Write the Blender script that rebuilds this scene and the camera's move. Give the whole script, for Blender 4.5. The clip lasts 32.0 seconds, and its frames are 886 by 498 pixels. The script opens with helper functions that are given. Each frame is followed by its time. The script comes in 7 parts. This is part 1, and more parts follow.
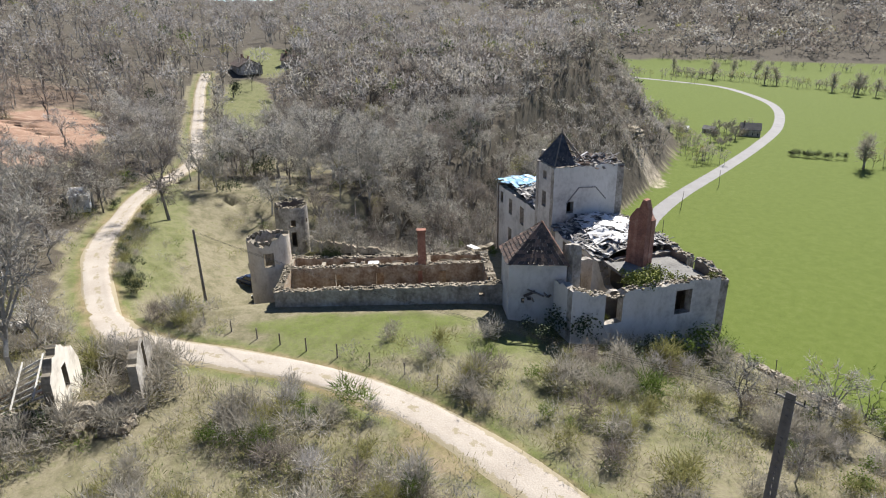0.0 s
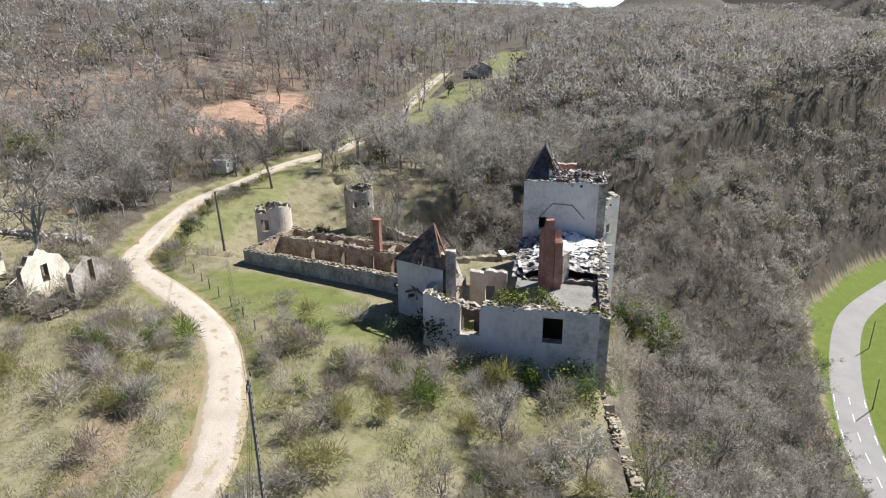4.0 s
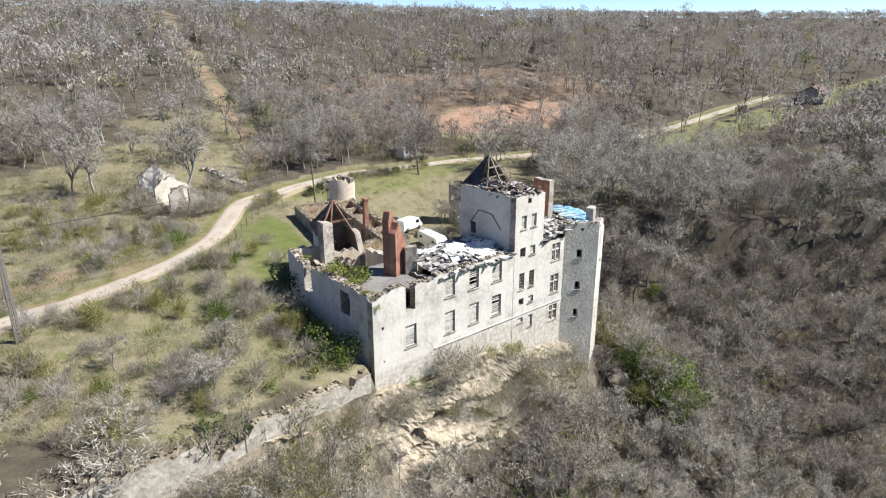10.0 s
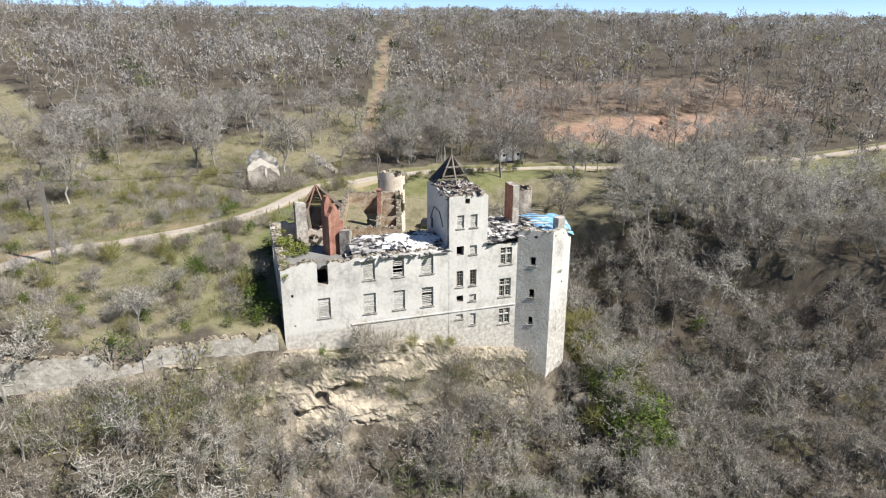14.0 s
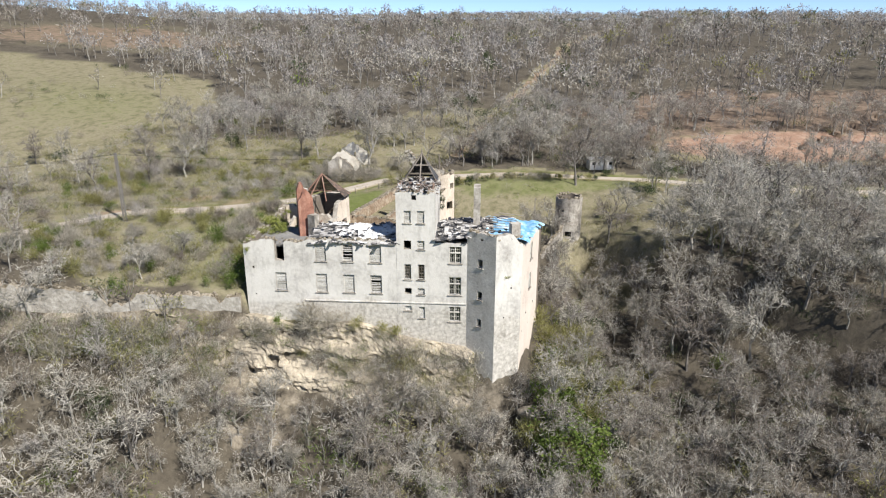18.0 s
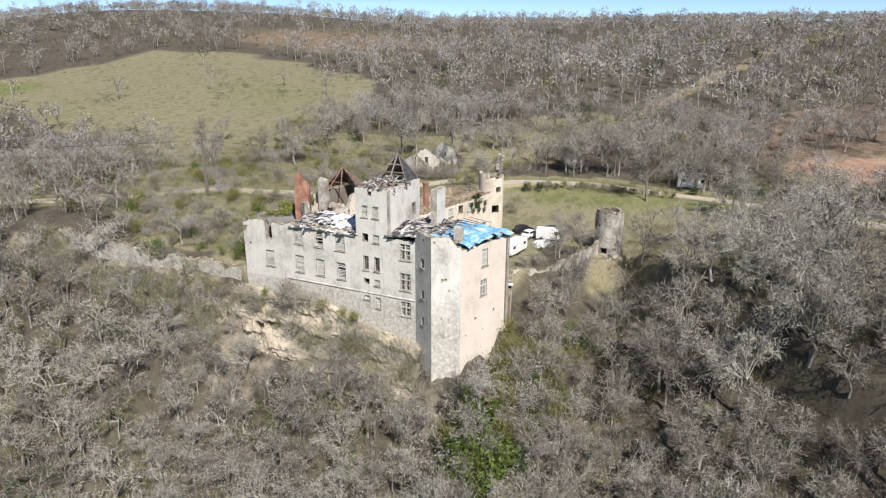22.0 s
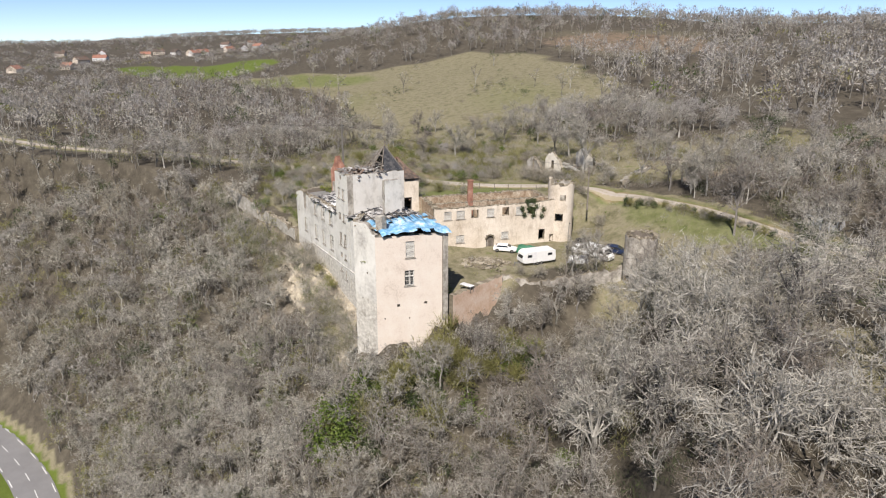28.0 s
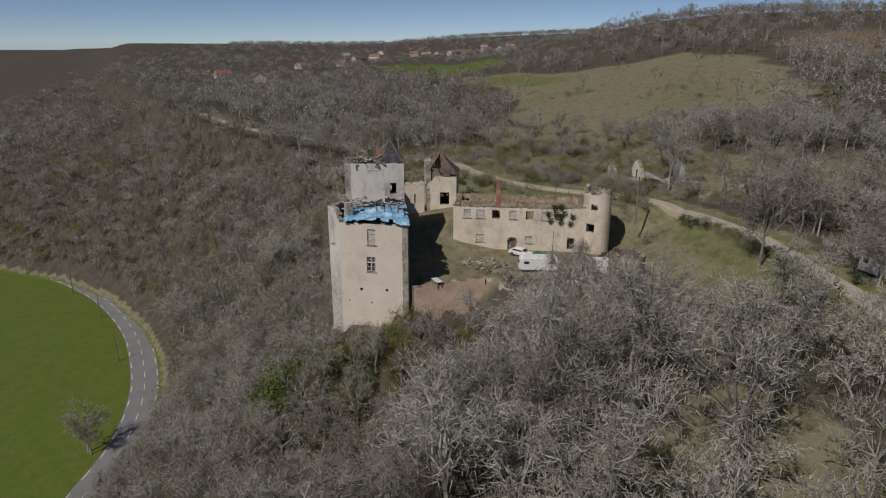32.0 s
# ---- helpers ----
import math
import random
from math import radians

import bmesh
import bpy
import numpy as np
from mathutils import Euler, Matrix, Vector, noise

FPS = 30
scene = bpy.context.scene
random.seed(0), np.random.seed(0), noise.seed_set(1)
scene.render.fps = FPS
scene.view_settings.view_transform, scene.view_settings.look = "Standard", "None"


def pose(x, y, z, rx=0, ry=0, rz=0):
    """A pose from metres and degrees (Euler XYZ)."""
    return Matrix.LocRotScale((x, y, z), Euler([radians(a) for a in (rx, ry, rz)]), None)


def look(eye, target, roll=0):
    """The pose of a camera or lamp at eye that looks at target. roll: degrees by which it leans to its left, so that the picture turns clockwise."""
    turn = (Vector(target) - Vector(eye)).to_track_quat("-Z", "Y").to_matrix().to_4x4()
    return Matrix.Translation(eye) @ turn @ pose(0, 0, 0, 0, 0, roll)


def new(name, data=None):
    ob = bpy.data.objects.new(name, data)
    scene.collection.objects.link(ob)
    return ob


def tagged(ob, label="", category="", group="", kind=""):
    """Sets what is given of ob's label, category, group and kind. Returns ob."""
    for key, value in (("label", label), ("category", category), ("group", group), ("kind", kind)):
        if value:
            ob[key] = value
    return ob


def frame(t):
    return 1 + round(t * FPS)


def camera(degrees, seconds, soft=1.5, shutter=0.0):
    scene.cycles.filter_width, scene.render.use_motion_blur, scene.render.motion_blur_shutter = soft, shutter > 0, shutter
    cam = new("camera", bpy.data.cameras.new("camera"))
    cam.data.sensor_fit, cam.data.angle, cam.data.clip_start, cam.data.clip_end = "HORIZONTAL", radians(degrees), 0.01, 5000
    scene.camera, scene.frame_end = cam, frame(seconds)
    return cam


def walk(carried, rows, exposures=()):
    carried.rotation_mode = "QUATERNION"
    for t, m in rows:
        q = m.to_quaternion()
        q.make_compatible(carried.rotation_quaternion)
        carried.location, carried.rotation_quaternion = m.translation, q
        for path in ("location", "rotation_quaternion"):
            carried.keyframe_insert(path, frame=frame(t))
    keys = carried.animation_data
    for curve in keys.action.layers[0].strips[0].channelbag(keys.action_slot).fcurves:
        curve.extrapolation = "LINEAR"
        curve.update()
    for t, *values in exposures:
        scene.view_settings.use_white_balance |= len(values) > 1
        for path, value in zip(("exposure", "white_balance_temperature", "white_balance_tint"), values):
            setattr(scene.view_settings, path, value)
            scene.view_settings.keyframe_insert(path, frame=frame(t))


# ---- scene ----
cam = camera(68.8, 32.0, 1.15)
METRES, EYE, TILT, LEAN, TURN = 300.0, 35.0, 0.0, 0.0, 253.3
ROWS = [
    (0.0, 0.0, 0.0, 0.0, -0.29, -21.04, 0.75),
    (0.5, 0.0162, -0.0003, -0.0001, 3.36, -20.95, 0.71),
    (1.0, 0.0326, -0.0001, 0.0, 6.92, -20.92, 0.71),
    (1.5, 0.0488, 0.0007, -0.0, 10.45, -20.77, 0.69),
    (2.0, 0.0649, 0.0024, 0.0001, 14.02, -20.68, 0.66),
    (2.5, 0.0809, 0.0049, 0.0001, 17.55, -20.56, 0.64),
    (3.0, 0.0964, 0.0083, 0.0001, 20.95, -20.46, 0.59),
    (3.5, 0.1116, 0.0126, -0.0001, 24.32, -20.35, 0.55),
    (5.5, 0.1699, 0.0374, -0.0011, 37.67, -19.88, 0.38),
    (6.0, 0.1835, 0.0454, -0.0012, 40.91, -19.75, 0.34),
    (6.5, 0.1969, 0.0541, -0.0013, 44.19, -19.61, 0.33),
    (7.0, 0.2095, 0.0635, -0.0016, 47.46, -19.47, 0.26),
    (7.5, 0.2217, 0.0737, -0.0017, 50.69, -19.35, 0.24),
    (8.0, 0.2333, 0.0847, -0.0018, 53.95, -19.22, 0.21),
    (8.5, 0.2434, 0.0954, -0.0017, 56.83, -19.17, 0.19),
    (9.0, 0.2537, 0.1074, -0.0017, 59.96, -19.03, 0.16),
    (9.5, 0.2633, 0.1198, -0.0017, 63.09, -18.92, 0.14),
    (10.0, 0.2721, 0.1326, -0.0018, 66.15, -18.82, 0.11),
    (10.5, 0.2802, 0.1458, -0.0017, 69.15, -18.72, 0.06),
    (11.0, 0.2877, 0.1595, -0.0016, 72.14, -18.64, 0.05),
    (11.5, 0.294, 0.1733, -0.0017, 75.1, -18.56, 0.01),
    (12.0, 0.2996, 0.187, -0.0019, 77.97, -18.48, -0.03),
    (12.5, 0.3042, 0.201, -0.0021, 80.74, -18.41, -0.05),
    (13.0, 0.3081, 0.2147, -0.0023, 83.44, -18.31, -0.1),
    (13.5, 0.3113, 0.229, -0.0021, 86.21, -18.24, -0.11),
    (14.0, 0.3134, 0.2431, -0.0021, 88.91, -18.24, -0.14),
    (14.5, 0.3148, 0.2573, -0.0021, 91.58, -18.2, -0.16),
    (16.5, 0.3136, 0.3151, -0.0027, 102.44, -17.93, -0.07),
    (17.0, 0.3114, 0.3293, -0.0026, 105.02, -17.89, -0.08),
    (17.5, 0.3085, 0.3429, -0.0023, 107.61, -17.94, -0.11),
    (18.0, 0.3049, 0.3566, -0.0022, 110.27, -17.92, -0.15),
    (18.5, 0.3005, 0.3703, -0.0018, 112.86, -17.95, -0.18),
    (19.0, 0.2954, 0.3838, -0.0017, 115.52, -17.93, -0.21),
    (19.5, 0.2897, 0.3972, -0.0017, 118.18, -17.89, -0.22),
    (20.0, 0.2831, 0.4108, -0.0016, 120.95, -17.86, -0.2),
    (20.5, 0.2758, 0.4241, -0.0014, 123.75, -17.84, -0.2),
    (21.0, 0.268, 0.4373, -0.0009, 126.49, -17.84, -0.22),
    (21.5, 0.2596, 0.4502, -0.0006, 129.28, -17.83, -0.22),
    (22.0, 0.2506, 0.4629, -0.0005, 132.1, -17.78, -0.22),
    (22.5, 0.241, 0.4751, -0.0005, 134.94, -17.74, -0.2),
    (23.0, 0.2309, 0.4867, -0.0005, 137.71, -17.7, -0.21),
    (23.5, 0.2202, 0.498, -0.0005, 140.44, -17.68, -0.22),
    (24.0, 0.2087, 0.5088, -0.0004, 143.24, -17.71, -0.2),
    (24.5, 0.1965, 0.5189, -0.0004, 146.07, -17.69, -0.2),
    (25.0, 0.1838, 0.5283, -0.0006, 148.88, -17.64, -0.22),
    (25.5, 0.1704, 0.5371, -0.0007, 151.68, -17.67, -0.22),
    (27.5, 0.1106, 0.5661, -0.0, 163.44, -17.72, -0.16),
    (28.0, 0.0948, 0.5716, -0.0001, 166.38, -17.7, -0.15),
    (28.5, 0.0786, 0.5763, -0.0003, 169.31, -17.68, -0.12),
    (29.0, 0.0619, 0.58, -0.0004, 172.26, -17.67, -0.11),
    (29.5, 0.045, 0.5831, -0.0004, 175.28, -17.66, -0.12),
    (30.0, 0.0274, 0.5851, -0.0003, 178.35, -17.65, -0.12),
    (30.5, 0.0096, 0.5855, -0.0005, 181.44, -17.65, -0.13),
    (31.0, -0.0078, 0.585, -0.0006, 184.43, -17.66, -0.14),
    (31.5, -0.024, 0.5835, -0.0009, 187.31, -17.66, -0.16),
    (32.0, -0.0396, 0.5813, -0.0012, 190.07, -17.68, -0.16),
]
EXPOSURES = [(0.0, 0.92, 6500, 10), (3.0, 1.0, 6500, 10), (9.0, 0.92, 6500, 10), (18.0, 0.68, 6500, 10), (25.0, 0.5, 6600, 11.5), (28.0, 0.45, 6680, 12.6), (29.5, 0.3, 6650, 12.4), (30.5, -0.02, 6630, 12.2), (32.0, -0.72, 6650, 12.4)]
walk(cam, [(t, pose(-46.2, 42.3, EYE, TILT, LEAN, TURN) @ pose(METRES * x, METRES * y, METRES * z, 90 + pitch, roll, yaw)) for t, x, y, z, yaw, pitch, roll in ROWS], EXPOSURES)

# ---------------------------------------------------------------- sky and sun
world = bpy.data.worlds.new("world")
scene.world = world
world.use_nodes = True
wn = world.node_tree.nodes
sky = wn.new("ShaderNodeTexSky")
sky.sky_type, sky.sun_disc = "NISHITA", False
SUN = Vector((0.72, -0.69, 1.07)).normalized()
sky.sun_elevation = math.asin(SUN.z)
sky.sun_rotation = math.atan2(SUN.x, SUN.y)
sky.altitude = 1500
sky.air_density, sky.dust_density, sky.ozone_density = 0.5, 0.0, 2.5
wn["Background"].inputs[1].default_value = 0.1
world.node_tree.links.new(sky.outputs[0], wn["Background"].inputs[0])
sun = new("sun", bpy.data.lights.new("sun", "SUN"))
sun.data.energy, sun.data.angle, sun.data.color = 5.0, radians(0.5), (1.0, 0.96, 0.90)
sun.matrix_world = look(SUN * 200, (0, 0, 0))


# ---------------------------------------------------------------- materials
def mat(name, stops, scale=1.0, rough=0.9, bump=0.3, fine=18.0, coarse=0.35, metal=0.0, isl=0.0, stretch=(1, 1, 1), spec=0.25, dirt=None, grain=0.45, band=None):
    """A weathered surface: a colour ramp over two scales of noise, fine relief, and a change from piece to piece."""
    m = bpy.data.materials.new(name)
    m.use_nodes = True
    n, ln = m.node_tree.nodes, m.node_tree.links.new
    b = n["Principled BSDF"]
    b.inputs["Roughness"].default_value, b.inputs["Metallic"].default_value = rough, metal
    b.inputs["Specular IOR Level"].default_value = spec
    geo, mp = n.new("ShaderNodeNewGeometry"), n.new("ShaderNodeMapping")
    mp.inputs["Scale"].default_value = [scale * k for k in stretch]
    ln(geo.outputs["Position"], mp.inputs["Vector"])
    a, c = n.new("ShaderNodeTexNoise"), n.new("ShaderNodeTexNoise")
    a.inputs["Scale"].default_value, a.inputs["Detail"].default_value, a.inputs["Roughness"].default_value = coarse, 6, 0.62
    c.inputs["Scale"].default_value, c.inputs["Detail"].default_value = fine * 0.2, 5
    ln(mp.outputs[0], a.inputs["Vector"]), ln(mp.outputs[0], c.inputs["Vector"])
    mix = n.new("ShaderNodeMath")
    mix.operation = "MULTIPLY_ADD"
    mix.inputs[1].default_value = grain
    ln(c.outputs["Fac"], mix.inputs[0])
    half = n.new("ShaderNodeMath")
    half.operation = "MULTIPLY_ADD"
    half.inputs[1].default_value, half.inputs[2].default_value = 0.9 + (0.45 - grain), -0.175
    ln(a.outputs["Fac"], half.inputs[0]), ln(half.outputs[0], mix.inputs[2])
    src = mix.outputs[0]
    if isl:
        add, rnd = n.new("ShaderNodeMath"), n.new("ShaderNodeMath")
        rnd.operation, rnd.inputs[1].default_value, rnd.inputs[2].default_value = "MULTIPLY_ADD", isl, -isl / 2
        info, tot = n.new("ShaderNodeObjectInfo"), n.new("ShaderNodeMath")
        tot.operation = "ADD"
        frac = n.new("ShaderNodeMath")
        frac.operation = "FRACT"
        ln(geo.outputs["Random Per Island"], tot.inputs[0]), ln(info.outputs["Random"], tot.inputs[1])
        ln(tot.outputs[0], frac.inputs[0]), ln(frac.outputs[0], rnd.inputs[0])
        ln(src, add.inputs[0]), ln(rnd.outputs[0], add.inputs[1])
        src = add.outputs[0]
    ramp = n.new("ShaderNodeValToRGB")
    el = ramp.color_ramp.elements
    while len(el) < len(stops):
        el.new(0.5)
    for e, (p, col) in zip(el, stops):
        e.position, e.color = p, (*col, 1)
    ln(src, ramp.inputs[0])
    out = ramp.outputs[0]
    if band is not None:
        # bare rubble shows below the limewash, with a ragged upper border
        sp, mm, rr, mb, st2 = n.new("ShaderNodeSeparateXYZ"), n.new("ShaderNodeMath"), n.new("ShaderNodeValToRGB"), n.new("ShaderNodeMix"), n.new("ShaderNodeValToRGB")
        ln(geo.outputs["Position"], sp.inputs[0])
        mm.operation, mm.inputs[1].default_value = "MULTIPLY_ADD", -7.0
        ln(a.outputs["Fac"], mm.inputs[0]), ln(sp.outputs["Z"], mm.inputs[2])
        dv = n.new("ShaderNodeMath")
        dv.operation, dv.inputs[1].default_value, dv.inputs[2].default_value = "MULTIPLY_ADD", 0.2, 0.5 - 0.2 * (band - 3.5)
        ln(mm.outputs[0], dv.inputs[0])
        rr.color_ramp.elements[0].position, rr.color_ramp.elements[1].position = 0.42, 0.56
        rr.color_ramp.elements[0].color, rr.color_ramp.elements[1].color = (1, 1, 1, 1), (0, 0, 0, 1)
        ln(dv.outputs[0], rr.inputs[0])
        el2 = st2.color_ramp.elements
        el2[0].position, el2[0].color, el2[1].position, el2[1].color = 0.3, (0.33, 0.31, 0.275, 1), 0.7, (0.60, 0.57, 0.52, 1)
        ln(c.outputs["Fac"], st2.inputs[0])
        mb.data_type = "RGBA"
        ln(rr.outputs[0], mb.inputs[0]), ln(out, mb.inputs["A"]), ln(st2.outputs[0], mb.inputs["B"])
        out = mb.outputs["Result"]
    if dirt:
        # runs of dark lichen and rain streaks, longer down than across
        mp2, st, r2, mx = n.new("ShaderNodeMapping"), n.new("ShaderNodeTexNoise"), n.new("ShaderNodeValToRGB"), n.new("ShaderNodeMix")
        mp2.inputs["Scale"].default_value = (0.8, 0.8, 0.34)
        st.inputs["Scale"].default_value, st.inputs["Detail"].default_value, st.inputs["Roughness"].default_value = 1.1, 7, 0.68
        ln(geo.outputs["Position"], mp2.inputs["Vector"]), ln(mp2.outputs[0], st.inputs["Vector"])
        r2.color_ramp.elements[0].position, r2.color_ramp.elements[1].position = dirt[0], dirt[1]
        ln(st.outputs["Fac"], r2.inputs[0])
        mx.data_type, mx.blend_type = "RGBA", "MULTIPLY"
        mx.inputs[0].default_value = 1.0
        r2.color_ramp.elements[0].color, r2.color_ramp.elements[1].color = (1, 1, 1, 1), (*dirt[2], 1)
        ln(out, mx.inputs["A"]), ln(r2.outputs[0], mx.inputs["B"])
        out = mx.outputs["Result"]
    ln(out, b.inputs["Base Color"])
    bp = n.new("ShaderNodeBump")
    bp.inputs["Strength"].default_value, bp.inputs["Distance"].default_value = bump, 0.08
    ln(c.outputs["Fac"], bp.inputs["Height"]), ln(bp.outputs[0], b.inputs["Normal"])
    return m


RENDER = mat("old_limewash", [(0.18, (0.230, 0.216, 0.197)), (0.35, (0.432, 0.413, 0.384)), (0.47, (0.566, 0.547, 0.509)), (0.72, (0.662, 0.643, 0.605))], 1, 0.93, 0.45, 12, 0.2, dirt=(0.52, 0.8, (0.56, 0.55, 0.53)), grain=0.3, band=2.0)
LIME = mat("weathered_cream_plaster", [(0.2, (0.42, 0.37, 0.29)), (0.4, (0.66, 0.61, 0.52)), (0.62, (0.76, 0.72, 0.63)), (0.8, (0.80, 0.77, 0.70))], 1, 0.93, 0.4, 10, 0.4, grain=0.35, dirt=(0.56, 0.82, (0.6, 0.56, 0.52)))
GREYST = mat("pale_grey_ashlar", [(0.2, (0.30, 0.285, 0.26)), (0.42, (0.48, 0.455, 0.42)), (0.65, (0.61, 0.585, 0.545))], 1, 0.95, 0.6, 18, 0.5, dirt=(0.54, 0.82, (0.66, 0.64, 0.62)))
ORANGE = mat("peeling_orange_plaster", [(0.2, (0.40, 0.31, 0.235)), (0.42, (0.60, 0.43, 0.32)), (0.62, (0.68, 0.54, 0.44)), (0.8, (0.68, 0.63, 0.56))], 1, 0.93, 0.5, 16, 0.6)
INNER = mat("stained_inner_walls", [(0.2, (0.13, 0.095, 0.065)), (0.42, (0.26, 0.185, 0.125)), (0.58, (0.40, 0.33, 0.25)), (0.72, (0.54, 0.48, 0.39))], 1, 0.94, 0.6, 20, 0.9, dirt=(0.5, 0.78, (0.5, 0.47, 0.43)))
OCHRE = mat("ochre_limewash", [(0.2, (0.36, 0.30, 0.23)), (0.42, (0.57, 0.495, 0.405)), (0.62, (0.67, 0.60, 0.51)), (0.8, (0.71, 0.665, 0.595))], 1, 0.93, 0.5, 22, 0.35, dirt=(0.52, 0.8, (0.55, 0.5, 0.45)))
CREAM = mat("cream_limewash", [(0.2, (0.44, 0.37, 0.31)), (0.42, (0.62, 0.54, 0.47)), (0.62, (0.65, 0.585, 0.515)), (0.8, (0.68, 0.635, 0.57))], 1, 0.93, 0.4, 22, 0.35, dirt=(0.58, 0.9, (0.6, 0.57, 0.54)))
MASON = mat("grey_rubble_masonry", [(0.25, (0.15, 0.135, 0.115)), (0.45, (0.31, 0.285, 0.25)), (0.62, (0.47, 0.44, 0.39))], 1, 0.95, 0.9, 16, 0.7, dirt=(0.46, 0.7, (0.5, 0.48, 0.45)))
STONE = mat("loose_limestone", [(0.2, (0.115, 0.098, 0.07)), (0.5, (0.21, 0.18, 0.135)), (0.8, (0.36, 0.32, 0.255))], 1, 0.95, 0.7, 20, 0.6, isl=0.5)
BRICK = mat("weathered_brick", [(0.2, (0.13, 0.075, 0.06)), (0.45, (0.26, 0.125, 0.09)), (0.65, (0.36, 0.20, 0.145)), (0.85, (0.42, 0.33, 0.27))], 1, 0.92, 0.6, 30, 0.8, isl=0.15)
SLATE = mat("dark_slates", [(0.2, (0.025, 0.027, 0.032)), (0.5, (0.055, 0.056, 0.062)), (0.8, (0.11, 0.105, 0.10))], 1, 0.7, 0.5, 30, 0.7, isl=0.35)
TILE = mat("brown_tiles", [(0.2, (0.06, 0.05, 0.043)), (0.5, (0.115, 0.088, 0.074)), (0.8, (0.21, 0.14, 0.105))], 1, 0.9, 0.6, 30, 0.8, isl=0.5)
DEBRIS = mat("roof_debris", [(0.1, (0.07, 0.066, 0.062)), (0.35, (0.20, 0.19, 0.18)), (0.6, (0.38, 0.365, 0.35)), (0.9, (0.66, 0.65, 0.64))], 1, 0.85, 0.4, 30, 0.5, isl=0.55)
PALE = mat("pale_sheeting", [(0.2, (0.42, 0.42, 0.42)), (0.5, (0.62, 0.62, 0.62)), (0.8, (0.78, 0.78, 0.78))], 1, 0.6, 0.4, 20, 0.8)
REDWOOD = mat("reddish_timber", [(0.2, (0.12, 0.07, 0.05)), (0.5, (0.24, 0.14, 0.105)), (0.8, (0.33, 0.24, 0.19))], 1, 0.85, 0.5, 40, 1.0, isl=0.4)
WOOD = mat("grey_timber", [(0.2, (0.09, 0.075, 0.06)), (0.5, (0.19, 0.165, 0.14)), (0.8, (0.30, 0.27, 0.24))], 1, 0.85, 0.5, 40, 1.0, isl=0.4)
BOARD = mat("weathered_boards", [(0.2, (0.30, 0.285, 0.26)), (0.5, (0.47, 0.455, 0.42)), (0.8, (0.60, 0.585, 0.55))], 1, 0.85, 0.4, 40, 1.0, isl=0.35)
# inner faces and floors coloured dark, so openings read as shaded rooms
DARK = mat("shade_toned_inner_plaster", [(0.2, (0.10, 0.085, 0.07)), (0.5, (0.17, 0.145, 0.12)), (0.8, (0.24, 0.21, 0.17))], 1, 0.95, 0.4, 20, 0.6)
TARP = mat("blue_tarpaulin", [(0.2, (0.07, 0.20, 0.36)), (0.42, (0.14, 0.33, 0.52)), (0.54, (0.28, 0.48, 0.65)), (0.66, (0.58, 0.66, 0.72))], 1, 0.5, 0.5, 14, 0.9, spec=0.4)
SLAB = mat("grey_roof_slab", [(0.2, (0.12, 0.115, 0.11)), (0.5, (0.20, 0.195, 0.185)), (0.8, (0.27, 0.26, 0.245))], 1, 0.9, 0.3, 20, 0.5)
MOSS = mat("moss_and_weeds", [(0.2, (0.08, 0.095, 0.02)), (0.5, (0.17, 0.195, 0.045)), (0.8, (0.26, 0.26, 0.08))], 1, 0.95, 0.9, 25, 1.0, isl=0.4)
PLAINST = mat("pale_dry_stone", [(0.2, (0.17, 0.155, 0.13)), (0.45, (0.30, 0.28, 0.245)), (0.7, (0.47, 0.445, 0.40))], 1, 0.95, 1.0, 14, 0.9)
GRAVEL = mat("white_gravel", [(0.2, (0.30, 0.258, 0.212)), (0.5, (0.39, 0.345, 0.293)), (0.8, (0.46, 0.415, 0.362))], 1, 0.95, 0.4, 40, 0.25)
VERGE = mat("trodden_grass", [(0.2, (0.22, 0.195, 0.12)), (0.5, (0.34, 0.305, 0.215)), (0.8, (0.46, 0.425, 0.35))], 1, 0.95, 0.5, 40, 0.7)
ASPH = mat("pale_asphalt", [(0.2, (0.16, 0.155, 0.155)), (0.5, (0.20, 0.195, 0.195)), (0.8, (0.24, 0.235, 0.235))], 1, 0.8, 0.2, 60, 0.2, spec=0.4)
LINE = mat("road_paint", [(0.2, (0.55, 0.55, 0.53)), (0.8, (0.75, 0.75, 0.73))], 1, 0.7, 0.1)
ROCK = mat("limestone_cliff", [(0.2, (0.13, 0.115, 0.095)), (0.4, (0.25, 0.22, 0.175)), (0.54, (0.40, 0.35, 0.27)), (0.8, (0.56, 0.49, 0.385))], 1, 0.95, 1.0, 10, 0.35, stretch=(1, 1, 1.8), dirt=(0.5, 0.75, (0.5, 0.48, 0.46)))
BARK = mat("grey_bark", [(0.2, (0.09, 0.08, 0.07)), (0.5, (0.17, 0.155, 0.14)), (0.8, (0.28, 0.265, 0.245))], 1, 0.95, 0.6, 30, 1.0, isl=0.3)
PALEBARK = mat("lichened_bark", [(0.2, (0.15, 0.14, 0.12)), (0.5, (0.28, 0.265, 0.235)), (0.8, (0.44, 0.42, 0.38))], 1, 0.95, 0.5, 30, 0.8, isl=0.35)
TWIG = mat("bare_twigs", [(0.1, (0.230, 0.209, 0.170)), (0.5, (0.353, 0.325, 0.269)), (0.9, (0.498, 0.465, 0.398))], 1, 0.95, 0.0, 10, 0.06, isl=0.4)
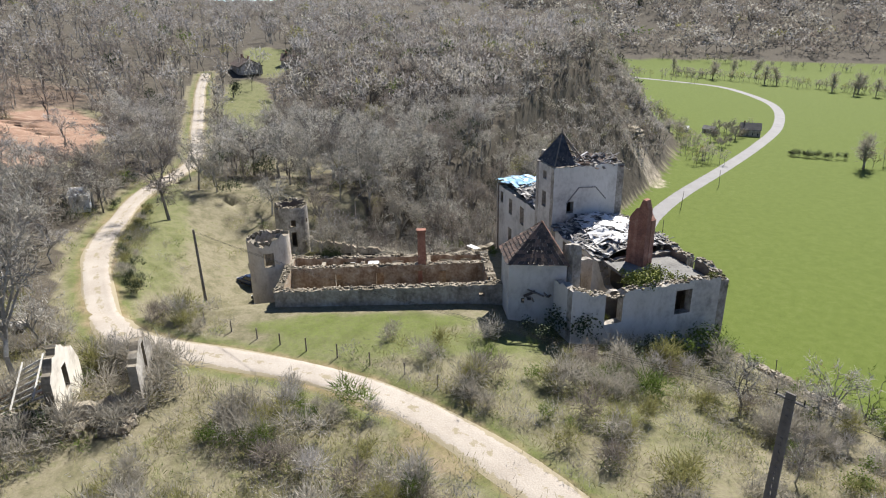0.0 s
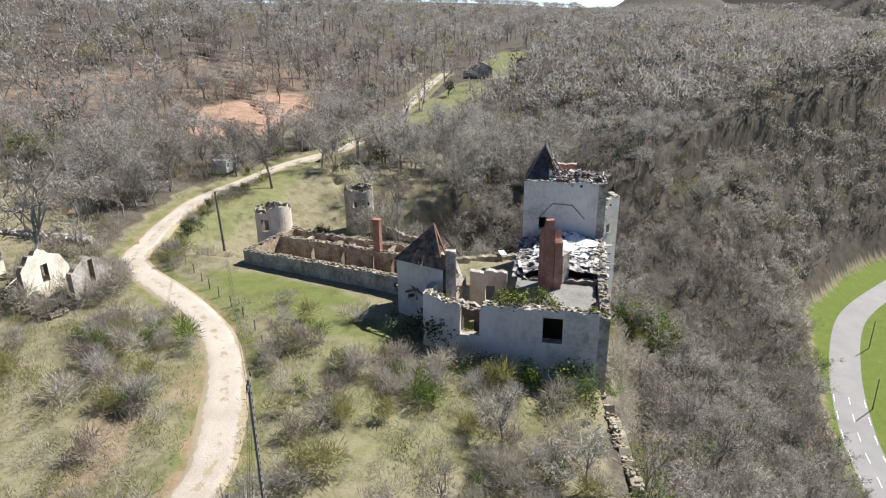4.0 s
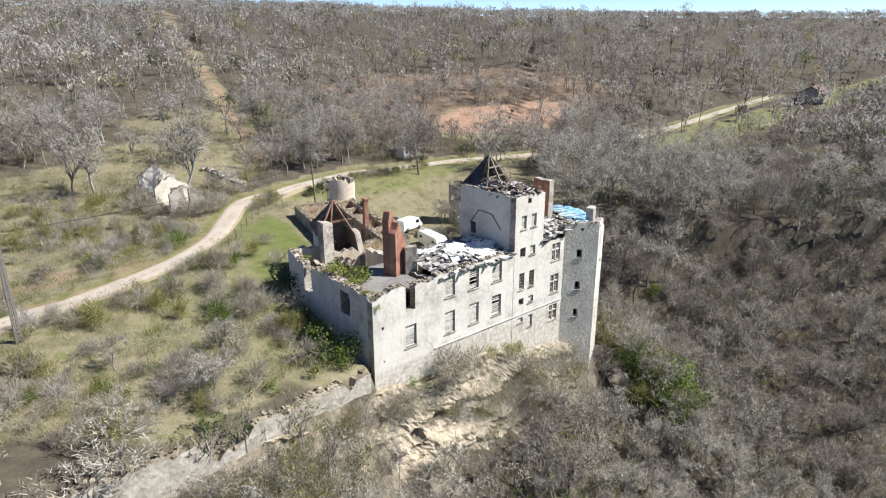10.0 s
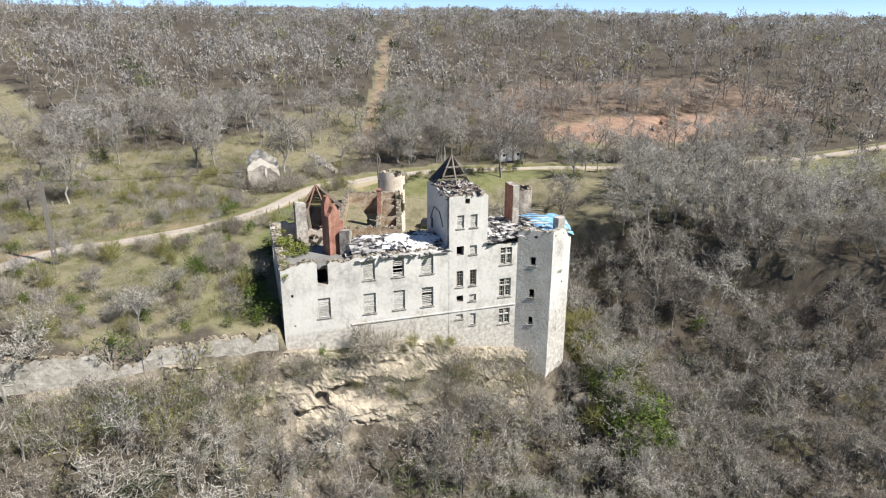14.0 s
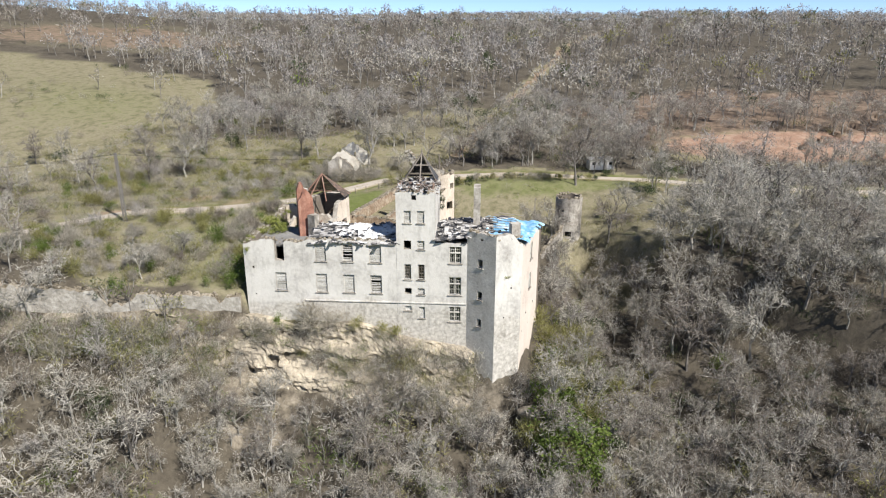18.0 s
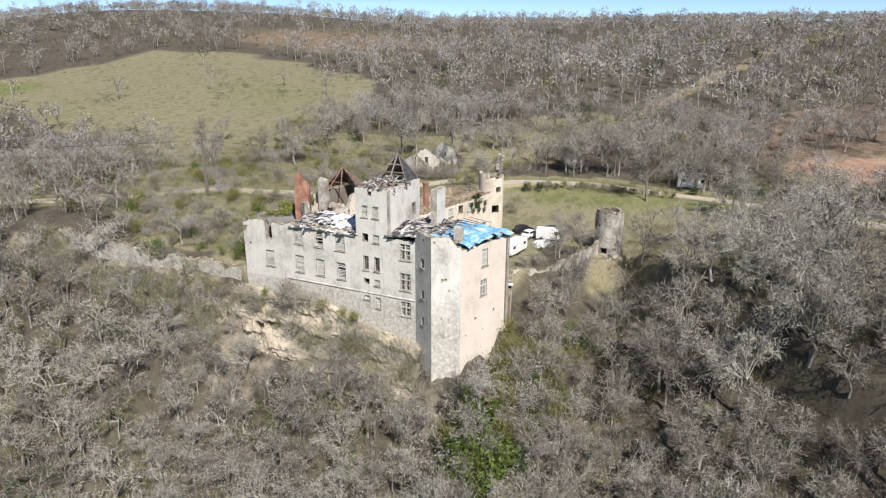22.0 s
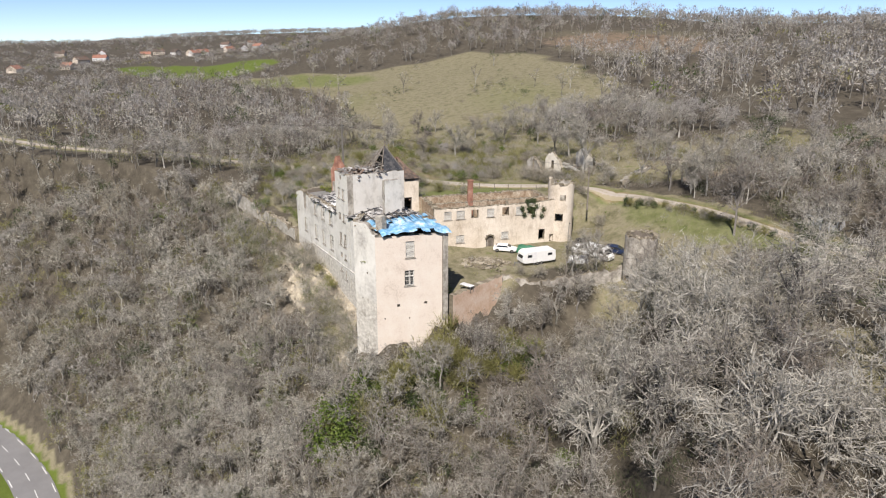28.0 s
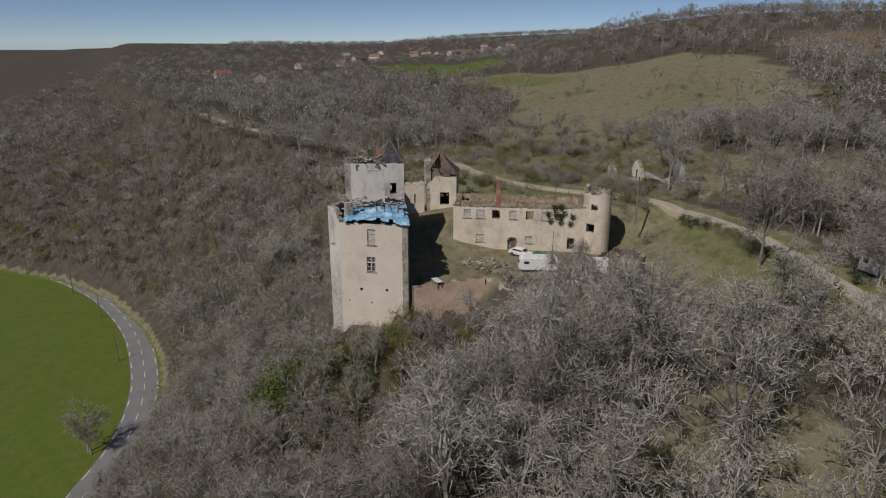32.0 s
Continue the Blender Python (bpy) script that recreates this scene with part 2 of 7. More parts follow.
GREYTWIG = mat("grey_twigs", [(0.1, (0.252, 0.235, 0.218)), (0.5, (0.386, 0.363, 0.336)), (0.9, (0.549, 0.517, 0.482))], 1, 0.95, 0.0, 10, 0.06, isl=0.4)
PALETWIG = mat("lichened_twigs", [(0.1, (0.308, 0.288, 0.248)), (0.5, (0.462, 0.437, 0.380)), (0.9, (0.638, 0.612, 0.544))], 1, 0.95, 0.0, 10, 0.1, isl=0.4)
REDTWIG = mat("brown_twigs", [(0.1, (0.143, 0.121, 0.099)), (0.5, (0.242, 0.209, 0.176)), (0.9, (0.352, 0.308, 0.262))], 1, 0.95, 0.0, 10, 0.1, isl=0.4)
LEAF = mat("fresh_leaves", [(0.1, (0.052, 0.081, 0.016)), (0.5, (0.115, 0.167, 0.034)), (0.9, (0.207, 0.253, 0.069))], 1, 0.8, 0.0, 10, 0.3, isl=0.6)
EVER = mat("evergreen_leaves", [(0.1, (0.018, 0.028, 0.011)), (0.5, (0.04, 0.058, 0.02)), (0.9, (0.075, 0.095, 0.04))], 1, 0.7, 0.0, 10, 0.3, isl=0.6)
BUD = mat("budding_twigs", [(0.1, (0.154, 0.143, 0.055)), (0.5, (0.253, 0.242, 0.094)), (0.9, (0.374, 0.363, 0.154))], 1, 0.9, 0.0, 10, 0.3, isl=0.6)
CONC = mat("concrete_pole", [(0.2, (0.10, 0.092, 0.082)), (0.8, (0.20, 0.188, 0.172))], 1, 0.9, 0.3)
WHITE = mat("white_coachwork", [(0.2, (0.62, 0.62, 0.61)), (0.8, (0.80, 0.80, 0.79))], 1, 0.35, 0.02, spec=0.5)
NAVY = mat("dark_blue_coachwork", [(0.2, (0.012, 0.02, 0.05)), (0.8, (0.02, 0.035, 0.08))], 1, 0.25, 0.02, spec=0.5)
BLACKC = mat("black_coachwork", [(0.2, (0.012, 0.013, 0.015)), (0.8, (0.025, 0.026, 0.03))], 1, 0.25, 0.02, spec=0.5)
GLASSY = mat("dark_window_glass", [(0.2, (0.012, 0.014, 0.017)), (0.8, (0.03, 0.034, 0.04))], 1, 0.12, 0.0, spec=0.6)
RUBBER = mat("tyre_rubber", [(0.2, (0.012, 0.012, 0.012)), (0.8, (0.03, 0.03, 0.03))], 1, 0.9, 0.1)
GREENTARP = mat("green_tarpaulin", [(0.2, (0.02, 0.10, 0.055)), (0.8, (0.045, 0.19, 0.11))], 1, 0.5, 0.3, 14, 1.0)



def thin(m, share):
    """Leaves let some light through; bare twigs too, standing in for haze on backlit woods."""
    n, ln = m.node_tree.nodes, m.node_tree.links.new
    b, out, tr, mx = n["Principled BSDF"], n["Material Output"], n.new("ShaderNodeBsdfTranslucent"), n.new("ShaderNodeMixShader")
    mx.inputs[0].default_value = share
    ln(b.inputs["Base Color"].links[0].from_socket, tr.inputs["Color"])
    ln(b.outputs[0], mx.inputs[1]), ln(tr.outputs[0], mx.inputs[2]), ln(mx.outputs[0], out.inputs["Surface"])


for m_ in (TWIG, GREYTWIG, PALETWIG, REDTWIG, LEAF, BUD):
    thin(m_, 0.4)


def ground_mat():
    """Grass, leaf litter, red soil and rock, laid out by the 'cover' attribute of the sheet."""
    m = bpy.data.materials.new("ground_cover")
    m.use_nodes = True
    n, ln = m.node_tree.nodes, m.node_tree.links.new
    b = n["Principled BSDF"]
    b.inputs["Roughness"].default_value, b.inputs["Specular IOR Level"].default_value = 0.95, 0.15
    geo, at = n.new("ShaderNodeNewGeometry"), n.new("ShaderNodeAttribute")
    at.attribute_name = "cover"
    sep = n.new("ShaderNodeSeparateColor")
    ln(at.outputs["Color"], sep.inputs[0])

    def tex(scale, detail=6, r=0.6):
        t = n.new("ShaderNodeTexNoise")
        t.inputs["Scale"].default_value, t.inputs["Detail"].default_value, t.inputs["Roughness"].default_value = scale, detail, r
        ln(geo.outputs["Position"], t.inputs["Vector"])
        return t.outputs["Fac"]

    def ramp(src, stops):
        r = n.new("ShaderNodeValToRGB")
        el = r.color_ramp.elements
        while len(el) < len(stops):
            el.new(0.5)
        for e, (p, c) in zip(el, stops):
            e.position, e.color = p, (*c, 1)
        ln(src, r.inputs[0])
        return r.outputs[0]

    def mix(f, a, c):
        x = n.new("ShaderNodeMix")
        x.data_type = "RGBA"
        ln(f, x.inputs[0]), ln(a, x.inputs["A"]), ln(c, x.inputs["B"])
        return x.outputs["Result"]

    def breaks(w, t, gain=1.6):
        """Weight w with its border broken up by the noise t."""
        a, c = n.new("ShaderNodeMath"), n.new("ShaderNodeMath")
        a.operation, a.inputs[1].default_value, a.inputs[2].default_value = "MULTIPLY_ADD", gain, -gain / 2 - 0.35
        ln(t, a.inputs[0])
        c.operation, c.use_clamp = "MULTIPLY_ADD", True
        c.inputs[1].default_value = 2.2
        ln(w, c.inputs[0]), ln(a.outputs[0], c.inputs[2])
        return c.outputs[0]

    fine, mid, big = tex(3.2, 8, 0.75), tex(0.42, 8, 0.7), tex(0.05, 5)
    dry = ramp(mid, [(0.25, (0.10, 0.088, 0.055)), (0.42, (0.165, 0.152, 0.09)), (0.55, (0.235, 0.208, 0.14)), (0.66, (0.15, 0.155, 0.07)), (0.8, (0.115, 0.135, 0.046))])
    green = ramp(mid, [(0.25, (0.095, 0.125, 0.024)), (0.5, (0.11, 0.145, 0.028)), (0.75, (0.135, 0.165, 0.042))])
    # leaf litter, darkened to hold the shade between crowns
    litter = ramp(mid, [(0.25, (0.05, 0.042, 0.033)), (0.5, (0.088, 0.076, 0.058)), (0.75, (0.14, 0.122, 0.092))])
    soil = ramp(mid, [(0.25, (0.21, 0.125, 0.088)), (0.5, (0.30, 0.195, 0.14)), (0.75, (0.39, 0.30, 0.225))])
    rock = ramp(mid, [(0.25, (0.20, 0.17, 0.14)), (0.5, (0.40, 0.345, 0.265)), (0.75, (0.56, 0.50, 0.41))])
    col = mix(breaks(sep.outputs[0], fine, 1.0), dry, green)
    col = mix(breaks(sep.outputs[2], mid), col, litter)
    col = mix(breaks(sep.outputs[1], mid), col, soil)
    col = mix(breaks(at.outputs["Alpha"], mid, 2.0), col, rock)
    shade = ramp(fine, [(0.3, (0.7, 0.7, 0.7)), (0.65, (1.1, 1.1, 1.1))])
    x = n.new("ShaderNodeMix")
    x.data_type, x.blend_type = "RGBA", "MULTIPLY"
    x.inputs[0].default_value = 1.0
    ln(col, x.inputs["A"]), ln(shade, x.inputs["B"])
    ln(x.outputs["Result"], b.inputs["Base Color"])
    bp = n.new("ShaderNodeBump")
    bp.inputs["Strength"].default_value, bp.inputs["Distance"].default_value = 0.45, 0.12
    ln(fine, bp.inputs["Height"]), ln(bp.outputs[0], b.inputs["Normal"])
    return m


GROUND = ground_mat()

# ---------------------------------------------------------------- lie of the land
RIM = np.array([(-2500, -900), (-400, -190), (-200, -95), (-110, -52), (-60, -20), (-30, -2), (-3, 0.2), (0, 0.6), (28, 0.6),
                (32, -1.6), (35, 0.2), (37.0, 8.8), (33.5, 19.9), (40, 24), (44, 34), (49, 38), (60, 24), (80, 6), (110, -18),
                (160, -58), (205, -100), (300, -160), (420, -200), (600, -210), (2500, -300)], float)
FOOT = np.array([(-2500, -1500), (-400, -600), (-160, -300), (-117, -170), (-103, -121), (-90, -98), (-71, -76), (-47, -59),
                 (-27, -49), (-9, -43.5), (8, -41.5), (22, -43), (36, -44.5), (64, -48), (90, -53.5), (118, -60), (143, -77),
                 (158, -90), (178, -114), (207, -144), (248, -180), (300, -205), (420, -235), (600, -250), (2500, -330)], float)


def smooth(v, a, b):
    u = np.clip((v - a) / (b - a), 0, 1)
    return u * u * (3 - 2 * u)


def away(x, y, line):
    """Distance from a polyline; positive north of it."""
    best = np.full(x.shape, 1e9)
    side = np.zeros(x.shape)
    for (ax, ay), (bx, by) in zip(line[:-1], line[1:]):
        dx, dy = bx - ax, by - ay
        u = np.clip(((x - ax) * dx + (y - ay) * dy) / (dx * dx + dy * dy), 0, 1)
        ex, ey = x - ax - u * dx, y - ay - u * dy
        d = np.hypot(ex, ey)
        near = d < best - 1e-9
        best = np.where(near, d, best)
        side = np.where(near, np.sign(dx * ey - dy * ex), side)
    return best * side


def wave(x, y, s, k=0.0):
    return np.sin(x / s + 1.3 * np.sin(y / s * 0.7 + k)) * np.cos(y / s * 1.1 + 0.8 * np.sin(x / s * 0.6 + 2 * k))


def plateau(x, y):
    p = 6.9 - 3.4 * np.exp(-((x + 2) / 32) ** 2) * (1 - smooth(y, -1, 25)) * (x < 60)
    p = p + 57 * (1 - np.exp(-np.maximum(0, y - 62) / 330)) * (1 - 0.35 * smooth(x, 150, 600)) * (1 - 0.3 * smooth(-x, 200, 700))
    p = p + 32 * (1 - np.exp(-np.maximum(0, x - 130) / 420)) * (1 - 0.5 * smooth(y, 100, 500))
    p = p + 24 * np.exp(-((x + 340) / 190) ** 2 - ((y - 250) / 150) ** 2)
    p = p + 20 * smooth(-x, 300, 1500)
    p = p - 6 * np.exp(-((x - 95) / 60) ** 2 - ((y - 5) / 32) ** 2)
    court = smooth(x, 15.5, 20) * (1 - smooth(y + 0.15 * x, 49, 64)) * (1 - smooth(x, 46, 66))
    p = p * (1 - court) + 0.85 * court
    house = (1 - smooth(y, 4, 8.5)) * smooth(x, -0.6, 1.6) * (1 - smooth(x, 36, 39))
    p = p * (1 - house) + house * (0.9 - 1.6 * (1 - smooth(x, 0, 4)) - 6.6 * smooth(x, 13, 33) + 2.0 * smooth(x, 33, 38))
    return p + 0.25 * wave(x, y, 7.0) * smooth(np.hypot(x - 20, y - 20), 30, 60) * (1 - smooth(np.hypot(x - 20, y - 20), 75, 110)) + 1.2 * wave(x, y, 45.0, 1) * smooth(np.hypot(x - 10, y - 30), 60, 160)


def height(x, y):
    x, y = np.asarray(x, float), np.asarray(y, float)
    p = plateau(x, y)
    dr, df = away(x, y, RIM), away(x, y, FOOT)
    out, inn = np.maximum(-dr, 0), np.maximum(df, 0)
    u = out / (out + inn + 1e-6)
    rough = (0.5 * wave(x, y, 2.3) + 0.9 * wave(x, y, 6.1, 2)) * (1 - smooth(np.hypot(x - 20, y), 75, 115))
    court = (x > 33) * (x < 47) * (y > 3.5) * (y < 36)
    bank = smooth(x, -48, -40) * (1 - smooth(x, -9, -3))
    steep = np.where(court, 0.11 * smooth(out, 0.0, 1.0), (0.17 - 0.12 * bank) * smooth(out, 0.2, 3.2)) * (1 - smooth(out, 60, 160)) 
    f = np.clip(steep + (1 - steep) * u ** 1.05, 0, 1)
    z = np.where(dr > 0, p, p + (-41 - p) * f + rough * smooth(out, 0.5, 5) * smooth(inn, 0.5, 8))
    z = np.where(df <= 0, -41, z)
    q = 0.8 * x - 0.6 * y
    far = smooth(q, 700, 1900) * smooth(-y, 150, 500) 
    west = smooth(-y, 260, 700) * smooth(-x, -100, 200)
    return np.maximum(z + 280 * np.clip(far, 0, 1), np.where(df <= 0, -41, -200) + 84 * west)


rng = np.random.default_rng(7)
TRACK = [(-150, -62), (-116, -42), (-80, -16.6), (-48, 6), (-28.8, 23.8), (-20.5, 26.3), (-11.2, 30.4), (-5, 34.3), (0.5, 39.6), (5.6, 46.8), (9.5, 52.5), (13.5, 56), (22.5, 59),
         (36, 61.3), (50, 61), (64, 59.5), (82, 53.5), (103, 53), (122, 54), (150, 54.5), (178, 55), (206, 54)]
ROAD = [(-150, -420), (-138, -240), (-127, -175), (-111, -128), (-95, -102), (-74, -80), (-49, -63), (-28, -53.5), (-10, -48), (8, -46), (22, -47.5), (36, -49), (48, -50.5),
        (64, -52.5), (89, -59), (116, -70), (138, -87), (152, -101), (172, -127), (204, -175), (240, -226), (277, -272), (329, -320), (378, -348), (444, -368), (490, -360), (560, -335)]


def curve(pts, step=1.5):
    """A smooth line through the points, at even steps."""
    p = np.array(pts, float)
    q = np.vstack([2 * p[0] - p[1], p, 2 * p[-1] - p[-2]])
    out = []
    for i in range(1, len(q) - 2):
        n = max(2, int(np.hypot(*(q[i + 1] - q[i])) / step))
        for u in np.arange(n) / n:
            out.append(0.5 * (2 * q[i] + (q[i + 1] - q[i - 1]) * u + (2 * q[i - 1] - 5 * q[i] + 4 * q[i + 1] - q[i + 2]) * u * u + (3 * q[i] - q[i - 1] - 3 * q[i + 1] + q[i + 2]) * u ** 3))
    return np.array(out + [p[-1]])


def reach(x, y, line):
    """Plain distance from a line of points."""
    best = np.full(np.shape(x), 1e9)
    for a, b in zip(line[:-1], line[1:]):
        d = b - a
        u = np.clip(((x - a[0]) * d[0] + (y - a[1]) * d[1]) / (d @ d), 0, 1)
        best = np.minimum(best, np.hypot(x - a[0] - u * d[0], y - a[1] - u * d[1]))
    return best


TRACK_C, ROAD_C = curve(TRACK), curve(ROAD, 3.0)
TRACK_K, ROAD_K = curve(TRACK, 6.0), curve(ROAD, 8.0)


def blob(x, y, cx, cy, rx, ry, turn=0.0):
    """1 inside an ellipse, falling to 0 at its border."""
    c, s = math.cos(radians(turn)), math.sin(radians(turn))
    k = 0.16 * min(rx, ry)
    x, y = x + k * wave(x, y, 0.55 * min(rx, ry), 1) + 0.5 * k * wave(x, y, 0.2 * min(rx, ry), 2), y + k * wave(y, x, 0.5 * min(rx, ry), 3) + 0.5 * k * wave(y, x, 0.21 * min(rx, ry))
    u, v = (x - cx) * c + (y - cy) * s, -(x - cx) * s + (y - cy) * c
    return 1 - smooth(np.hypot(u / rx, v / ry), 0.75, 1.1)


MEADOW = [(-38, 70), (-75, 56), (-129, 60), (-200, 76), (-262, 58), (-320, 56), (-213, 110), (-192, 165), (-150, 176), (-110, 160), (-84, 150), (-58, 140), (-44, 100)]


def inside(x, y, ring_pts, soft):
    """1 inside a closed outline, falling to 0 over the given width along a wavering border."""
    x, y = x + 5 * wave(x, y, 16.0, 1), y + 4 * wave(y, x, 13.0, 2)
    p = np.array(ring_pts, float)
    hit = np.zeros(np.shape(x), bool)
    for (ax, ay), (bx, by) in zip(p, np.roll(p, -1, 0)):
        hit ^= ((ay > y) != (by > y)) & (x < (bx - ax) * (y - ay) / (by - ay + 1e-9) + ax)
    d = reach(x, y, np.vstack([p, p[:1]]))
    return smooth(np.where(hit, d, -d), -soft, soft)


def break_line(y):
    """The forest break that climbs the hill north of the track."""
    return np.interp(y, [70, 110, 150, 195, 235, 390, 520], [23, 34, 45, 57, 65, 118, 140])


def open_land(x, y):
    """1 where no wood stands: castle, court, lanes, glades, meadows and the valley floor."""
    dr, df = away(x, y, RIM), away(x, y, FOOT)
    o = (df < 1.5) * 1.0
    o = np.maximum(o, blob(x, y, 12, 18, 26, 27) * (dr > -0.5))
    o = np.maximum(o, blob(x, y, 32, 46, 22, 17))
    o = np.maximum(o, blob(x, y, -22, 30, 34, 32) * (dr > 0))
    o = np.maximum(o, blob(x, y, 46, 53, 24, 7))
    o = np.maximum(o, (reach(x, y, TRACK_K) < 4.2) * 1.0)
    o = np.maximum(o, 0.97 * blob(x, y, 104, 82, 38, 14, 4))
    o = np.maximum(o, 0.3 * blob(x, y, 110, 120, 75, 34, 8))
    o = np.maximum(o, blob(x, y, 150, 42, 46, 9, -2) * 0.95)
    o = np.maximum(o, blob(x, y, 84, 34, 10, 8) * 0.7)
    o = np.maximum(o, blob(x, y, 60, 50, 13, 8) * 0.95)
    o = np.maximum(o, blob(x, y, 230, 32, 40, 12) * 0.9)
    o = np.maximum(o, 0.97 * inside(x, y, MEADOW, 7))
    o = np.maximum(o, 0.5 * blob(x, y, -130, 220, 80, 45, 10))
    o = np.maximum(o, 0.93 * blob(x, y, -40, 62, 60, 18, 20))
    o = np.maximum(o, blob(x, y, -480, 60, 170, 40, 8))
    o = np.maximum(o, 0.9 * (np.abs(x - break_line(y) + 1.2 * wave(x, y, 9.0, 2)) < 3.0) * (y > 72) * (y < 520))
    o = np.maximum(o, blob(x, y, -1, 57, 13, 14))
    o = np.maximum(o, blob(x, y, 13, 47, 10, 9))
    o = np.maximum(o, 0.9 * blob(x, y, 57, 37, 17, 13))
    o = np.maximum(o, blob(x, y, 8, 78, 18, 16) * 0.85)
    o = np.maximum(o, 0.6 * blob(x, y, 18, 100, 14, 24, -20))
    return o


def cover(x, y):
    dr, df = away(x, y, RIM), away(x, y, FOOT)
    op = open_land(x, y)
    g, s, w, k = np.zeros(x.shape), np.zeros(x.shape), 1 - smooth(op, 0.2, 0.8), np.zeros(x.shape)
    field = (df < -7) * (1 - smooth(height(x, y), -38, -33))
    w = np.where((df < 0) & (field < 0.5) & (df < -20), 1.0, w)
    g = np.maximum(g, field * 0.95)
    g = np.maximum(g, 0.8 * (df < 0) * (df > -20))
    g = np.maximum(g, 0.12 * blob(x, y, 33, 42, 20, 24) * (dr > 0))
    g = np.maximum(g, 0.44 * blob(x, y, 3.0, 31, 3.0, 15, -18))
    g = np.maximum(g, 0.36 * blob(x, y, 46, 56, 24, 5))
    g = np.maximum(g, 0.45 * (1 - smooth(reach(x, y, TRACK_K), 2.2, 4.0)))
    # greener strip beside the long range, painted in place of its wall's shadow
    g = np.maximum(g, 0.5 * blob(x, y, 8, 34, 2.6, 12, -13))
    g = np.maximum(g, 0.25 * blob(x, y, -6, 14, 12, 14))
    s = np.maximum(s, 0.3 * blob(x, y, -12, 33, 4, 2.6, 30))
    g = np.maximum(g, 0.18 * blob(x, y, -22, 34, 26, 26))
    g = np.maximum(g, (0.1 + 0.16 * wave(x, y, 22.0, 2)) * inside(x, y, MEADOW, 7))
    g = np.maximum(g, 0.42 * blob(x, y, -235, 80, 60, 15, 20))
    g = np.maximum(g, 0.85 * blob(x, y, -480, 60, 170, 40, 8))
    g = np.maximum(g, 0.36 * blob(x, y, 150, 42, 46, 9, -2))
    g = np.maximum(g, 0.4 * blob(x, y, 230, 32, 40, 12))
    s = np.maximum(s, 0.3 * blob(x, y, -130, 215, 60, 30, 8))
    s = np.maximum(s, 0.95 * blob(x, y, 104, 83, 33, 11, 4))
    s = np.maximum(s, 0.3 * blob(x, y, 112, 108, 64, 44, 6))
    s = np.maximum(s, 0.42 * (np.abs(x - break_line(y)) < 1.6) * (y > 72) * (y < 520))
    s = np.maximum(s, 0.36 * blob(x, y, -20.5, 35, 7, 2.4, 25))
    s = np.maximum(s, 0.5 * blob(x, y, -24, 26.5, 12, 1.8, 14))
    s = np.maximum(s, 0.4 * (1 - smooth(reach(x, y, TRACK_K), 1.6, 2.9)))
    w = np.where(s > 0.4, 0, w)
    k = np.maximum(k, 0.3 * smooth(-dr, 0.3, 1.2) * (1 - smooth(-dr, 3, 6)) * (x < 33) * (x > -40))
    k = np.maximum(k, 0.28 * blob(x, y, 2, -5, 7, 5))
    k = np.maximum(k, 0.45 * blob(x, y, 196, -122, 16, 12))
    k = np.maximum(k, 0.16 * blob(x, y, -62, -27, 22, 5, 30))
    k = np.maximum(k, 0.35 * blob(x, y, 27, 22, 5, 3.6, 30))
    return np.stack([g, s, w, k], -1)


def axis(lo, hi, step, far):
    a = list(np.arange(lo, hi + step / 2, step))
    d = step
    while a[-1] < far:
        d *= 1.065
        a.append(a[-1] + d)
    d = step
    while a[0] > -far:
        d *= 1.065
        a.insert(0, a[0] - d)
    return np.array(a)


def mesh_of(name, verts, faces, mats, idx=None, flat=True):
    """A mesh from arrays: faces may be one array of triangles or quads, or a list."""
    me = bpy.data.meshes.new(name)
    if isinstance(faces, np.ndarray):
        n, k = faces.shape
        me.vertices.add(len(verts)), me.loops.add(n * k), me.polygons.add(n)
        me.vertices.foreach_set("co", np.asarray(verts, np.float32).ravel())
        me.loops.foreach_set("vertex_index", faces.astype(np.int32).ravel())
        me.polygons.foreach_set("loop_start", np.arange(0, n * k, k, dtype=np.int32))
        me.update(calc_edges=True)
    else:
        me.from_pydata([tuple(map(float, v)) for v in verts], [], faces)
    for m in (mats if isinstance(mats, (list, tuple)) else [mats]):
        me.materials.append(m)
    if idx is not None:
        me.polygons.foreach_set("material_index", np.asarray(idx, np.int32))
    me.polygons.foreach_set("use_smooth", np.full(len(me.polygons), not flat))
    me.update()
    return me


gx, gy = axis(-84, 150, 1.3, 3600), axis(-110, 66, 1.3, 3600)
GX, GY = np.meshgrid(gx, gy)
GZ = height(GX, GY)
near_track = 1 - smooth(reach(GX, GY, TRACK_K), 2.0, 4.5)
GZ = GZ - 0.12 * near_track
nx, ny = len(gx), len(gy)
cell = (np.arange(ny - 1)[:, None] * nx + np.arange(nx - 1)[None]).ravel()
sheet = mesh_of("ground", np.stack([GX.ravel(), GY.ravel(), GZ.ravel()], -1), np.stack([cell, cell + 1, cell + nx + 1, cell + nx], -1), GROUND, flat=False)
att = sheet.color_attributes.new("cover", "FLOAT_COLOR", "POINT")
att.data.foreach_set("color", cover(GX.ravel(), GY.ravel()).astype(np.float32).ravel())
ground = tagged(new("ground", sheet), "dry spring grass, leaf litter and rock on a wooded spur above a green valley", "ground", kind="structure")


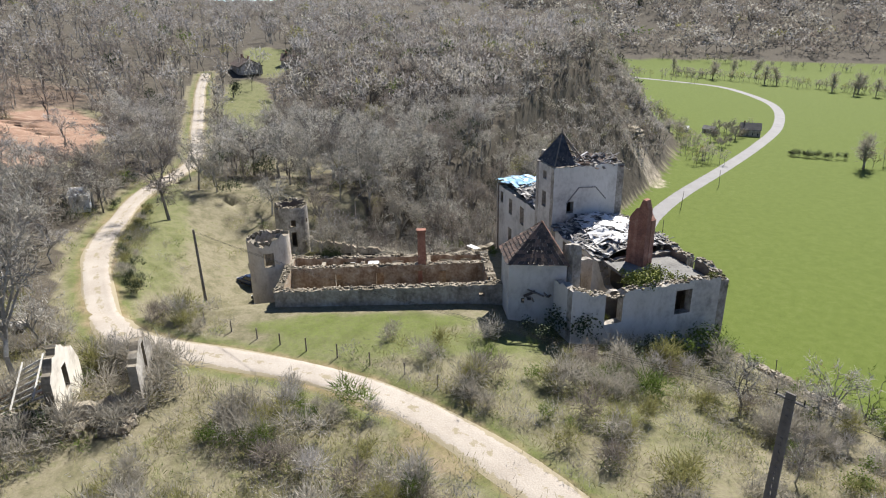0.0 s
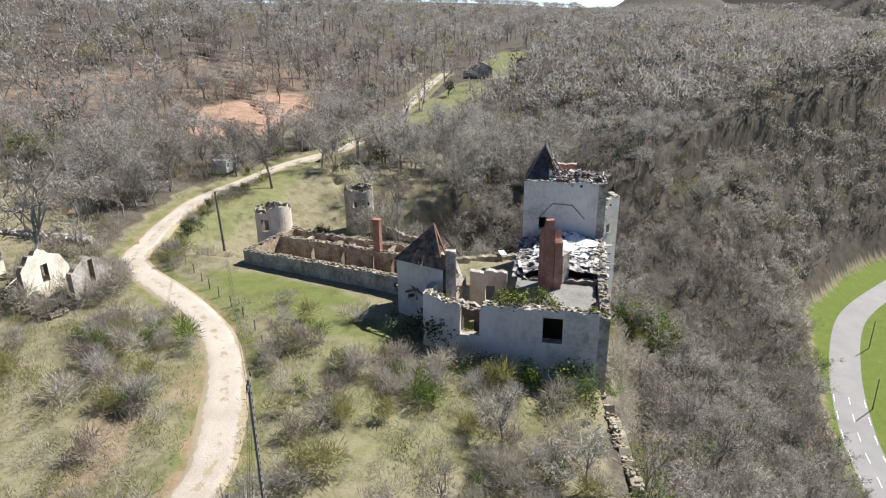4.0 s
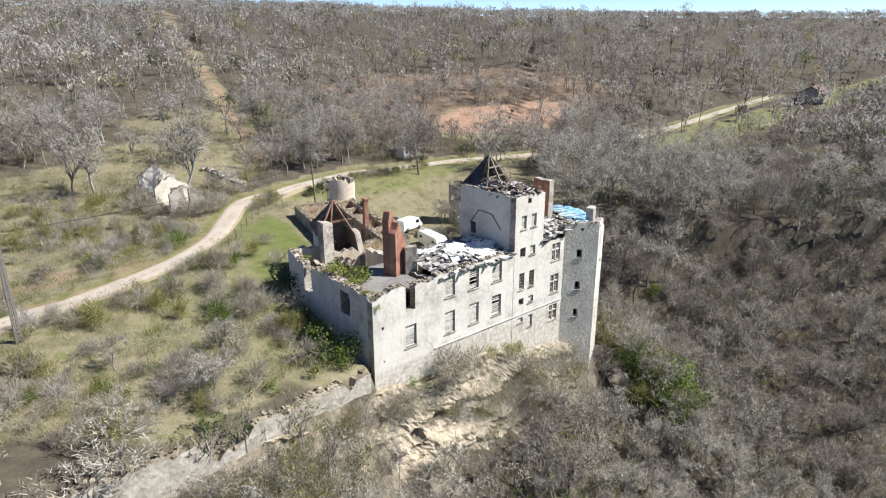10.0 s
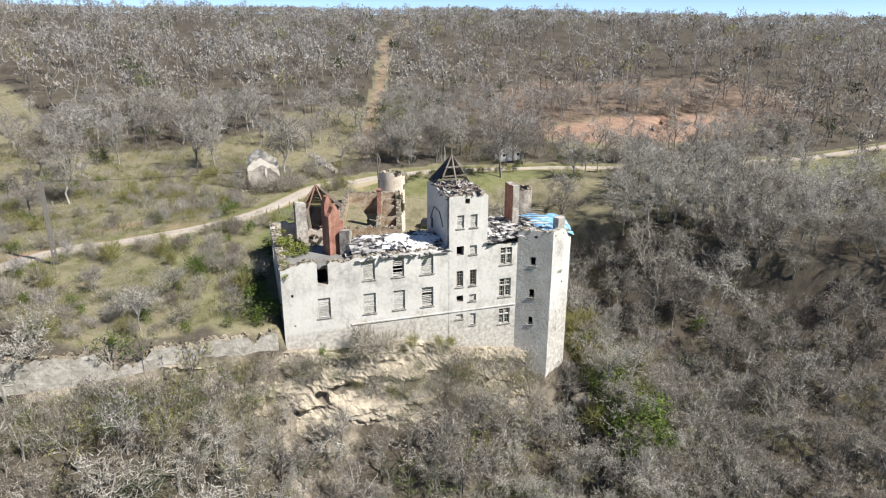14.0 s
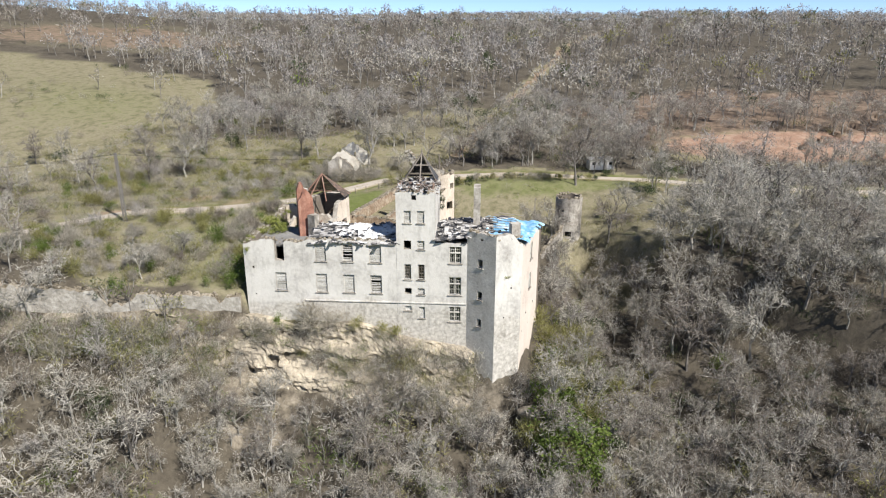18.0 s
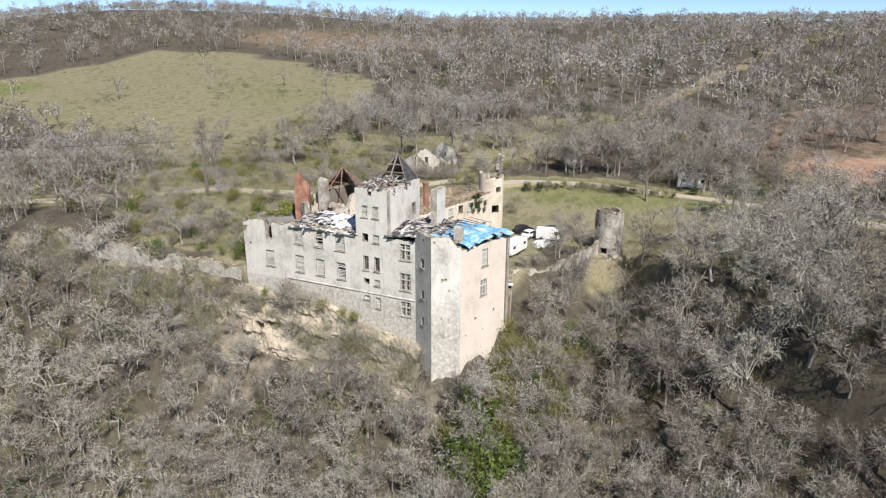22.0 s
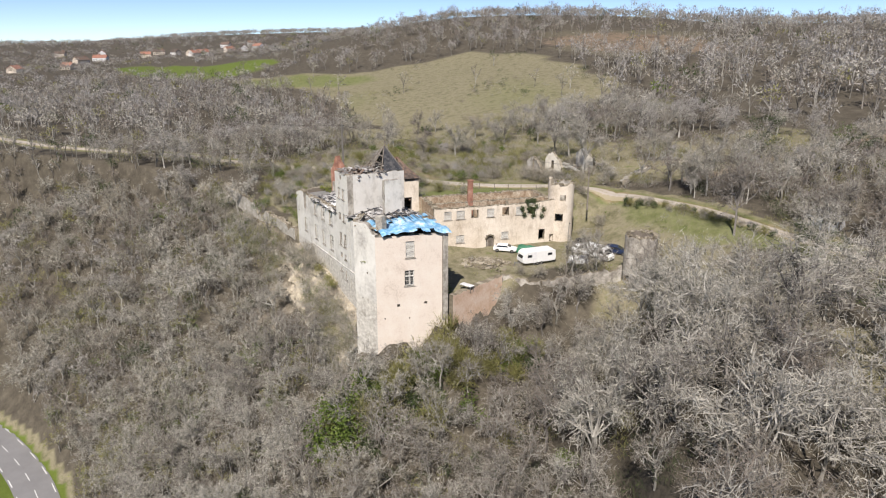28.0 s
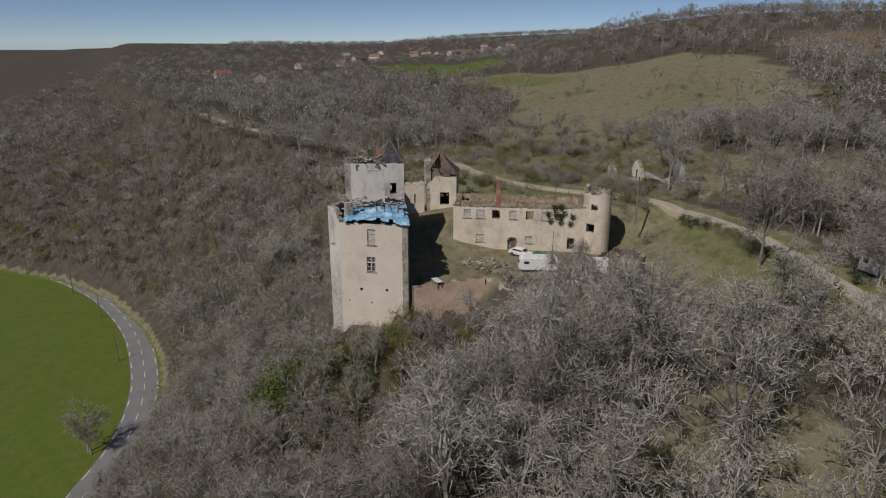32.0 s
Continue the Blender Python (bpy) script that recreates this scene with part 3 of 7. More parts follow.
def track_mat():
    """Gravel packed pale in two ruts, with loose stones, soil and grass towards the middle and the borders."""
    m = GRAVEL.copy()
    m.name = "worn_track"
    n, ln = m.node_tree.nodes, m.node_tree.links.new
    b = n["Principled BSDF"]
    old = b.inputs["Base Color"].links[0].from_socket
    at, nz, add, rp, mx, geo = n.new("ShaderNodeAttribute"), n.new("ShaderNodeTexNoise"), n.new("ShaderNodeMath"), n.new("ShaderNodeValToRGB"), n.new("ShaderNodeMix"), n.new("ShaderNodeNewGeometry")
    at.attribute_name = "wear"
    nz.inputs["Scale"].default_value, nz.inputs["Detail"].default_value, nz.inputs["Roughness"].default_value = 1.1, 8, 0.75
    ln(geo.outputs["Position"], nz.inputs["Vector"])
    add.operation, add.inputs[1].default_value = "MULTIPLY_ADD", 1.25
    ln(nz.outputs["Fac"], add.inputs[0]), ln(at.outputs["Fac"], add.inputs[2])
    el = rp.color_ramp.elements
    el[0].position, el[1].position = 0.95, 1.55
    ln(add.outputs[0], rp.inputs[0])
    mx.data_type = "RGBA"
    mx.inputs["B"].default_value = (0.29, 0.25, 0.17, 1)
    ln(rp.outputs[0], mx.inputs[0]), ln(old, mx.inputs["A"]), ln(mx.outputs["Result"], b.inputs["Base Color"])
    return m


TRACKM = track_mat()


def lane(name, line, across, lift, material, label, cat, crown=0.0, follow=True):
    """A strip laid along a line on the ground; across: offsets to the left of the line."""
    t = np.gradient(line, axis=0)
    t /= np.linalg.norm(t, axis=1)[:, None]
    nrm = np.stack([-t[:, 1], t[:, 0]], -1)
    k = len(across)
    wob = 0.2 * np.sin(np.arange(len(line)) * 0.31) + 0.12 * np.sin(np.arange(len(line)) * 0.83 + 1) if crown else np.zeros(len(line))
    v = []
    for i, o in enumerate(across):
        edge = 1.0 if i in (0, k - 1) else 0.0
        p = line + nrm * (o + edge * wob * np.sign(o + 1e-6))[:, None]
        z = height(line[:, 0], line[:, 1]) if follow else np.full(len(line), -41.0)
        zz = height(p[:, 0], p[:, 1]) if follow else z
        v.append(np.column_stack([p, np.maximum(z, 0.5 * (z + zz)) * (1 - edge) + edge * (zz - 0.02 - 0.2 * (crown > 0)) + lift]))
    v = np.stack(v, 1).reshape(-1, 3)
    m = len(line)
    c = (np.arange(m - 1)[:, None] * k + np.arange(k - 1)[None]).ravel()
    f = np.stack([c, c + k, c + k + 1, c + 1], -1)
    me = mesh_of(name, v, f, material, flat=False)
    if crown:
        wear = np.tile([0.95, 0.3, -0.08, 0.3, 0.3, -0.08, 0.3, 0.95] if k == 8 else [0.3] * k, m).astype(np.float32)
        me.attributes.new("wear", "FLOAT", "POINT").data.foreach_set("value", wear)
    return tagged(new(name, me), label, cat, kind="structure")


lane("road", TRACK_C, [-1.85, -1.25, -0.72, -0.22, 0.22, 0.72, 1.25, 1.85], 0.03, TRACKM, "white gravel farm track with two worn ruts", "track", 1.0)
lane("road", ROAD_C, [-3.1, -1.5, 0, 1.5, 3.1], 0.05, ASPH, "pale grey two-lane asphalt road along the valley", "road", follow=False)


def dashes(name, line, off, wide, on, gap, label):
    seg = np.concatenate([[0], np.cumsum(np.hypot(*np.diff(line, axis=0).T))])
    t = np.gradient(line, axis=0)
    t /= np.linalg.norm(t, axis=1)[:, None]
    v, f = [], []
    s = 150.0
    while s < min(seg[-1], 520):
        q = []
        for a in (s, s + on):
            p = np.array([np.interp(a, seg, line[:, 0]), np.interp(a, seg, line[:, 1])])
            d = np.array([np.interp(a, seg, t[:, 0]), np.interp(a, seg, t[:, 1])])
            nn = np.array([-d[1], d[0]])
            q += [(*(p + nn * (off - wide / 2)), -40.935), (*(p + nn * (off + wide / 2)), -40.935)]
        b = len(v)
        v += q
        f.append((b, b + 2, b + 3, b + 1))
        s += on + gap
    tagged(new(name, mesh_of(name, v, f, LINE)), label, "road marking", kind="stuff")


dashes("centre_line", ROAD_C, 0.0, 0.13, 3.0, 3.5, "white dashed centre line of the road")
dashes("edge_line", ROAD_C, 2.75, 0.16, 3.0, 3.5, "white dashed edge line of the road")
dashes("edge_line", ROAD_C, -2.75, 0.16, 3.0, 3.5, "white dashed edge line of the road")


# ---------------------------------------------------------------- kit of shapes
class Shape:
    """Collects faces of several materials into one mesh."""

    def __init__(self):
        self.v, self.f, self.m = [], [], []

    def face(self, pts, m=0):
        b = len(self.v)
        self.v += [tuple(p) for p in pts]
        self.f.append(tuple(range(b, b + len(pts))))
        self.m.append(m)

    def box(self, mtx, size, m=0, taper=1.0, jit=0.0):
        """A box about the origin of mtx; its top may be narrower."""
        sx, sy, sz = (s / 2 for s in size)
        c = []
        for z, k in ((-sz, 1.0), (sz, taper)):
            for x, y in ((-sx, -sy), (sx, -sy), (sx, sy), (-sx, sy)):
                p = Vector((x * k, y * k, z))
                if jit:
                    p += Vector((random.uniform(-jit, jit) * sx, random.uniform(-jit, jit) * sy, random.uniform(-jit, jit) * sz))
                c.append(mtx @ p)
        b = len(self.v)
        self.v += [tuple(p) for p in c]
        for q in ((3, 2, 1, 0), (4, 5, 6, 7), (0, 1, 5, 4), (1, 2, 6, 5), (2, 3, 7, 6), (3, 0, 4, 7)):
            self.f.append(tuple(b + i for i in q))
            self.m.append(m)

    def beam(self, a, b, w, h=None, m=0):
        """A square timber from a to b."""
        a, b = Vector(a), Vector(b)
        d = b - a
        mt = Matrix.Translation((a + b) / 2) @ d.to_track_quat("Z", "Y").to_matrix().to_4x4()
        self.box(mt, (w, h or w, d.length), m)

    def tube(self, a, b, r0, r1, n=8, m=0, caps=True):
        a, b = Vector(a), Vector(b)
        q = (b - a).to_track_quat("Z", "Y").to_matrix()
        base = len(self.v)
        for c, r in ((a, r0), (b, r1)):
            for i in range(n):
                self.v.append(tuple(c + q @ Vector((r * math.cos(2 * math.pi * i / n), r * math.sin(2 * math.pi * i / n), 0))))
        for i in range(n):
            j = (i + 1) % n
            self.f.append((base + i, base + j, base + n + j, base + n + i))
            self.m.append(m)
        if caps:
            self.f += [tuple(base + n + i for i in range(n)), tuple(base + n - 1 - i for i in range(n))]
            self.m += [m, m]

    def mesh(self, name, mats, flat=True):
        return mesh_of(name, self.v, self.f, mats, self.m, flat)


def thing(name, label, cat, group="", at=(0, 0, 0), kind=""):
    ob = new(name)
    ob.empty_display_size = 0.3
    ob.matrix_basis = pose(*at)
    return tagged(ob, label, cat, group, kind)


def placed(ob):
    """Where ob stands in the world."""
    return placed(ob.parent) @ ob.matrix_parent_inverse @ ob.matrix_basis if ob.parent else ob.matrix_basis.copy()


def part(name, shape, material, parent, label="", flat=True):
    """Links a shape as one mesh under a thing or a part; its points are in the world."""
    me = shape if isinstance(shape, bpy.types.Mesh) else shape.mesh(name, material, flat)
    ob = new(name, me)
    ob.parent = parent
    ob.matrix_parent_inverse = placed(parent).inverted()
    return tagged(ob, label)


def rag(s, k=0.0, amp=1.0):
    """A broken skyline: stepped and uneven."""
    return amp * (0.55 * math.sin(s * 1.9 + k) * math.sin(s * 0.73 + 2 * k) + 0.3 * math.sin(s * 5.1 + 3 * k) + 0.25 * math.sin(s * 11.7 + k))


def wall(a, b, base, top, thick=0.8, holes=(), inside=1, step=0.45, shape=None):
    """A thick wall from a to b (its outer face is on the right of that way), with holes (s0, s1, z0, z1) cut right through
    and a top given as a number or as a function of s. Outer face: material 0, inner face: 1, top and reveals: 2."""
    sh = shape or Shape()
    a, b = Vector((*a, 0)), Vector((*b, 0))
    run = (b - a).length
    d = (b - a) / run
    nin = Vector((-d.y, d.x, 0)) * thick
    top_at = top if callable(top) else (lambda s: top)
    base_at = base if callable(base) else (lambda s: base)
    cuts = {0.0, run}
    for h in holes:
        cuts |= {h[0], h[1]}
    for i in range(1, int(run / step)):
        c = i * run / int(run / step)
        if all(abs(c - q) > 0.12 for q in cuts):
            cuts.add(c)
    cuts = sorted(c for c in cuts if 0 <= c <= run)
    cols = []
    for s0, s1 in zip(cuts[:-1], cuts[1:]):
        mid = (s0 + s1) / 2
        spans = [[(base_at(s0), base_at(s1)), (top_at(s0 + 1e-4), top_at(s1 - 1e-4))]]
        for h in sorted((h for h in holes if h[0] <= mid <= h[1]), key=lambda h: h[2]):
            lo, hi = spans.pop()
            if h[2] > min(lo):
                spans.append([lo, (h[2], h[2])])
            if h[3] < min(hi) - 0.02:
                spans.append([(h[3], h[3]), hi])
            else:
                break
        cols.append((s0, s1, spans))

    def at(s, z, back):
        p = a + d * s + (nin if back else Vector((0, 0, 0)))
        return (p.x, p.y, z)

    for s0, s1, spans in cols:
        for lo, hi in spans:
            sh.face([at(s0, lo[0], 0), at(s1, lo[1], 0), at(s1, hi[1], 0), at(s0, hi[0], 0)], 0)
            sh.face([at(s1, lo[1], 1), at(s0, lo[0], 1), at(s0, hi[0], 1), at(s1, hi[1], 1)], inside)
            sh.face([at(s0, hi[0], 0), at(s1, hi[1], 0), at(s1, hi[1], 1), at(s0, hi[0], 1)], 2)
            sh.face([at(s0, lo[0], 1), at(s1, lo[1], 1), at(s1, lo[1], 0), at(s0, lo[0], 0)], 2)
    edges = [(0.0, [], cols[0][2], 0)] + [(c0[1], c0[2], c1[2], None) for c0, c1 in zip(cols[:-1], cols[1:])] + [(run, cols[-1][2], [], 1)]
    for s, left, right, _ in edges:
        L = [(lo[1], hi[1]) for lo, hi in left]
        R = [(lo[0], hi[0]) for lo, hi in right]
        zs = sorted({z for q in L + R for z in q})
        for z0, z1 in zip(zs[:-1], zs[1:]):
            m = (z0 + z1) / 2
            il, ir = any(q[0] < m < q[1] for q in L), any(q[0] < m < q[1] for q in R)
            if il and not ir:
                sh.face([at(s, z0, 0), at(s, z0, 1), at(s, z1, 1), at(s, z1, 0)], 2)
            elif ir and not il:
                sh.face([at(s, z0, 1), at(s, z0, 0), at(s, z1, 0), at(s, z1, 1)], 2)
    return sh


def ring(c, r, base, top, thick, holes=(), n=40):
    """A round wall; holes are (angle0, angle1, z0, z1) in degrees."""
    sh = Shape()
    top_at = top if callable(top) else (lambda s: top)

    def pt(i, rr, z):
        g = 2 * math.pi * i / n
        return (c[0] + rr * math.cos(g), c[1] + rr * math.sin(g), z)

    def spans(i):
        g = (i + 0.5) * 360 / n
        out = [[base, None]]
        for h in sorted(holes, key=lambda h: h[2]):
            if h[0] <= g <= h[1]:
                lo, _ = out.pop()
                out += [[lo, h[2]], [h[3], None]]
        return out

    for i in range(n):
        for lo, hi in spans(i):
            h0, h1 = (hi, hi) if hi is not None else (top_at(i), top_at((i + 1) % n))
            sh.face([pt(i, r, lo), pt(i + 1, r, lo), pt(i + 1, r, h1), pt(i, r, h0)], 0)
            sh.face([pt(i + 1, r - thick, lo), pt(i, r - thick, lo), pt(i, r - thick, h0), pt(i + 1, r - thick, h1)], 1)
            sh.face([pt(i, r, h0), pt(i + 1, r, h1), pt(i + 1, r - thick, h1), pt(i, r - thick, h0)], 2)
            if lo > base:
                sh.face([pt(i, r - thick, lo), pt(i + 1, r - thick, lo), pt(i + 1, r, lo), pt(i, r, lo)], 2)
            for j in (i, i + 1):
                sh.face([pt(j, r, lo), pt(j, r - thick, lo), pt(j, r - thick, min(h0, h1)), pt(j, r, min(h0, h1))], 2)
    return sh


def stones_on(a, b, top_at, thick, n, size=0.28, shape=None, m=0):
    """Loose stones along the broken top of a wall."""
    sh = shape or Shape()
    a, b = Vector((*a, 0)), Vector((*b, 0))
    run = (b - a).length
    d = (b - a) / run
    nin = Vector((-d.y, d.x, 0))
    for _ in range(n):
        s, w = random.uniform(0, run), random.uniform(0.1, 0.9) * thick
        k = size * random.uniform(0.5, 1.35)
        p = a + d * s + nin * w
        sh.box(pose(p.x, p.y, top_at(s) + k * 0.22, random.uniform(-14, 14), random.uniform(-14, 14), random.uniform(0, 360)),
               (k * 1.3, k, k * 0.6), m, 0.82, 0.25)
    return sh


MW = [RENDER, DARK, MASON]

# ---------------------------------------------------------------- the main house
castle = thing("castle", "ruined pale limewashed castle with broken roofs on a cliff edge", "castle", at=(14, 5, 0.5))


def window_fill(par, o, d, s0, s1, z0, z1, kind, back=0.2):
    """What stands in a window: o + d*s is the wall's outer face; kind: cross, boards, slats, bars, dark."""
    o, d = Vector((*o, 0)), Vector((*d, 0)).normalized()
    inw = Vector((-d.y, d.x, 0))
    turn = math.degrees(math.atan2(d.y, d.x))
    w, h = s1 - s0, z1 - z0

    def at(s, z, deep=back):
        p = o + d * s + inw * deep
        return pose(p.x, p.y, z, 0, 0, turn)

    mid, zm = (s0 + s1) / 2, (z0 + z1) / 2
    win = Shape()
    for s in (s0 + 0.05, s1 - 0.05):
        win.box(at(s, zm), (0.1, 0.12, h), 0)
    for z in (z0 + 0.05, z1 - 0.05):
        win.box(at(mid, z), (w - 0.2, 0.12, 0.1), 0)
    frame_ob = part("window", win, [BOARD], par)
    sill = Shape()
    sill.box(at(mid, z0 - 0.055, 0.06), (w + 0.3, 0.34, 0.11), 0)
    part("sill", sill, [MASON], frame_ob)
    # dark sheet added in place of the shaded room behind the bars
    if kind in ("cross", "bars"):
        g = Shape()
        g.box(at(mid, zm, back + 0.1), (w - 0.18, 0.03, h - 0.18), 0)
        part("shade_pane", g, [GLASSY], frame_ob, "dark sheet added for the shade behind the window")
    if kind == "cross":
        x = Shape()
        x.box(at(mid, zm, back - 0.04), (0.13, 0.2, h - 0.2), 0)
        x.box(at(mid, z0 + h * 0.62, back - 0.05), (w - 0.2, 0.19, 0.12), 0)
        part("stone_mullion", x, [RENDER], frame_ob)
        for k in (0.27, 0.73):
            for q in (0.31, 0.81):
                g = Shape()
                for u in (-0.25, 0.25):
                    g.box(at(s0 + w * (k + u * 0.33), z0 + h * q), (0.035, 0.05, h * (0.5 if q < 0.5 else 0.28)), 0)
                g.box(at(s0 + w * k, z0 + h * q), (w * 0.36, 0.05, 0.035), 0)
                part("glazing_bar", g, [BOARD], frame_ob)
    elif kind == "bars":
        for i in range(3):
            g = Shape()
            g.box(at(s0 + w * (i + 1) / 4, zm), (0.05, 0.05, h - 0.2), 0)
            part("bar", g, [WOOD], frame_ob)
        for i in range(4):
            g = Shape()
            g.box(at(mid, z0 + h * (i + 1) / 5, back - 0.05), (w - 0.2, 0.04, 0.05), 0)
            part("bar", g, [WOOD], frame_ob)
    elif kind in ("boards", "slats"):
        n = max(3, int(h / 0.24))
        gap = 0.86 if kind == "boards" else 0.55
        for i in range(n):
            if kind == "slats" and random.random() < 0.12:
                continue
            g = Shape()
            z = z0 + 0.1 + (h - 0.2) * (i + 0.5) / n
            g.box(at(mid, z, back + random.uniform(-0.02, 0.03)) @ pose(0, 0, 0, random.uniform(-6, 6), random.uniform(-1.5, 1.5), 0), (w - 0.2, 0.035, (h - 0.2) / n * gap), 0)
            part("board", g, [BOARD], frame_ob)
    return frame_ob


# street front over the cliff
def top_front(s):
    return 10.55 + (-0.9 * (1 - min(1, s / 2.4))) + 0.42 * rag(s, 0.4, 0.6) - (0.35 if 5 < s < 8 else 0) - 0.5 * max(0, 1 - abs(s - 4.6) / 0.9)


UP = [(4.0, 5.2, 7.7, 10.2, "dark"), (9.2, 10.55, 7.75, 10.1, "boards"), (12.6, 14.0, 7.75, 10.15, "slats"), (16.06, 17.55, 7.7, 10.0, "boards"),
      (3.9, 5.3, 3.7, 6.1, "boards"), (9.12, 10.55, 3.56, 6.05, "boards"), (12.65, 14.05, 3.6, 6.0, "boards"), (16.1, 17.55, 3.57, 6.0, "slats"),
      (1.0, 1.25, 6.6, 6.9, ""), (1.1, 1.3, 3.0, 3.2, "")]
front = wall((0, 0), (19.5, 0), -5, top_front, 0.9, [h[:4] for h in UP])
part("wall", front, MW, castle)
for h in UP:
    if h[4] and h[4] != "dark":
        window_fill(castle, (0, 0), (1, 0), *h)
PV = [(0.98, 1.83, 12.94, 14.5, "boards"), (2.62, 3.5, 12.94, 14.5, "boards"), (1.95, 2.5, 15.84, 16.45, "dark"), (0.94, 1.84, 9.58, 10.7, "dark"), (2.6, 3.5, 9.58, 10.7, "boards"),
      (0.94, 1.81, 5.58, 7.6, "bars"), (2.63, 3.5, 5.58, 7.6, "bars"), (0.99, 1.83, 3.62, 4.4, "dark"), (2.61, 3.5, 3.55, 4.4, "boards"), (0.96, 1.8, 1.32, 1.95, "boards"), (2.76, 3.5, 0.31, 1.9, "boards")]


def top_pav(s):
    return 16.75 + 0.16 * rag(s, 1.7, 0.9)


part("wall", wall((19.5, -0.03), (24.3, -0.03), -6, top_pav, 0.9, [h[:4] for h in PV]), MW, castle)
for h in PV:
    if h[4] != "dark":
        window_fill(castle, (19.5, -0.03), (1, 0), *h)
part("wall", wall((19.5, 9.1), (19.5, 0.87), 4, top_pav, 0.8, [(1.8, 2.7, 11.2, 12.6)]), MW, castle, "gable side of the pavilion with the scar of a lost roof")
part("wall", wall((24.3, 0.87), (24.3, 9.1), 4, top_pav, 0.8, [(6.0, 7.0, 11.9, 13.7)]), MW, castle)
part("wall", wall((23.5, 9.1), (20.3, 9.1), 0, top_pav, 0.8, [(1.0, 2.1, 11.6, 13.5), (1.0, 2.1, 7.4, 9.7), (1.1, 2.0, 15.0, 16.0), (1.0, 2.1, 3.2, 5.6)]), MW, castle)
scar = Shape()
for a, b in (((19.44, 7.4, 12.4), (19.44, 5.9, 14.2)), ((19.44, 5.9, 14.25), (19.44, 3.6, 14.15)), ((19.44, 3.6, 14.1), (19.44, 2.2, 12.6))):
    scar.beam(a, b, 0.1, 0.1)
part("roof_scar", scar, [SLAB], castle, "dark line where a lower roof once met the wall")
EC = [(1.79, 3.3, 7.84, 10.0, "cross"), (1.75, 3.29, 3.6, 6.0, "cross"), (1.79, 3.26, -0.06, 1.98, "cross")]
part("wall", wall((24.3, 0), (28.3, 0), -7, lambda s: 10.45 + 0.1 * rag(s, 2), 0.9, [h[:4] for h in EC]), MW, castle)
for h in EC:
    window_fill(castle, (24.3, 0), (1, 0), *h)
for a, b in ((7.6, 19.5), (19.5, 28.3)):
    g = Shape()
    g.box(pose((a + b) / 2, -0.06, 2.42), (b - a - 0.02, 0.12, 0.13))
    part("string_course", g, [RENDER], castle, "worn stone string course")
# spur-shaped corner tower
T0, T1, T2, T3 = (28.3, 0.0), (31.82, -2.45), (35.1, -0.8), (38.0, 8.7)
GW = [(1.65, 2.35, 7.7, 8.8), (1.65, 2.35, 3.5, 4.6), (1.68, 2.3, -0.15, 0.9), (2.0, 2.4, 11.2, 11.5)]
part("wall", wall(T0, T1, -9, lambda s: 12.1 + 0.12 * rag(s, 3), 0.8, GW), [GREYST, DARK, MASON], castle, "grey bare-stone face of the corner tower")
for h in GW[:3]:
    window_fill(castle, T0, (T1[0] - T0[0], T1[1] - T0[1]), *h, "dark")
part("wall", wall(T1, T2, -9, lambda s: 12.2 - 1.4 * smooth(s, 2.2, 3.4) + 0.12 * rag(s, 4), 0.8, [(2.1, 2.3, 5.2, 5.4), (1.2, 1.35, 1.4, 1.6)]), MW, castle)
EW = [(3.9, 5.2, 3.4, 5.6, "cross"), (4.1, 5.3, 7.4, 9.7, "boards"), (2.8, 3.2, 0.4, 0.8, ""), (6.6, 7.0, 0.5, 0.9, ""), (1.0, 1.2, -1.3, -1.1, ""), (4.4, 4.6, -1.5, -1.3, "")]
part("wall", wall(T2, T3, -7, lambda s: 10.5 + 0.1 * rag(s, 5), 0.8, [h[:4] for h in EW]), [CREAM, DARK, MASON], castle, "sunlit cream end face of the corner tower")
for h in EW[:2]:
    window_fill(castle, T2, (T3[0] - T2[0], T3[1] - T2[1]), *h)
NW = [(1.4, 2.4, 8.0, 9.6, "boards"), (4.6, 5.8, 7.2, 9.4, "bars"), (8.6, 9.9, 7.0, 9.4, "boards"), (4.6, 5.8, 3.0, 5.2, "boards"), (8.6, 9.9, 3.0, 5.2, "dark")]
part("wall", wall((38.0, 8.72), (24.3, 8.95), -2, lambda s: 10.3 + 0.15 * rag(s, 6), 0.8, [h[:4] for h in NW]), MW, castle)
# end face, with a notch where a window and the wall over it have fallen
def top_end(s):
    # s runs from the yard corner (0) to the cliff corner (16.6)
    return 10.15 + 0.8 * (1 - smooth(s, 0, 2.5)) + 0.25 * rag(s, 2.2, 0.9) - (0.5 if 3.5 < s < 5.4 else 0)


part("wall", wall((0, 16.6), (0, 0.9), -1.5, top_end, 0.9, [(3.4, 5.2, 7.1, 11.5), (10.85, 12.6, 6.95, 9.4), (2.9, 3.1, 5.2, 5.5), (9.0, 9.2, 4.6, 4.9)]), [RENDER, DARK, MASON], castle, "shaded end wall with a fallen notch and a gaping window")
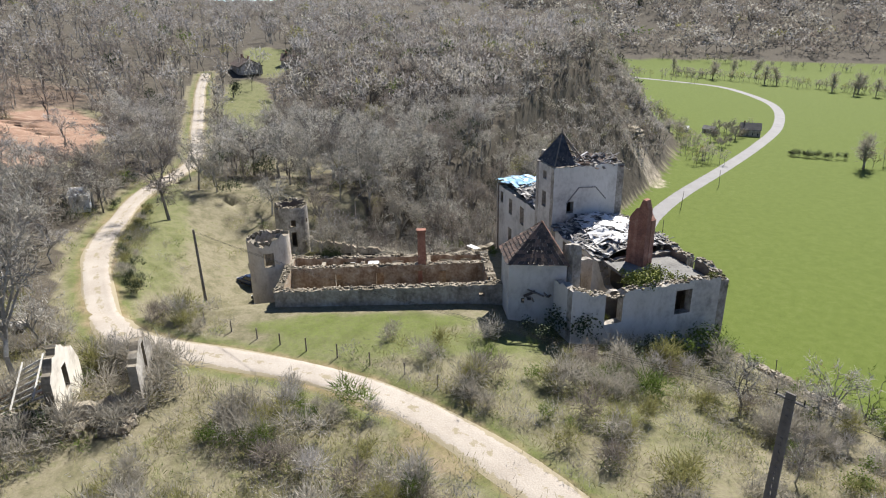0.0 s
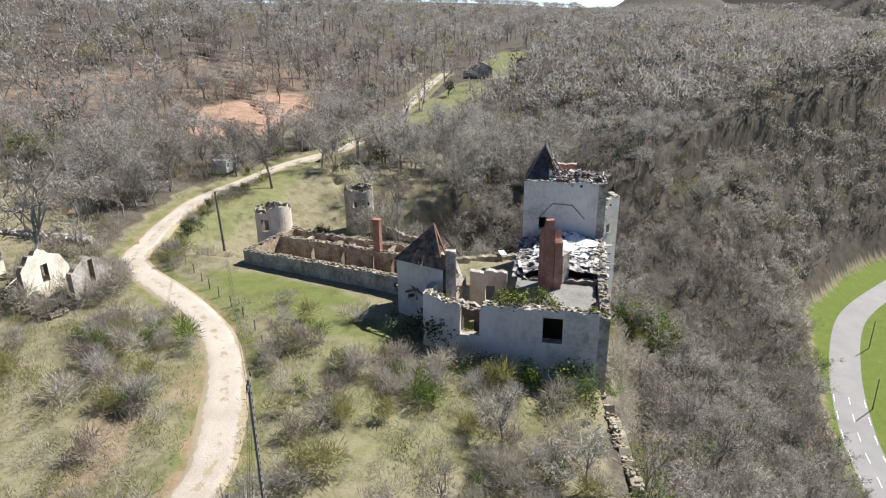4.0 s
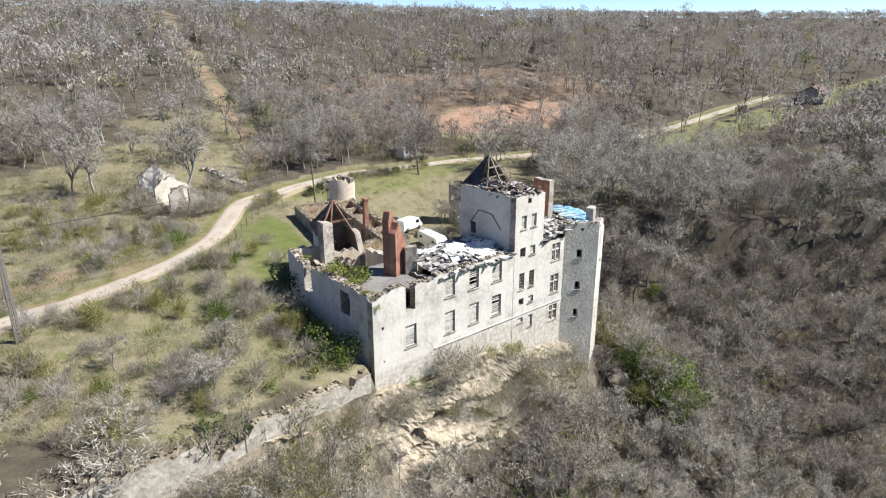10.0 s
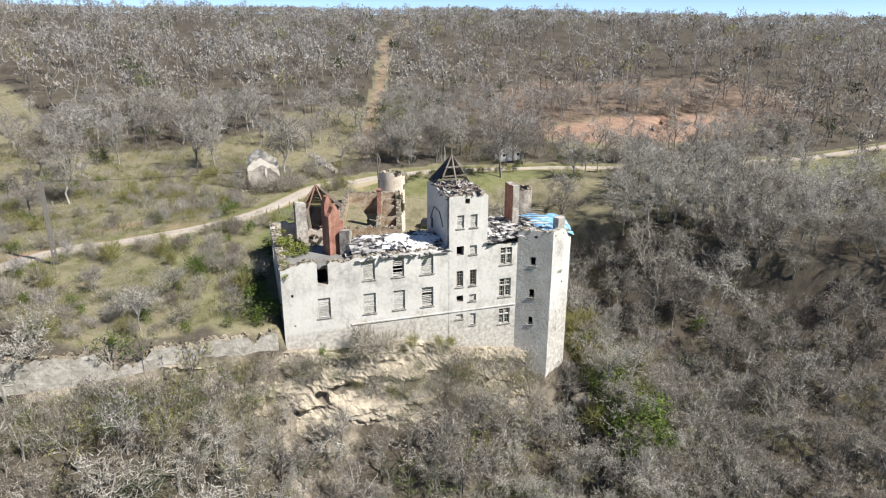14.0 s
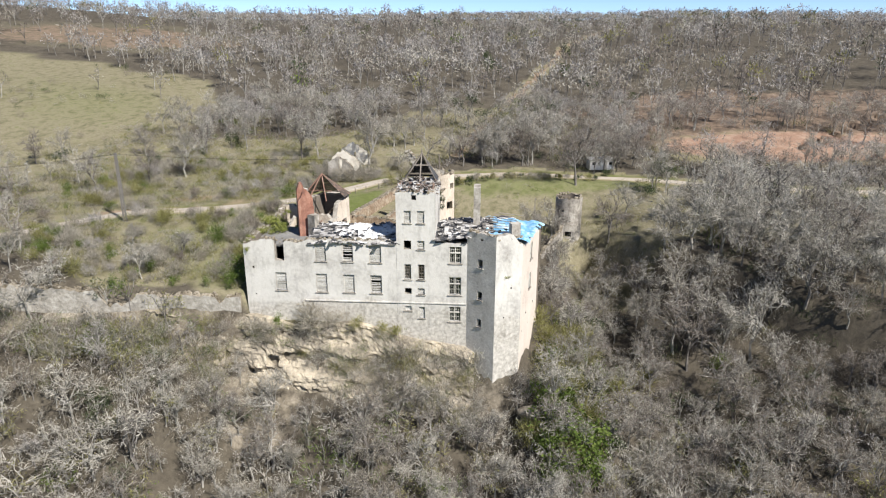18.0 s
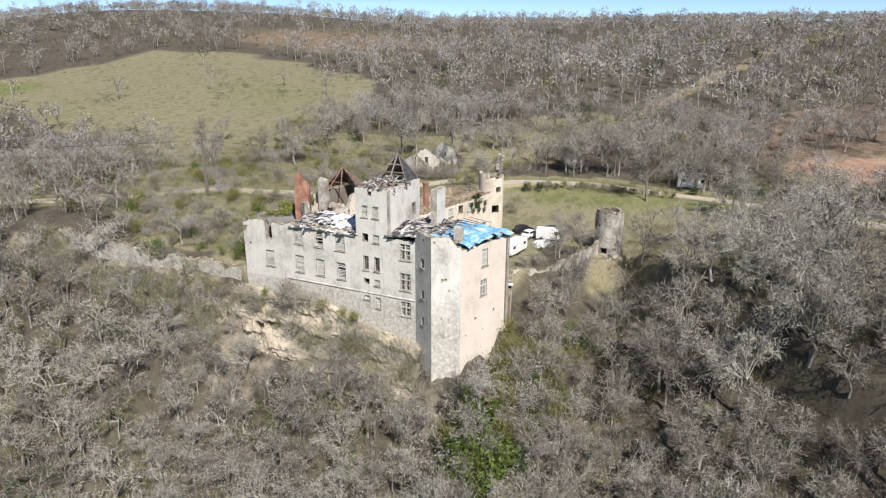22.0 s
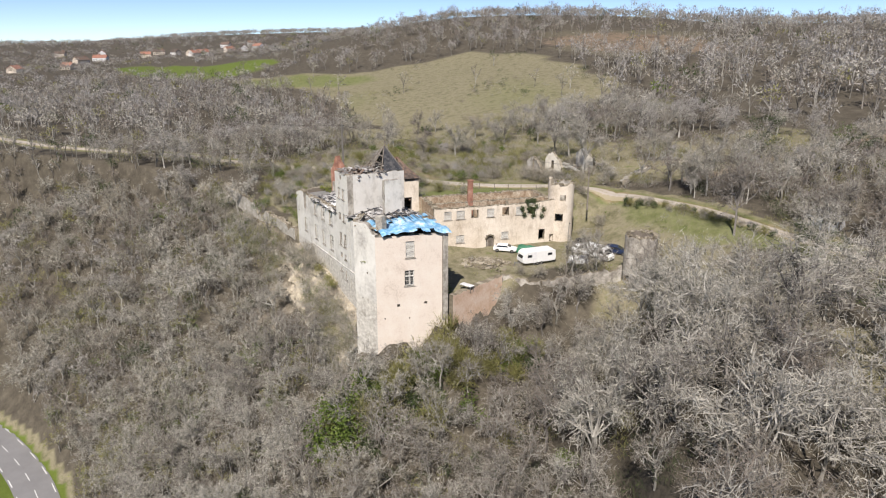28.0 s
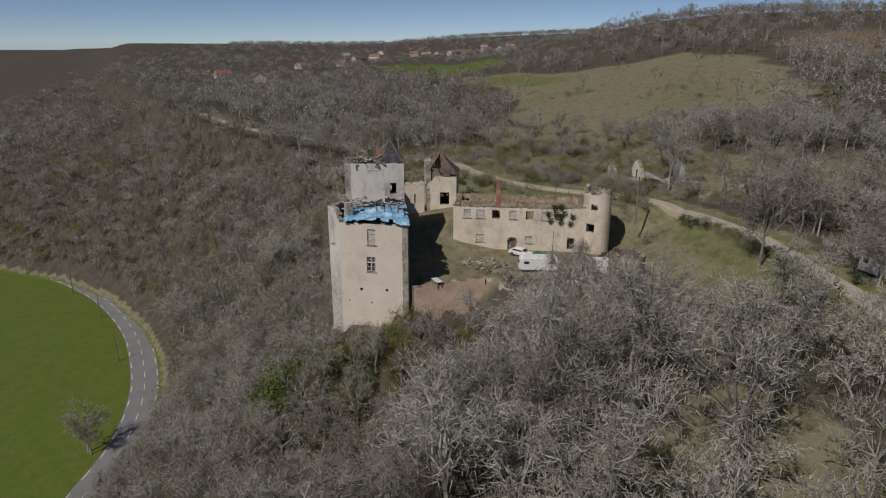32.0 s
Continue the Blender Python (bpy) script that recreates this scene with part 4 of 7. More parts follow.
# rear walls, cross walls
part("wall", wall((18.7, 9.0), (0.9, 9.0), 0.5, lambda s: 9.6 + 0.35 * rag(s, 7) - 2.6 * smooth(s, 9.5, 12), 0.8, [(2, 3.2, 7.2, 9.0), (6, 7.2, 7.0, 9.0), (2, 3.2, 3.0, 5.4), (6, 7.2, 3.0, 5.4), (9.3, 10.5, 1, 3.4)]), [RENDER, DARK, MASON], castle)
part("wall", wall((9.2, 9.8), (9.2, 13.6), 0.5, lambda s: 9.9 + 0.4 * rag(s, 8), 0.7, [(1.2, 2.2, 6.5, 8.4)]), [OCHRE, OCHRE, MASON], castle)
part("wall", wall((8.3, 0.95), (8.3, 8.1), 3, lambda s: 9.9 + 0.3 * rag(s, 9), 0.6), [OCHRE, DARK, MASON], castle)
part("wall", wall((3.6, 16.6), (0.9, 16.6), 1, lambda s: 10.9 + 0.5 * rag(s, 10), 0.7), [RENDER, OCHRE, MASON], castle)
part("wall", wall((2.7, 9.9), (2.7, 15.8), 3, lambda s: 9.2 + 0.6 * rag(s, 11), 0.5, [(2.3, 3.4, 5, 8)]), [OCHRE, DARK, MASON], castle)
stub = Shape()
stub.box(pose(3.9, 14.7, 9.2, 0, 0, 8), (1.5, 1.0, 9.2), 0, 0.93, 0.06)
stub.box(pose(3.5, 14.6, 13.4, 3, 5, 8), (0.7, 0.9, 0.9), 0, 0.7, 0.2)
part("wall_stub", stub, [MASON], castle, "standing stump of a chimney stack")
# floors and lids inside the shell, dark ones added to close views through it
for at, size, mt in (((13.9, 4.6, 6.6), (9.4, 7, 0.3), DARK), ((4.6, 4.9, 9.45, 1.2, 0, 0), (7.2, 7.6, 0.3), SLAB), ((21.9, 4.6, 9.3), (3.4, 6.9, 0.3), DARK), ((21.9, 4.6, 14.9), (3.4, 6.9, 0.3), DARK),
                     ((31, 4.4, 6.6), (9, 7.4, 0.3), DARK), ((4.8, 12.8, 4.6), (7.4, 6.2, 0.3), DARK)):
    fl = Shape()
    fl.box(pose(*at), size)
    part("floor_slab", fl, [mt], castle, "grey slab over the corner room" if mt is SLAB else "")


def shards(sh, n, area, surf, size, mats, thin=0.05, tilt=16):
    """Broken boards, laths and sheets strewn on a roof surface."""
    for _ in range(n):
        x, y = random.uniform(area[0], area[1]), random.uniform(area[2], area[3])
        z = surf(x, y)
        if z is None:
            continue
        k = random.choice(mats)
        sh.box(pose(x, y, z + random.uniform(0.02, 0.16), random.gauss(0, tilt), random.gauss(0, tilt), random.choice((0, 90, random.uniform(0, 180))) + random.uniform(-15, 15)),
               (size * random.uniform(0.5, 2.0), size * random.uniform(0.12, 0.5), thin), k)


def roof_w(x, y):
    return 10.35 + 0.75 * (1 - abs(y - 4.6) / 4.4) - 0.55 * smooth(y, 5.5, 9) + 0.22 * math.sin(x * 1.3 + y) * math.sin(y * 1.1 - x * 0.5)


def roof_sheet(surf, x0, x1, y0, y1, nx_, ny_, hole=0.0, thick=0.08):
    sh = Shape()
    for i in range(nx_):
        for j in range(ny_):
            if random.random() < hole:
                continue
            xs, ys = (x0 + (x1 - x0) * i / nx_, x0 + (x1 - x0) * (i + 1) / nx_), (y0 + (y1 - y0) * j / ny_, y0 + (y1 - y0) * (j + 1) / ny_)
            q = [(xs[0], ys[0]), (xs[1], ys[0]), (xs[1], ys[1]), (xs[0], ys[1])]
            sh.face([(x, y, surf(x, y)) for x, y in q], random.choice((0, 0, 1)))
            sh.face([(x, y, surf(x, y) - thick) for x, y in q[::-1]], 0)
    return sh


random.seed(5)
main_roof = part("roof", roof_sheet(roof_w, 8.3, 19.5, -0.25, 9.3, 22, 18, 0.04), [DEBRIS, SLATE], castle, "sagging roof with torn sheeting and slipped slates")
deb = Shape()
shards(deb, 300, (8.6, 19.4, -0.2, 9.0), roof_w, 1.0, [0, 0, 0, 1], 0.05, 10)
part("roof_debris", deb, [DEBRIS, SLATE], main_roof, "strewn pale boards and slates")
for x, y, w, l, a in ((11.0, 5.6, 2.6, 2.2, 25), (12.6, 6.6, 3.0, 2.0, -8), (14.8, 4.6, 3.0, 2.6, 60), (15.6, 2.0, 2.4, 4.2, 12), (17.6, 3.2, 3.4, 2.6, 40), (13.2, 3.0, 1.8, 3.0, -20), (16.8, 6.0, 3.0, 2.0, 5)):
    sheet_ = Shape()
    for i in range(6):
        for j in range(6):
            q = []
            for u, v in ((i, j), (i + 1, j), (i + 1, j + 1), (i, j + 1)):
                p = pose(x, y, 0, 0, 0, a) @ Vector(((u / 6 - 0.5) * w, (v / 6 - 0.5) * l, 0))
                q.append((p.x, p.y, roof_w(p.x, p.y) + 0.2 + 0.09 * math.sin(u * 2.1 + x) * math.cos(v * 1.7 + y)))
            sheet_.face(q)
    part("sheeting", sheet_, [PALE], main_roof, "crumpled white roof sheeting")


def roof_e(x, y):
    return 10.75 + 0.5 * smooth(x, 24, 29) + 0.9 * (1 - abs(y - 4.4) / 4.6) + 0.1 * math.sin(2.2 * x) * math.sin(1.9 * y)


def east_edge(y):
    return 35.4 + (38.2 - 35.4) * min(1, max(0, (y + 0.6) / 9.2))


er = Shape()
for i in range(14):
    for j in range(12):
        y0, y1 = -0.2 + 9.3 * j / 12, -0.2 + 9.3 * (j + 1) / 12
        q = []
        for u, y in ((i, y0), (i + 1, y0), (i + 1, y1), (i, y1)):
            x = 24.3 + (min(east_edge(y), 31.5) - 24.3) * u / 14
            q.append((x, y, roof_e(x, y)))
        er.face(q, random.choice((0, 0, 1)))
east_roof = part("roof", er, [DEBRIS, SLATE], castle, "broken slate roof beside the pavilion")
deb = Shape()
shards(deb, 200, (24.4, 31.5, -0.4, 8.8), roof_e, 0.9, [0, 0, 1], 0.05, 10)
part("roof_debris", deb, [DEBRIS, SLATE], east_roof)
tp = Shape()
N = 16
for i in range(N):
    for j in range(N):
        q = []
        for u, v in ((i, j), (i + 1, j), (i + 1, j + 1), (i, j + 1)):
            y = -0.1 + 9.1 * v / N
            x = 30.6 + (east_edge(y) + 0.35 - 30.6) * u / N
            sag = 0.12 * math.sin(u * 1.1 + v * 0.4) + 0.1 * math.sin(v * 1.7) - (0.16 if u == N else 0) - (0.12 if v in (0, N) else 0)
            q.append((x, y, 11.6 - 0.085 * (x - 30.6) + 0.3 * (1 - abs(y - 5) / 4.6) + sag))
        if random.random() > (0.3 if i in (0, 1, N - 1) or j in (0, N - 1) else 0.03):
            tp.face(q)
tarp = part("tarpaulin", tp, [TARP], castle, "wrinkled bright blue tarpaulin over the tower roof", flat=False)
for k in range(9):
    b = Shape()
    y = 0.6 + k * 0.95
    b.box(pose(31.2 + 0.3 * k + random.uniform(-0.3, 0.6), y, 12.05 + 0.26 * (1 - abs(y - 5) / 4.6), 0, 5, random.uniform(-10, 10)), (random.uniform(2, 4), 0.12, 0.06))
    part("batten", b, [WOOD], tarp)
# chimneys
def stack(name, corners, z0, z1, top_fn, mats, label, thick=0.9, par=castle):
    a, b = corners
    sh = wall(a, b, z0, top_fn, thick, (), 1, 0.3)
    return part(name, sh, mats, par, label)


def stepped(s):
    return 16.5 - 1.0 * smooth(-s, -0.4, 0.0) - 0.7 * smooth(s, 0.85, 0.95) - 1.0 * smooth(s, 1.2, 1.9) - 0.6 * smooth(s, 1.9, 2.1) + 0.22 * rag(s * 3, 1.1)


stack("chimney", ((5.85, 5.15), (7.7, 5.95)), 9.3, 0, stepped, [BRICK, BRICK, BRICK], "tall broken red brick chimney breast", 0.75)
stack("chimney", ((6.15, 4.4), (8.0, 5.2)), 9.3, 0, lambda s: stepped(s) - 1.3 - 0.5 * math.sin(5 * s), [BRICK, BRICK, BRICK], "lower broken course of the brick chimney", 0.76)
stack("chimney", ((7.3, 4.3), (8.4, 3.7)), 9.3, 0, lambda s: 12.6 + 0.2 * rag(s * 3, 2), [MASON, MASON, MASON], "stone stub at the foot of the brick chimney", 0.8)
stack("chimney", ((29.8, 3.3), (29.8, 5.9)), 9.5, 0, lambda s: 16.7 + 0.12 * rag(s * 3, 3), [RENDER, BRICK, MASON], "tall plastered chimney slab with an orange brick back", 0.85)
stack("chimney", ((33.7, 0.0), (34.8, 0.4)), 10, 0, lambda s: 13.1 + 0.08 * rag(s * 3, 4), [MASON, MASON, MASON], "short stone chimney on the tower", 0.9)
# the torn spire of the pavilion
AP = Vector((22.1, 7.0, 20.35))
eave = [Vector(p) for p in ((19.6, 0.1, 16.9), (24.2, 0.1, 16.9), (24.2, 9.0, 16.9), (19.6, 9.0, 16.9))]
sp = Shape()


def slates(sh, a, b, c, rows, m=0, lift=0.0):
    """Courses of slates on the triangle a-b with its tip at c."""
    nrm = (b - a).cross(c - a).normalized()
    for r in range(rows):
        u0, u1 = r / rows, (r + 1.15) / rows
        p0, p1 = a.lerp(c, u0), b.lerp(c, u0)
        q0, q1 = a.lerp(c, min(u1, 1)), b.lerp(c, min(u1, 1))
        n = max(1, int((p1 - p0).length / 0.45))
        for i in range(n):
            x0, x1 = p0.lerp(p1, i / n), p0.lerp(p1, (i + 0.97) / n)
            y0, y1 = q0.lerp(q1, i / n), q0.lerp(q1, (i + 0.97) / n)
            k = nrm * (0.05 + random.uniform(0, 0.03) + lift)
            sh.face([x0 + k, x1 + k, y1 + nrm * lift, y0 + nrm * lift], m)


NB, WB = Vector((20.4, 9.0, 16.9)), Vector((19.7, 5.2, 16.9))
slates(sp, Vector((24.1, 9.0, 16.9)), Vector((19.7, 9.0, 16.9)), AP, 12)
slates(sp, Vector((19.7, 9.0, 16.9)), Vector((19.8, 6.3, 16.9)), AP, 12)
slates(sp, Vector((24.1, 5.8, 16.9)), Vector((24.1, 9.0, 16.9)), AP, 12)
spire = part("roof", sp, [SLATE], castle, "torn dark slate spire, open on one side")
ENDS = [((x, y, 16.9), AP) for x, y in ((24.1, 9), (19.7, 9), (19.8, 4.9), (24.1, 5.5), (22, 4.6))] + [((20.4, 5.4, 18), (23.6, 5.7, 18)), ((21.0, 6, 19), (23.2, 6.1, 19))]
for p, q in ENDS:
    raf = Shape()
    raf.beam(p, q, 0.13, 0.16)
    part("rafter", raf, [WOOD], spire, "bare grey rafter")
fin = Shape()
fin.tube(AP, AP + Vector((0, 0, 0.7)), 0.1, 0.03, 6)
part("finial", fin, [WOOD], spire)
deb = Shape()
shards(deb, 260, (19.7, 24.1, 0.2, 6.5), lambda x, y: 16.5 + 0.5 * (1 - abs(x - 21.9) / 2.4) + 0.25 * math.sin(3 * x + 2 * y), 0.9, [0, 0, 1, 2], 0.07, 20)
part("roof_debris", deb, [DEBRIS, TILE, WOOD], spire, "heap of broken slates, laths and rafters on the wall tops")
# loose stones on the broken tops
ls = Shape()
stones_on((0, 0), (19.5, 0), top_front, 0.9, 200, 0.2, ls)
stones_on((0, 16.6), (0, 0.9), top_end, 0.9, 220, 0.2, ls)
stones_on((19.5, 0), (24.3, 0), top_pav, 0.9, 30, 0.25, ls)
stones_on((28.3, 0), T1, lambda s: 12.1, 0.8, 30, 0.25, ls)
stones_on(T1, T2, lambda s: 11.6, 0.8, 25, 0.25, ls)
stones_on((18.7, 9), (0.9, 9), lambda s: 9.5 - 2.6 * smooth(s, 9.5, 12), 0.8, 100, 0.3, ls)
loose = part("capping_stone", ls, [STONE], castle, "crumbling loose stones along the wall tops")
tagged(loose, kind="stuff")

# ---------------------------------------------------------------- square tower with the half-open tiled roof
sq = thing("square_tower", "small square stone tower with a half-fallen brown tiled roof", "tower", at=(6.5, 17, 3))
A, B, C, D = (3.5, 15.4), (5.4, 20.4), (9.7, 19.4), (8.7, 14.0)
part("wall", wall(B, A, 1, lambda s: 11.9 + 0.1 * rag(s, 1), 0.7, [(1.2, 1.5, 8, 8.5)]), MW, sq)
part("wall", wall(C, B, 1, lambda s: 11.9 + 0.1 * rag(s, 2), 0.7), MW, sq)
part("wall", wall(D, C, 0.3, lambda s: 11.5 + 0.1 * rag(s, 3) - 2.6 * (1 - smooth(s, 0, 1.6)), 0.7, [(2.5, 4.2, 6.3, 8.6), (2.9, 4.1, 2.2, 4.4)]), [OCHRE, DARK, MASON], sq)
part("wall", wall(A, D, 1, lambda s: 9.6 + 0.7 * rag(s, 4), 0.7), [OCHRE, OCHRE, MASON], sq)
AP2 = Vector((6.3, 16.8, 15.5))
V = lambda p, z=12.0: Vector((*p, z))
tr = Shape()
slates(tr, V((5.2, 20.7)), V((3.1, 15.3)), AP2, 12)
slates(tr, V((10.0, 19.6)), V((5.2, 20.7)), AP2, 12)
slates(tr, V((9.6, 16.6)), V((10.0, 19.6)), AP2, 12)
sqr = part("roof", tr, [TILE], sq, "steep brown tiled hip roof, fallen on one side")
for p, q in [((x, y, 11.9), AP2) for x, y in ((3.3, 15.3), (4.6, 14.9), (7.4, 14.4), (5.3, 20.4), (9.8, 19.4))] + [((4.6, 15.9, 13.2), (8.0, 15.6, 13.2))]:
    rf = Shape()
    rf.beam(p, q, 0.13, 0.16)
    part("rafter", rf, [REDWOOD], sqr, "bare reddish rafter")
deb = Shape()
shards(deb, 120, (4.2, 8.8, 14.4, 19), lambda x, y: 8.6 + 0.5 * math.sin(x * 2 + y), 1.0, [0, 1], 0.1, 35)
part("rubble", deb, [TILE, WOOD], sq, "fallen tiles and timbers inside the tower")

# ---------------------------------------------------------------- long roofless range
rg = thing("outbuilding", "long roofless stone range with two rows of empty rooms", "ruin", at=(14, 30, 1))
LO, LV, LW = Vector((8.8, 19.6, 0)), Vector((0.233, 0.972, 0)), Vector((0.972, -0.233, 0))


def lp(s, w):
    p = LO + LV * s + LW * w
    return (p.x, p.y)


def top_out(s):
    return 8.35 + 0.12 * rag(s, 0.3)


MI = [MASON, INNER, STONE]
part("wall", wall(lp(22.7, 0), lp(0, 0), 2, top_out, 0.85, [(20.3, 20.9, 7.1, 7.6), (8.6, 8.85, 6.2, 6.5), (13.5, 13.75, 6.2, 6.5), (17.8, 18.0, 6.0, 6.3)]), [MASON, INNER, STONE], rg, "long grey outer wall built into the bank")
CW = [(2.16, 3.45, 6.3, 7.75, "boards"), (4.35, 5.8, 6.3, 7.75, "boards"), (7.0, 8.3, 6.3, 7.75, "dark"), (9.88, 11.19, 6.3, 7.75, "boards"), (12.66, 13.94, 6.3, 7.8, "dark"), (15.25, 16.68, 6.3, 7.75, "boards"),
      (17.64, 18.9, 6.3, 7.5, "dark"), (4.31, 5.73, 2.1, 3.4, "boards"), (9.75, 11.25, 0.4, 3.0, "door"), (12.63, 13.96, 2.15, 3.4, "boards"), (19.75, 20.93, 1.4, 3.3, "dark"), (21.9, 22.6, 0.9, 2.2, "dark")]


def top_court(s):
    return 8.2 + 0.15 * rag(s, 0.9) + 0.25 * smooth(s, 17, 22)


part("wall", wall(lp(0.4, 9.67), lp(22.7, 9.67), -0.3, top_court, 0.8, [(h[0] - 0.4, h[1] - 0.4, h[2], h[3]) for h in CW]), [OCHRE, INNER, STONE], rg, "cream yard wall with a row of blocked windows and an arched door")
for h in CW:
    if h[4] == "boards":
        window_fill(rg, lp(0.4, 9.67), (LV.x, LV.y), h[0] - 0.4, h[1] - 0.4, h[2], h[3], "boards", 0.14)
arch = Shape()
c0 = LO + LV * 10.5 + LW * 9.45
for k in range(9):
    g0, g1 = math.pi * k / 9, math.pi * (k + 1) / 9
    p = c0 + LV * 0.78 * math.cos((g0 + g1) / 2)
    arch.box(pose(p.x, p.y, 2.25 + 0.78 * math.sin((g0 + g1) / 2), 0, 0, 0) @ Matrix.Rotation(math.atan2(LV.y, LV.x), 4, "Z") @ Matrix.Rotation(-(g0 + g1) / 2, 4, "Y"), (0.26, 0.6, 0.3), 0, 0.9)
part("arch", arch, [STONE], rg, "stone arch over the door")
dr = Shape()
for k in range(5):
    p = LO + LV * (9.9 + 0.3 * k) + LW * 9.3
    dr.box(pose(p.x, p.y, 1.65, 0, 0, math.degrees(math.atan2(LV.y, LV.x))), (0.28, 0.08, 2.5))
part("door", dr, [WOOD], rg, "weathered plank door")
MD = [(4.7, 5.4, 4.6, 7.55), (9.1, 9.9, 4.6, 7.6), (13.4, 14.1, 4.6, 7.65), (16.0, 16.7, 4.6, 7.6)]
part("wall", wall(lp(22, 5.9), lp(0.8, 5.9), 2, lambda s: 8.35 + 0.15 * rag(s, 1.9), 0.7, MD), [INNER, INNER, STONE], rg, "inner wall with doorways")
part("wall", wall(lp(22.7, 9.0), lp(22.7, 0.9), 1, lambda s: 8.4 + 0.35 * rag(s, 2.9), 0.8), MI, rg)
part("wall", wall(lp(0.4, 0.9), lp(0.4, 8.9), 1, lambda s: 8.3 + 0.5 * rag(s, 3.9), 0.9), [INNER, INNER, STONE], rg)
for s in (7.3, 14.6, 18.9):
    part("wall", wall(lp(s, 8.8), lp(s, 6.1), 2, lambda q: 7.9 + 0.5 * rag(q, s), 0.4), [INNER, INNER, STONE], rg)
lf = Shape()
turn = math.degrees(math.atan2(LV.y, LV.x))
for s, w, ln_, wd, z in ((11.5, 3.0, 21, 5.2, 4.5), (11.5, 7.7, 21, 3.0, 4.4)):
    p = LO + LV * s + LW * w
    lf.box(pose(p.x, p.y, z, 0, 0, turn), (ln_, wd, 0.3))
part("floor_slab", lf, [VERGE], rg, "weedy earth floor between the walls")
cs = LO + LV * 7.9 + LW * 6.3
ch = Shape()
ch.box(pose(cs.x, cs.y, 8.6, 0, 0, turn), (0.9, 0.65, 7.0), 0, 0.92)
ch.box(pose(cs.x, cs.y, 12.15, 0, 0, turn), (1.0, 0.75, 0.2), 0)
part("chimney", ch, [BRICK], rg, "thin square red brick chimney")
ls = Shape()
stones_on(lp(22.7, 0), lp(0, 0), top_out, 0.85, 260, 0.2, ls)
stones_on(lp(0.4, 9.67), lp(22.7, 9.67), top_court, 0.8, 220, 0.2, ls)
stones_on(lp(22, 5.9), lp(0.8, 5.9), lambda s: 8.35, 0.7, 200, 0.2, ls)
stones_on(lp(22.7, 9), lp(22.7, 0.9), lambda s: 8.4, 0.8, 80, 0.2, ls)
stones_on(lp(0.4, 0.9), lp(0.4, 8.9), lambda s: 8.3, 0.9, 80, 0.2, ls)
tagged(part("capping_stone", ls, [STONE], rg, "row of loose capping stones"), kind="stuff")

# ---------------------------------------------------------------- round towers
rt = thing("round_tower", "ruined round stone tower at the end of the long range", "tower", "round towers", at=(22.5, 41.5, 1))
part("wall", ring((22.5, 41.5), 2.3, -0.5, lambda i: 11.1 + 0.5 * rag(i * 0.5, 1) + (0.6 if 20 < i < 30 else 0), 0.6, [(300, 330, 4.6, 6.0), (318, 345, 8.4, 9.4), (160, 190, 8.6, 10.2)]), [OCHRE, MASON, STONE], rt)
rt = thing("round_tower", "free-standing ruined round stone tower with a door and a small window", "tower", "round towers", at=(45.5, 37.6, 1.5))
part("wall", ring((45.5, 37.6), 2.35, -2, lambda i: 7.9 + 0.35 * rag(i * 0.5, 4), 0.6, [(168, 192, 2.2, 4.4), (172, 190, 5.2, 6.2), (255, 275, 1.0, 2.0), (230, 242, 5.4, 6.0)]), [MASON, DARK, STONE], rt)
ls = Shape()
for c, z in (((22.5, 41.5), 11.1), ((45.5, 37.6), 7.9)):
    for k in range(40):
        g = random.uniform(0, 6.28)
        ls.box(pose(c[0] + 2.0 * math.cos(g), c[1] + 2.0 * math.sin(g), z + random.uniform(0, 0.3), random.uniform(-20, 20), 0, random.uniform(0, 360)), (0.4, 0.3, 0.25), 0, 0.8, 0.25)
    if z > 9:
        tagged(part("capping_stone", ls, [STONE], bpy.data.objects["round_tower"]), kind="stuff")
        ls = Shape()
tagged(part("capping_stone", ls, [STONE], rt), kind="stuff")
# yard walls
yw = thing("yard_wall", "low broken stone retaining wall round the castle yard", "wall", at=(36, 16, 0))
part("wall", wall((38.1, 9.5), (34.6, 20.4), -6, lambda s: 1.2 + 0.25 * rag(s, 1), 1.0), [ORANGE, MASON, STONE], yw, "stretch with a peeling orange face")
part("wall", wall((33.9, 20.4), (39.5, 23.8), -5, lambda s: 1.0 + 0.5 * rag(s, 2), 0.6), [MASON, MASON, STONE], yw)
part("wall", wall((39.7, 24.0), (44.5, 35.2), -4, lambda s: 1.2 + 1.6 * s / 12 + 0.5 * rag(s, 3), 0.6), [MASON, MASON, STONE], yw)
# terrace wall west of the house
tw = thing("terrace_wall", "long crumbling dry-stone terrace wall along the cliff top", "wall", at=(-15, -1, 2))


def terrace_top(s):
    u = s / 38.0
    px, py = -38 + 37.2 * u, -5.0 + 5.0 * u
    return float(plateau(np.array(px), np.array(py))) - 0.25 + 0.3 * rag(s, 5) - 0.9 * max(0.0, rag(s * 0.35, 9)) - 1.2 * float(smooth(s, 19.5, 21) * (1 - smooth(s, 23, 25)))


part("wall", wall((-38, -5.6), (-0.8, -0.5), -1.0, terrace_top, 0.9), [PLAINST, MASON, STONE], tw)
ls = Shape()
stones_on((-38, -5.6), (-0.8, -0.5), terrace_top, 1.3, 260, 0.25, ls)
tagged(part("capping_stone", ls, [STONE], tw), kind="stuff")

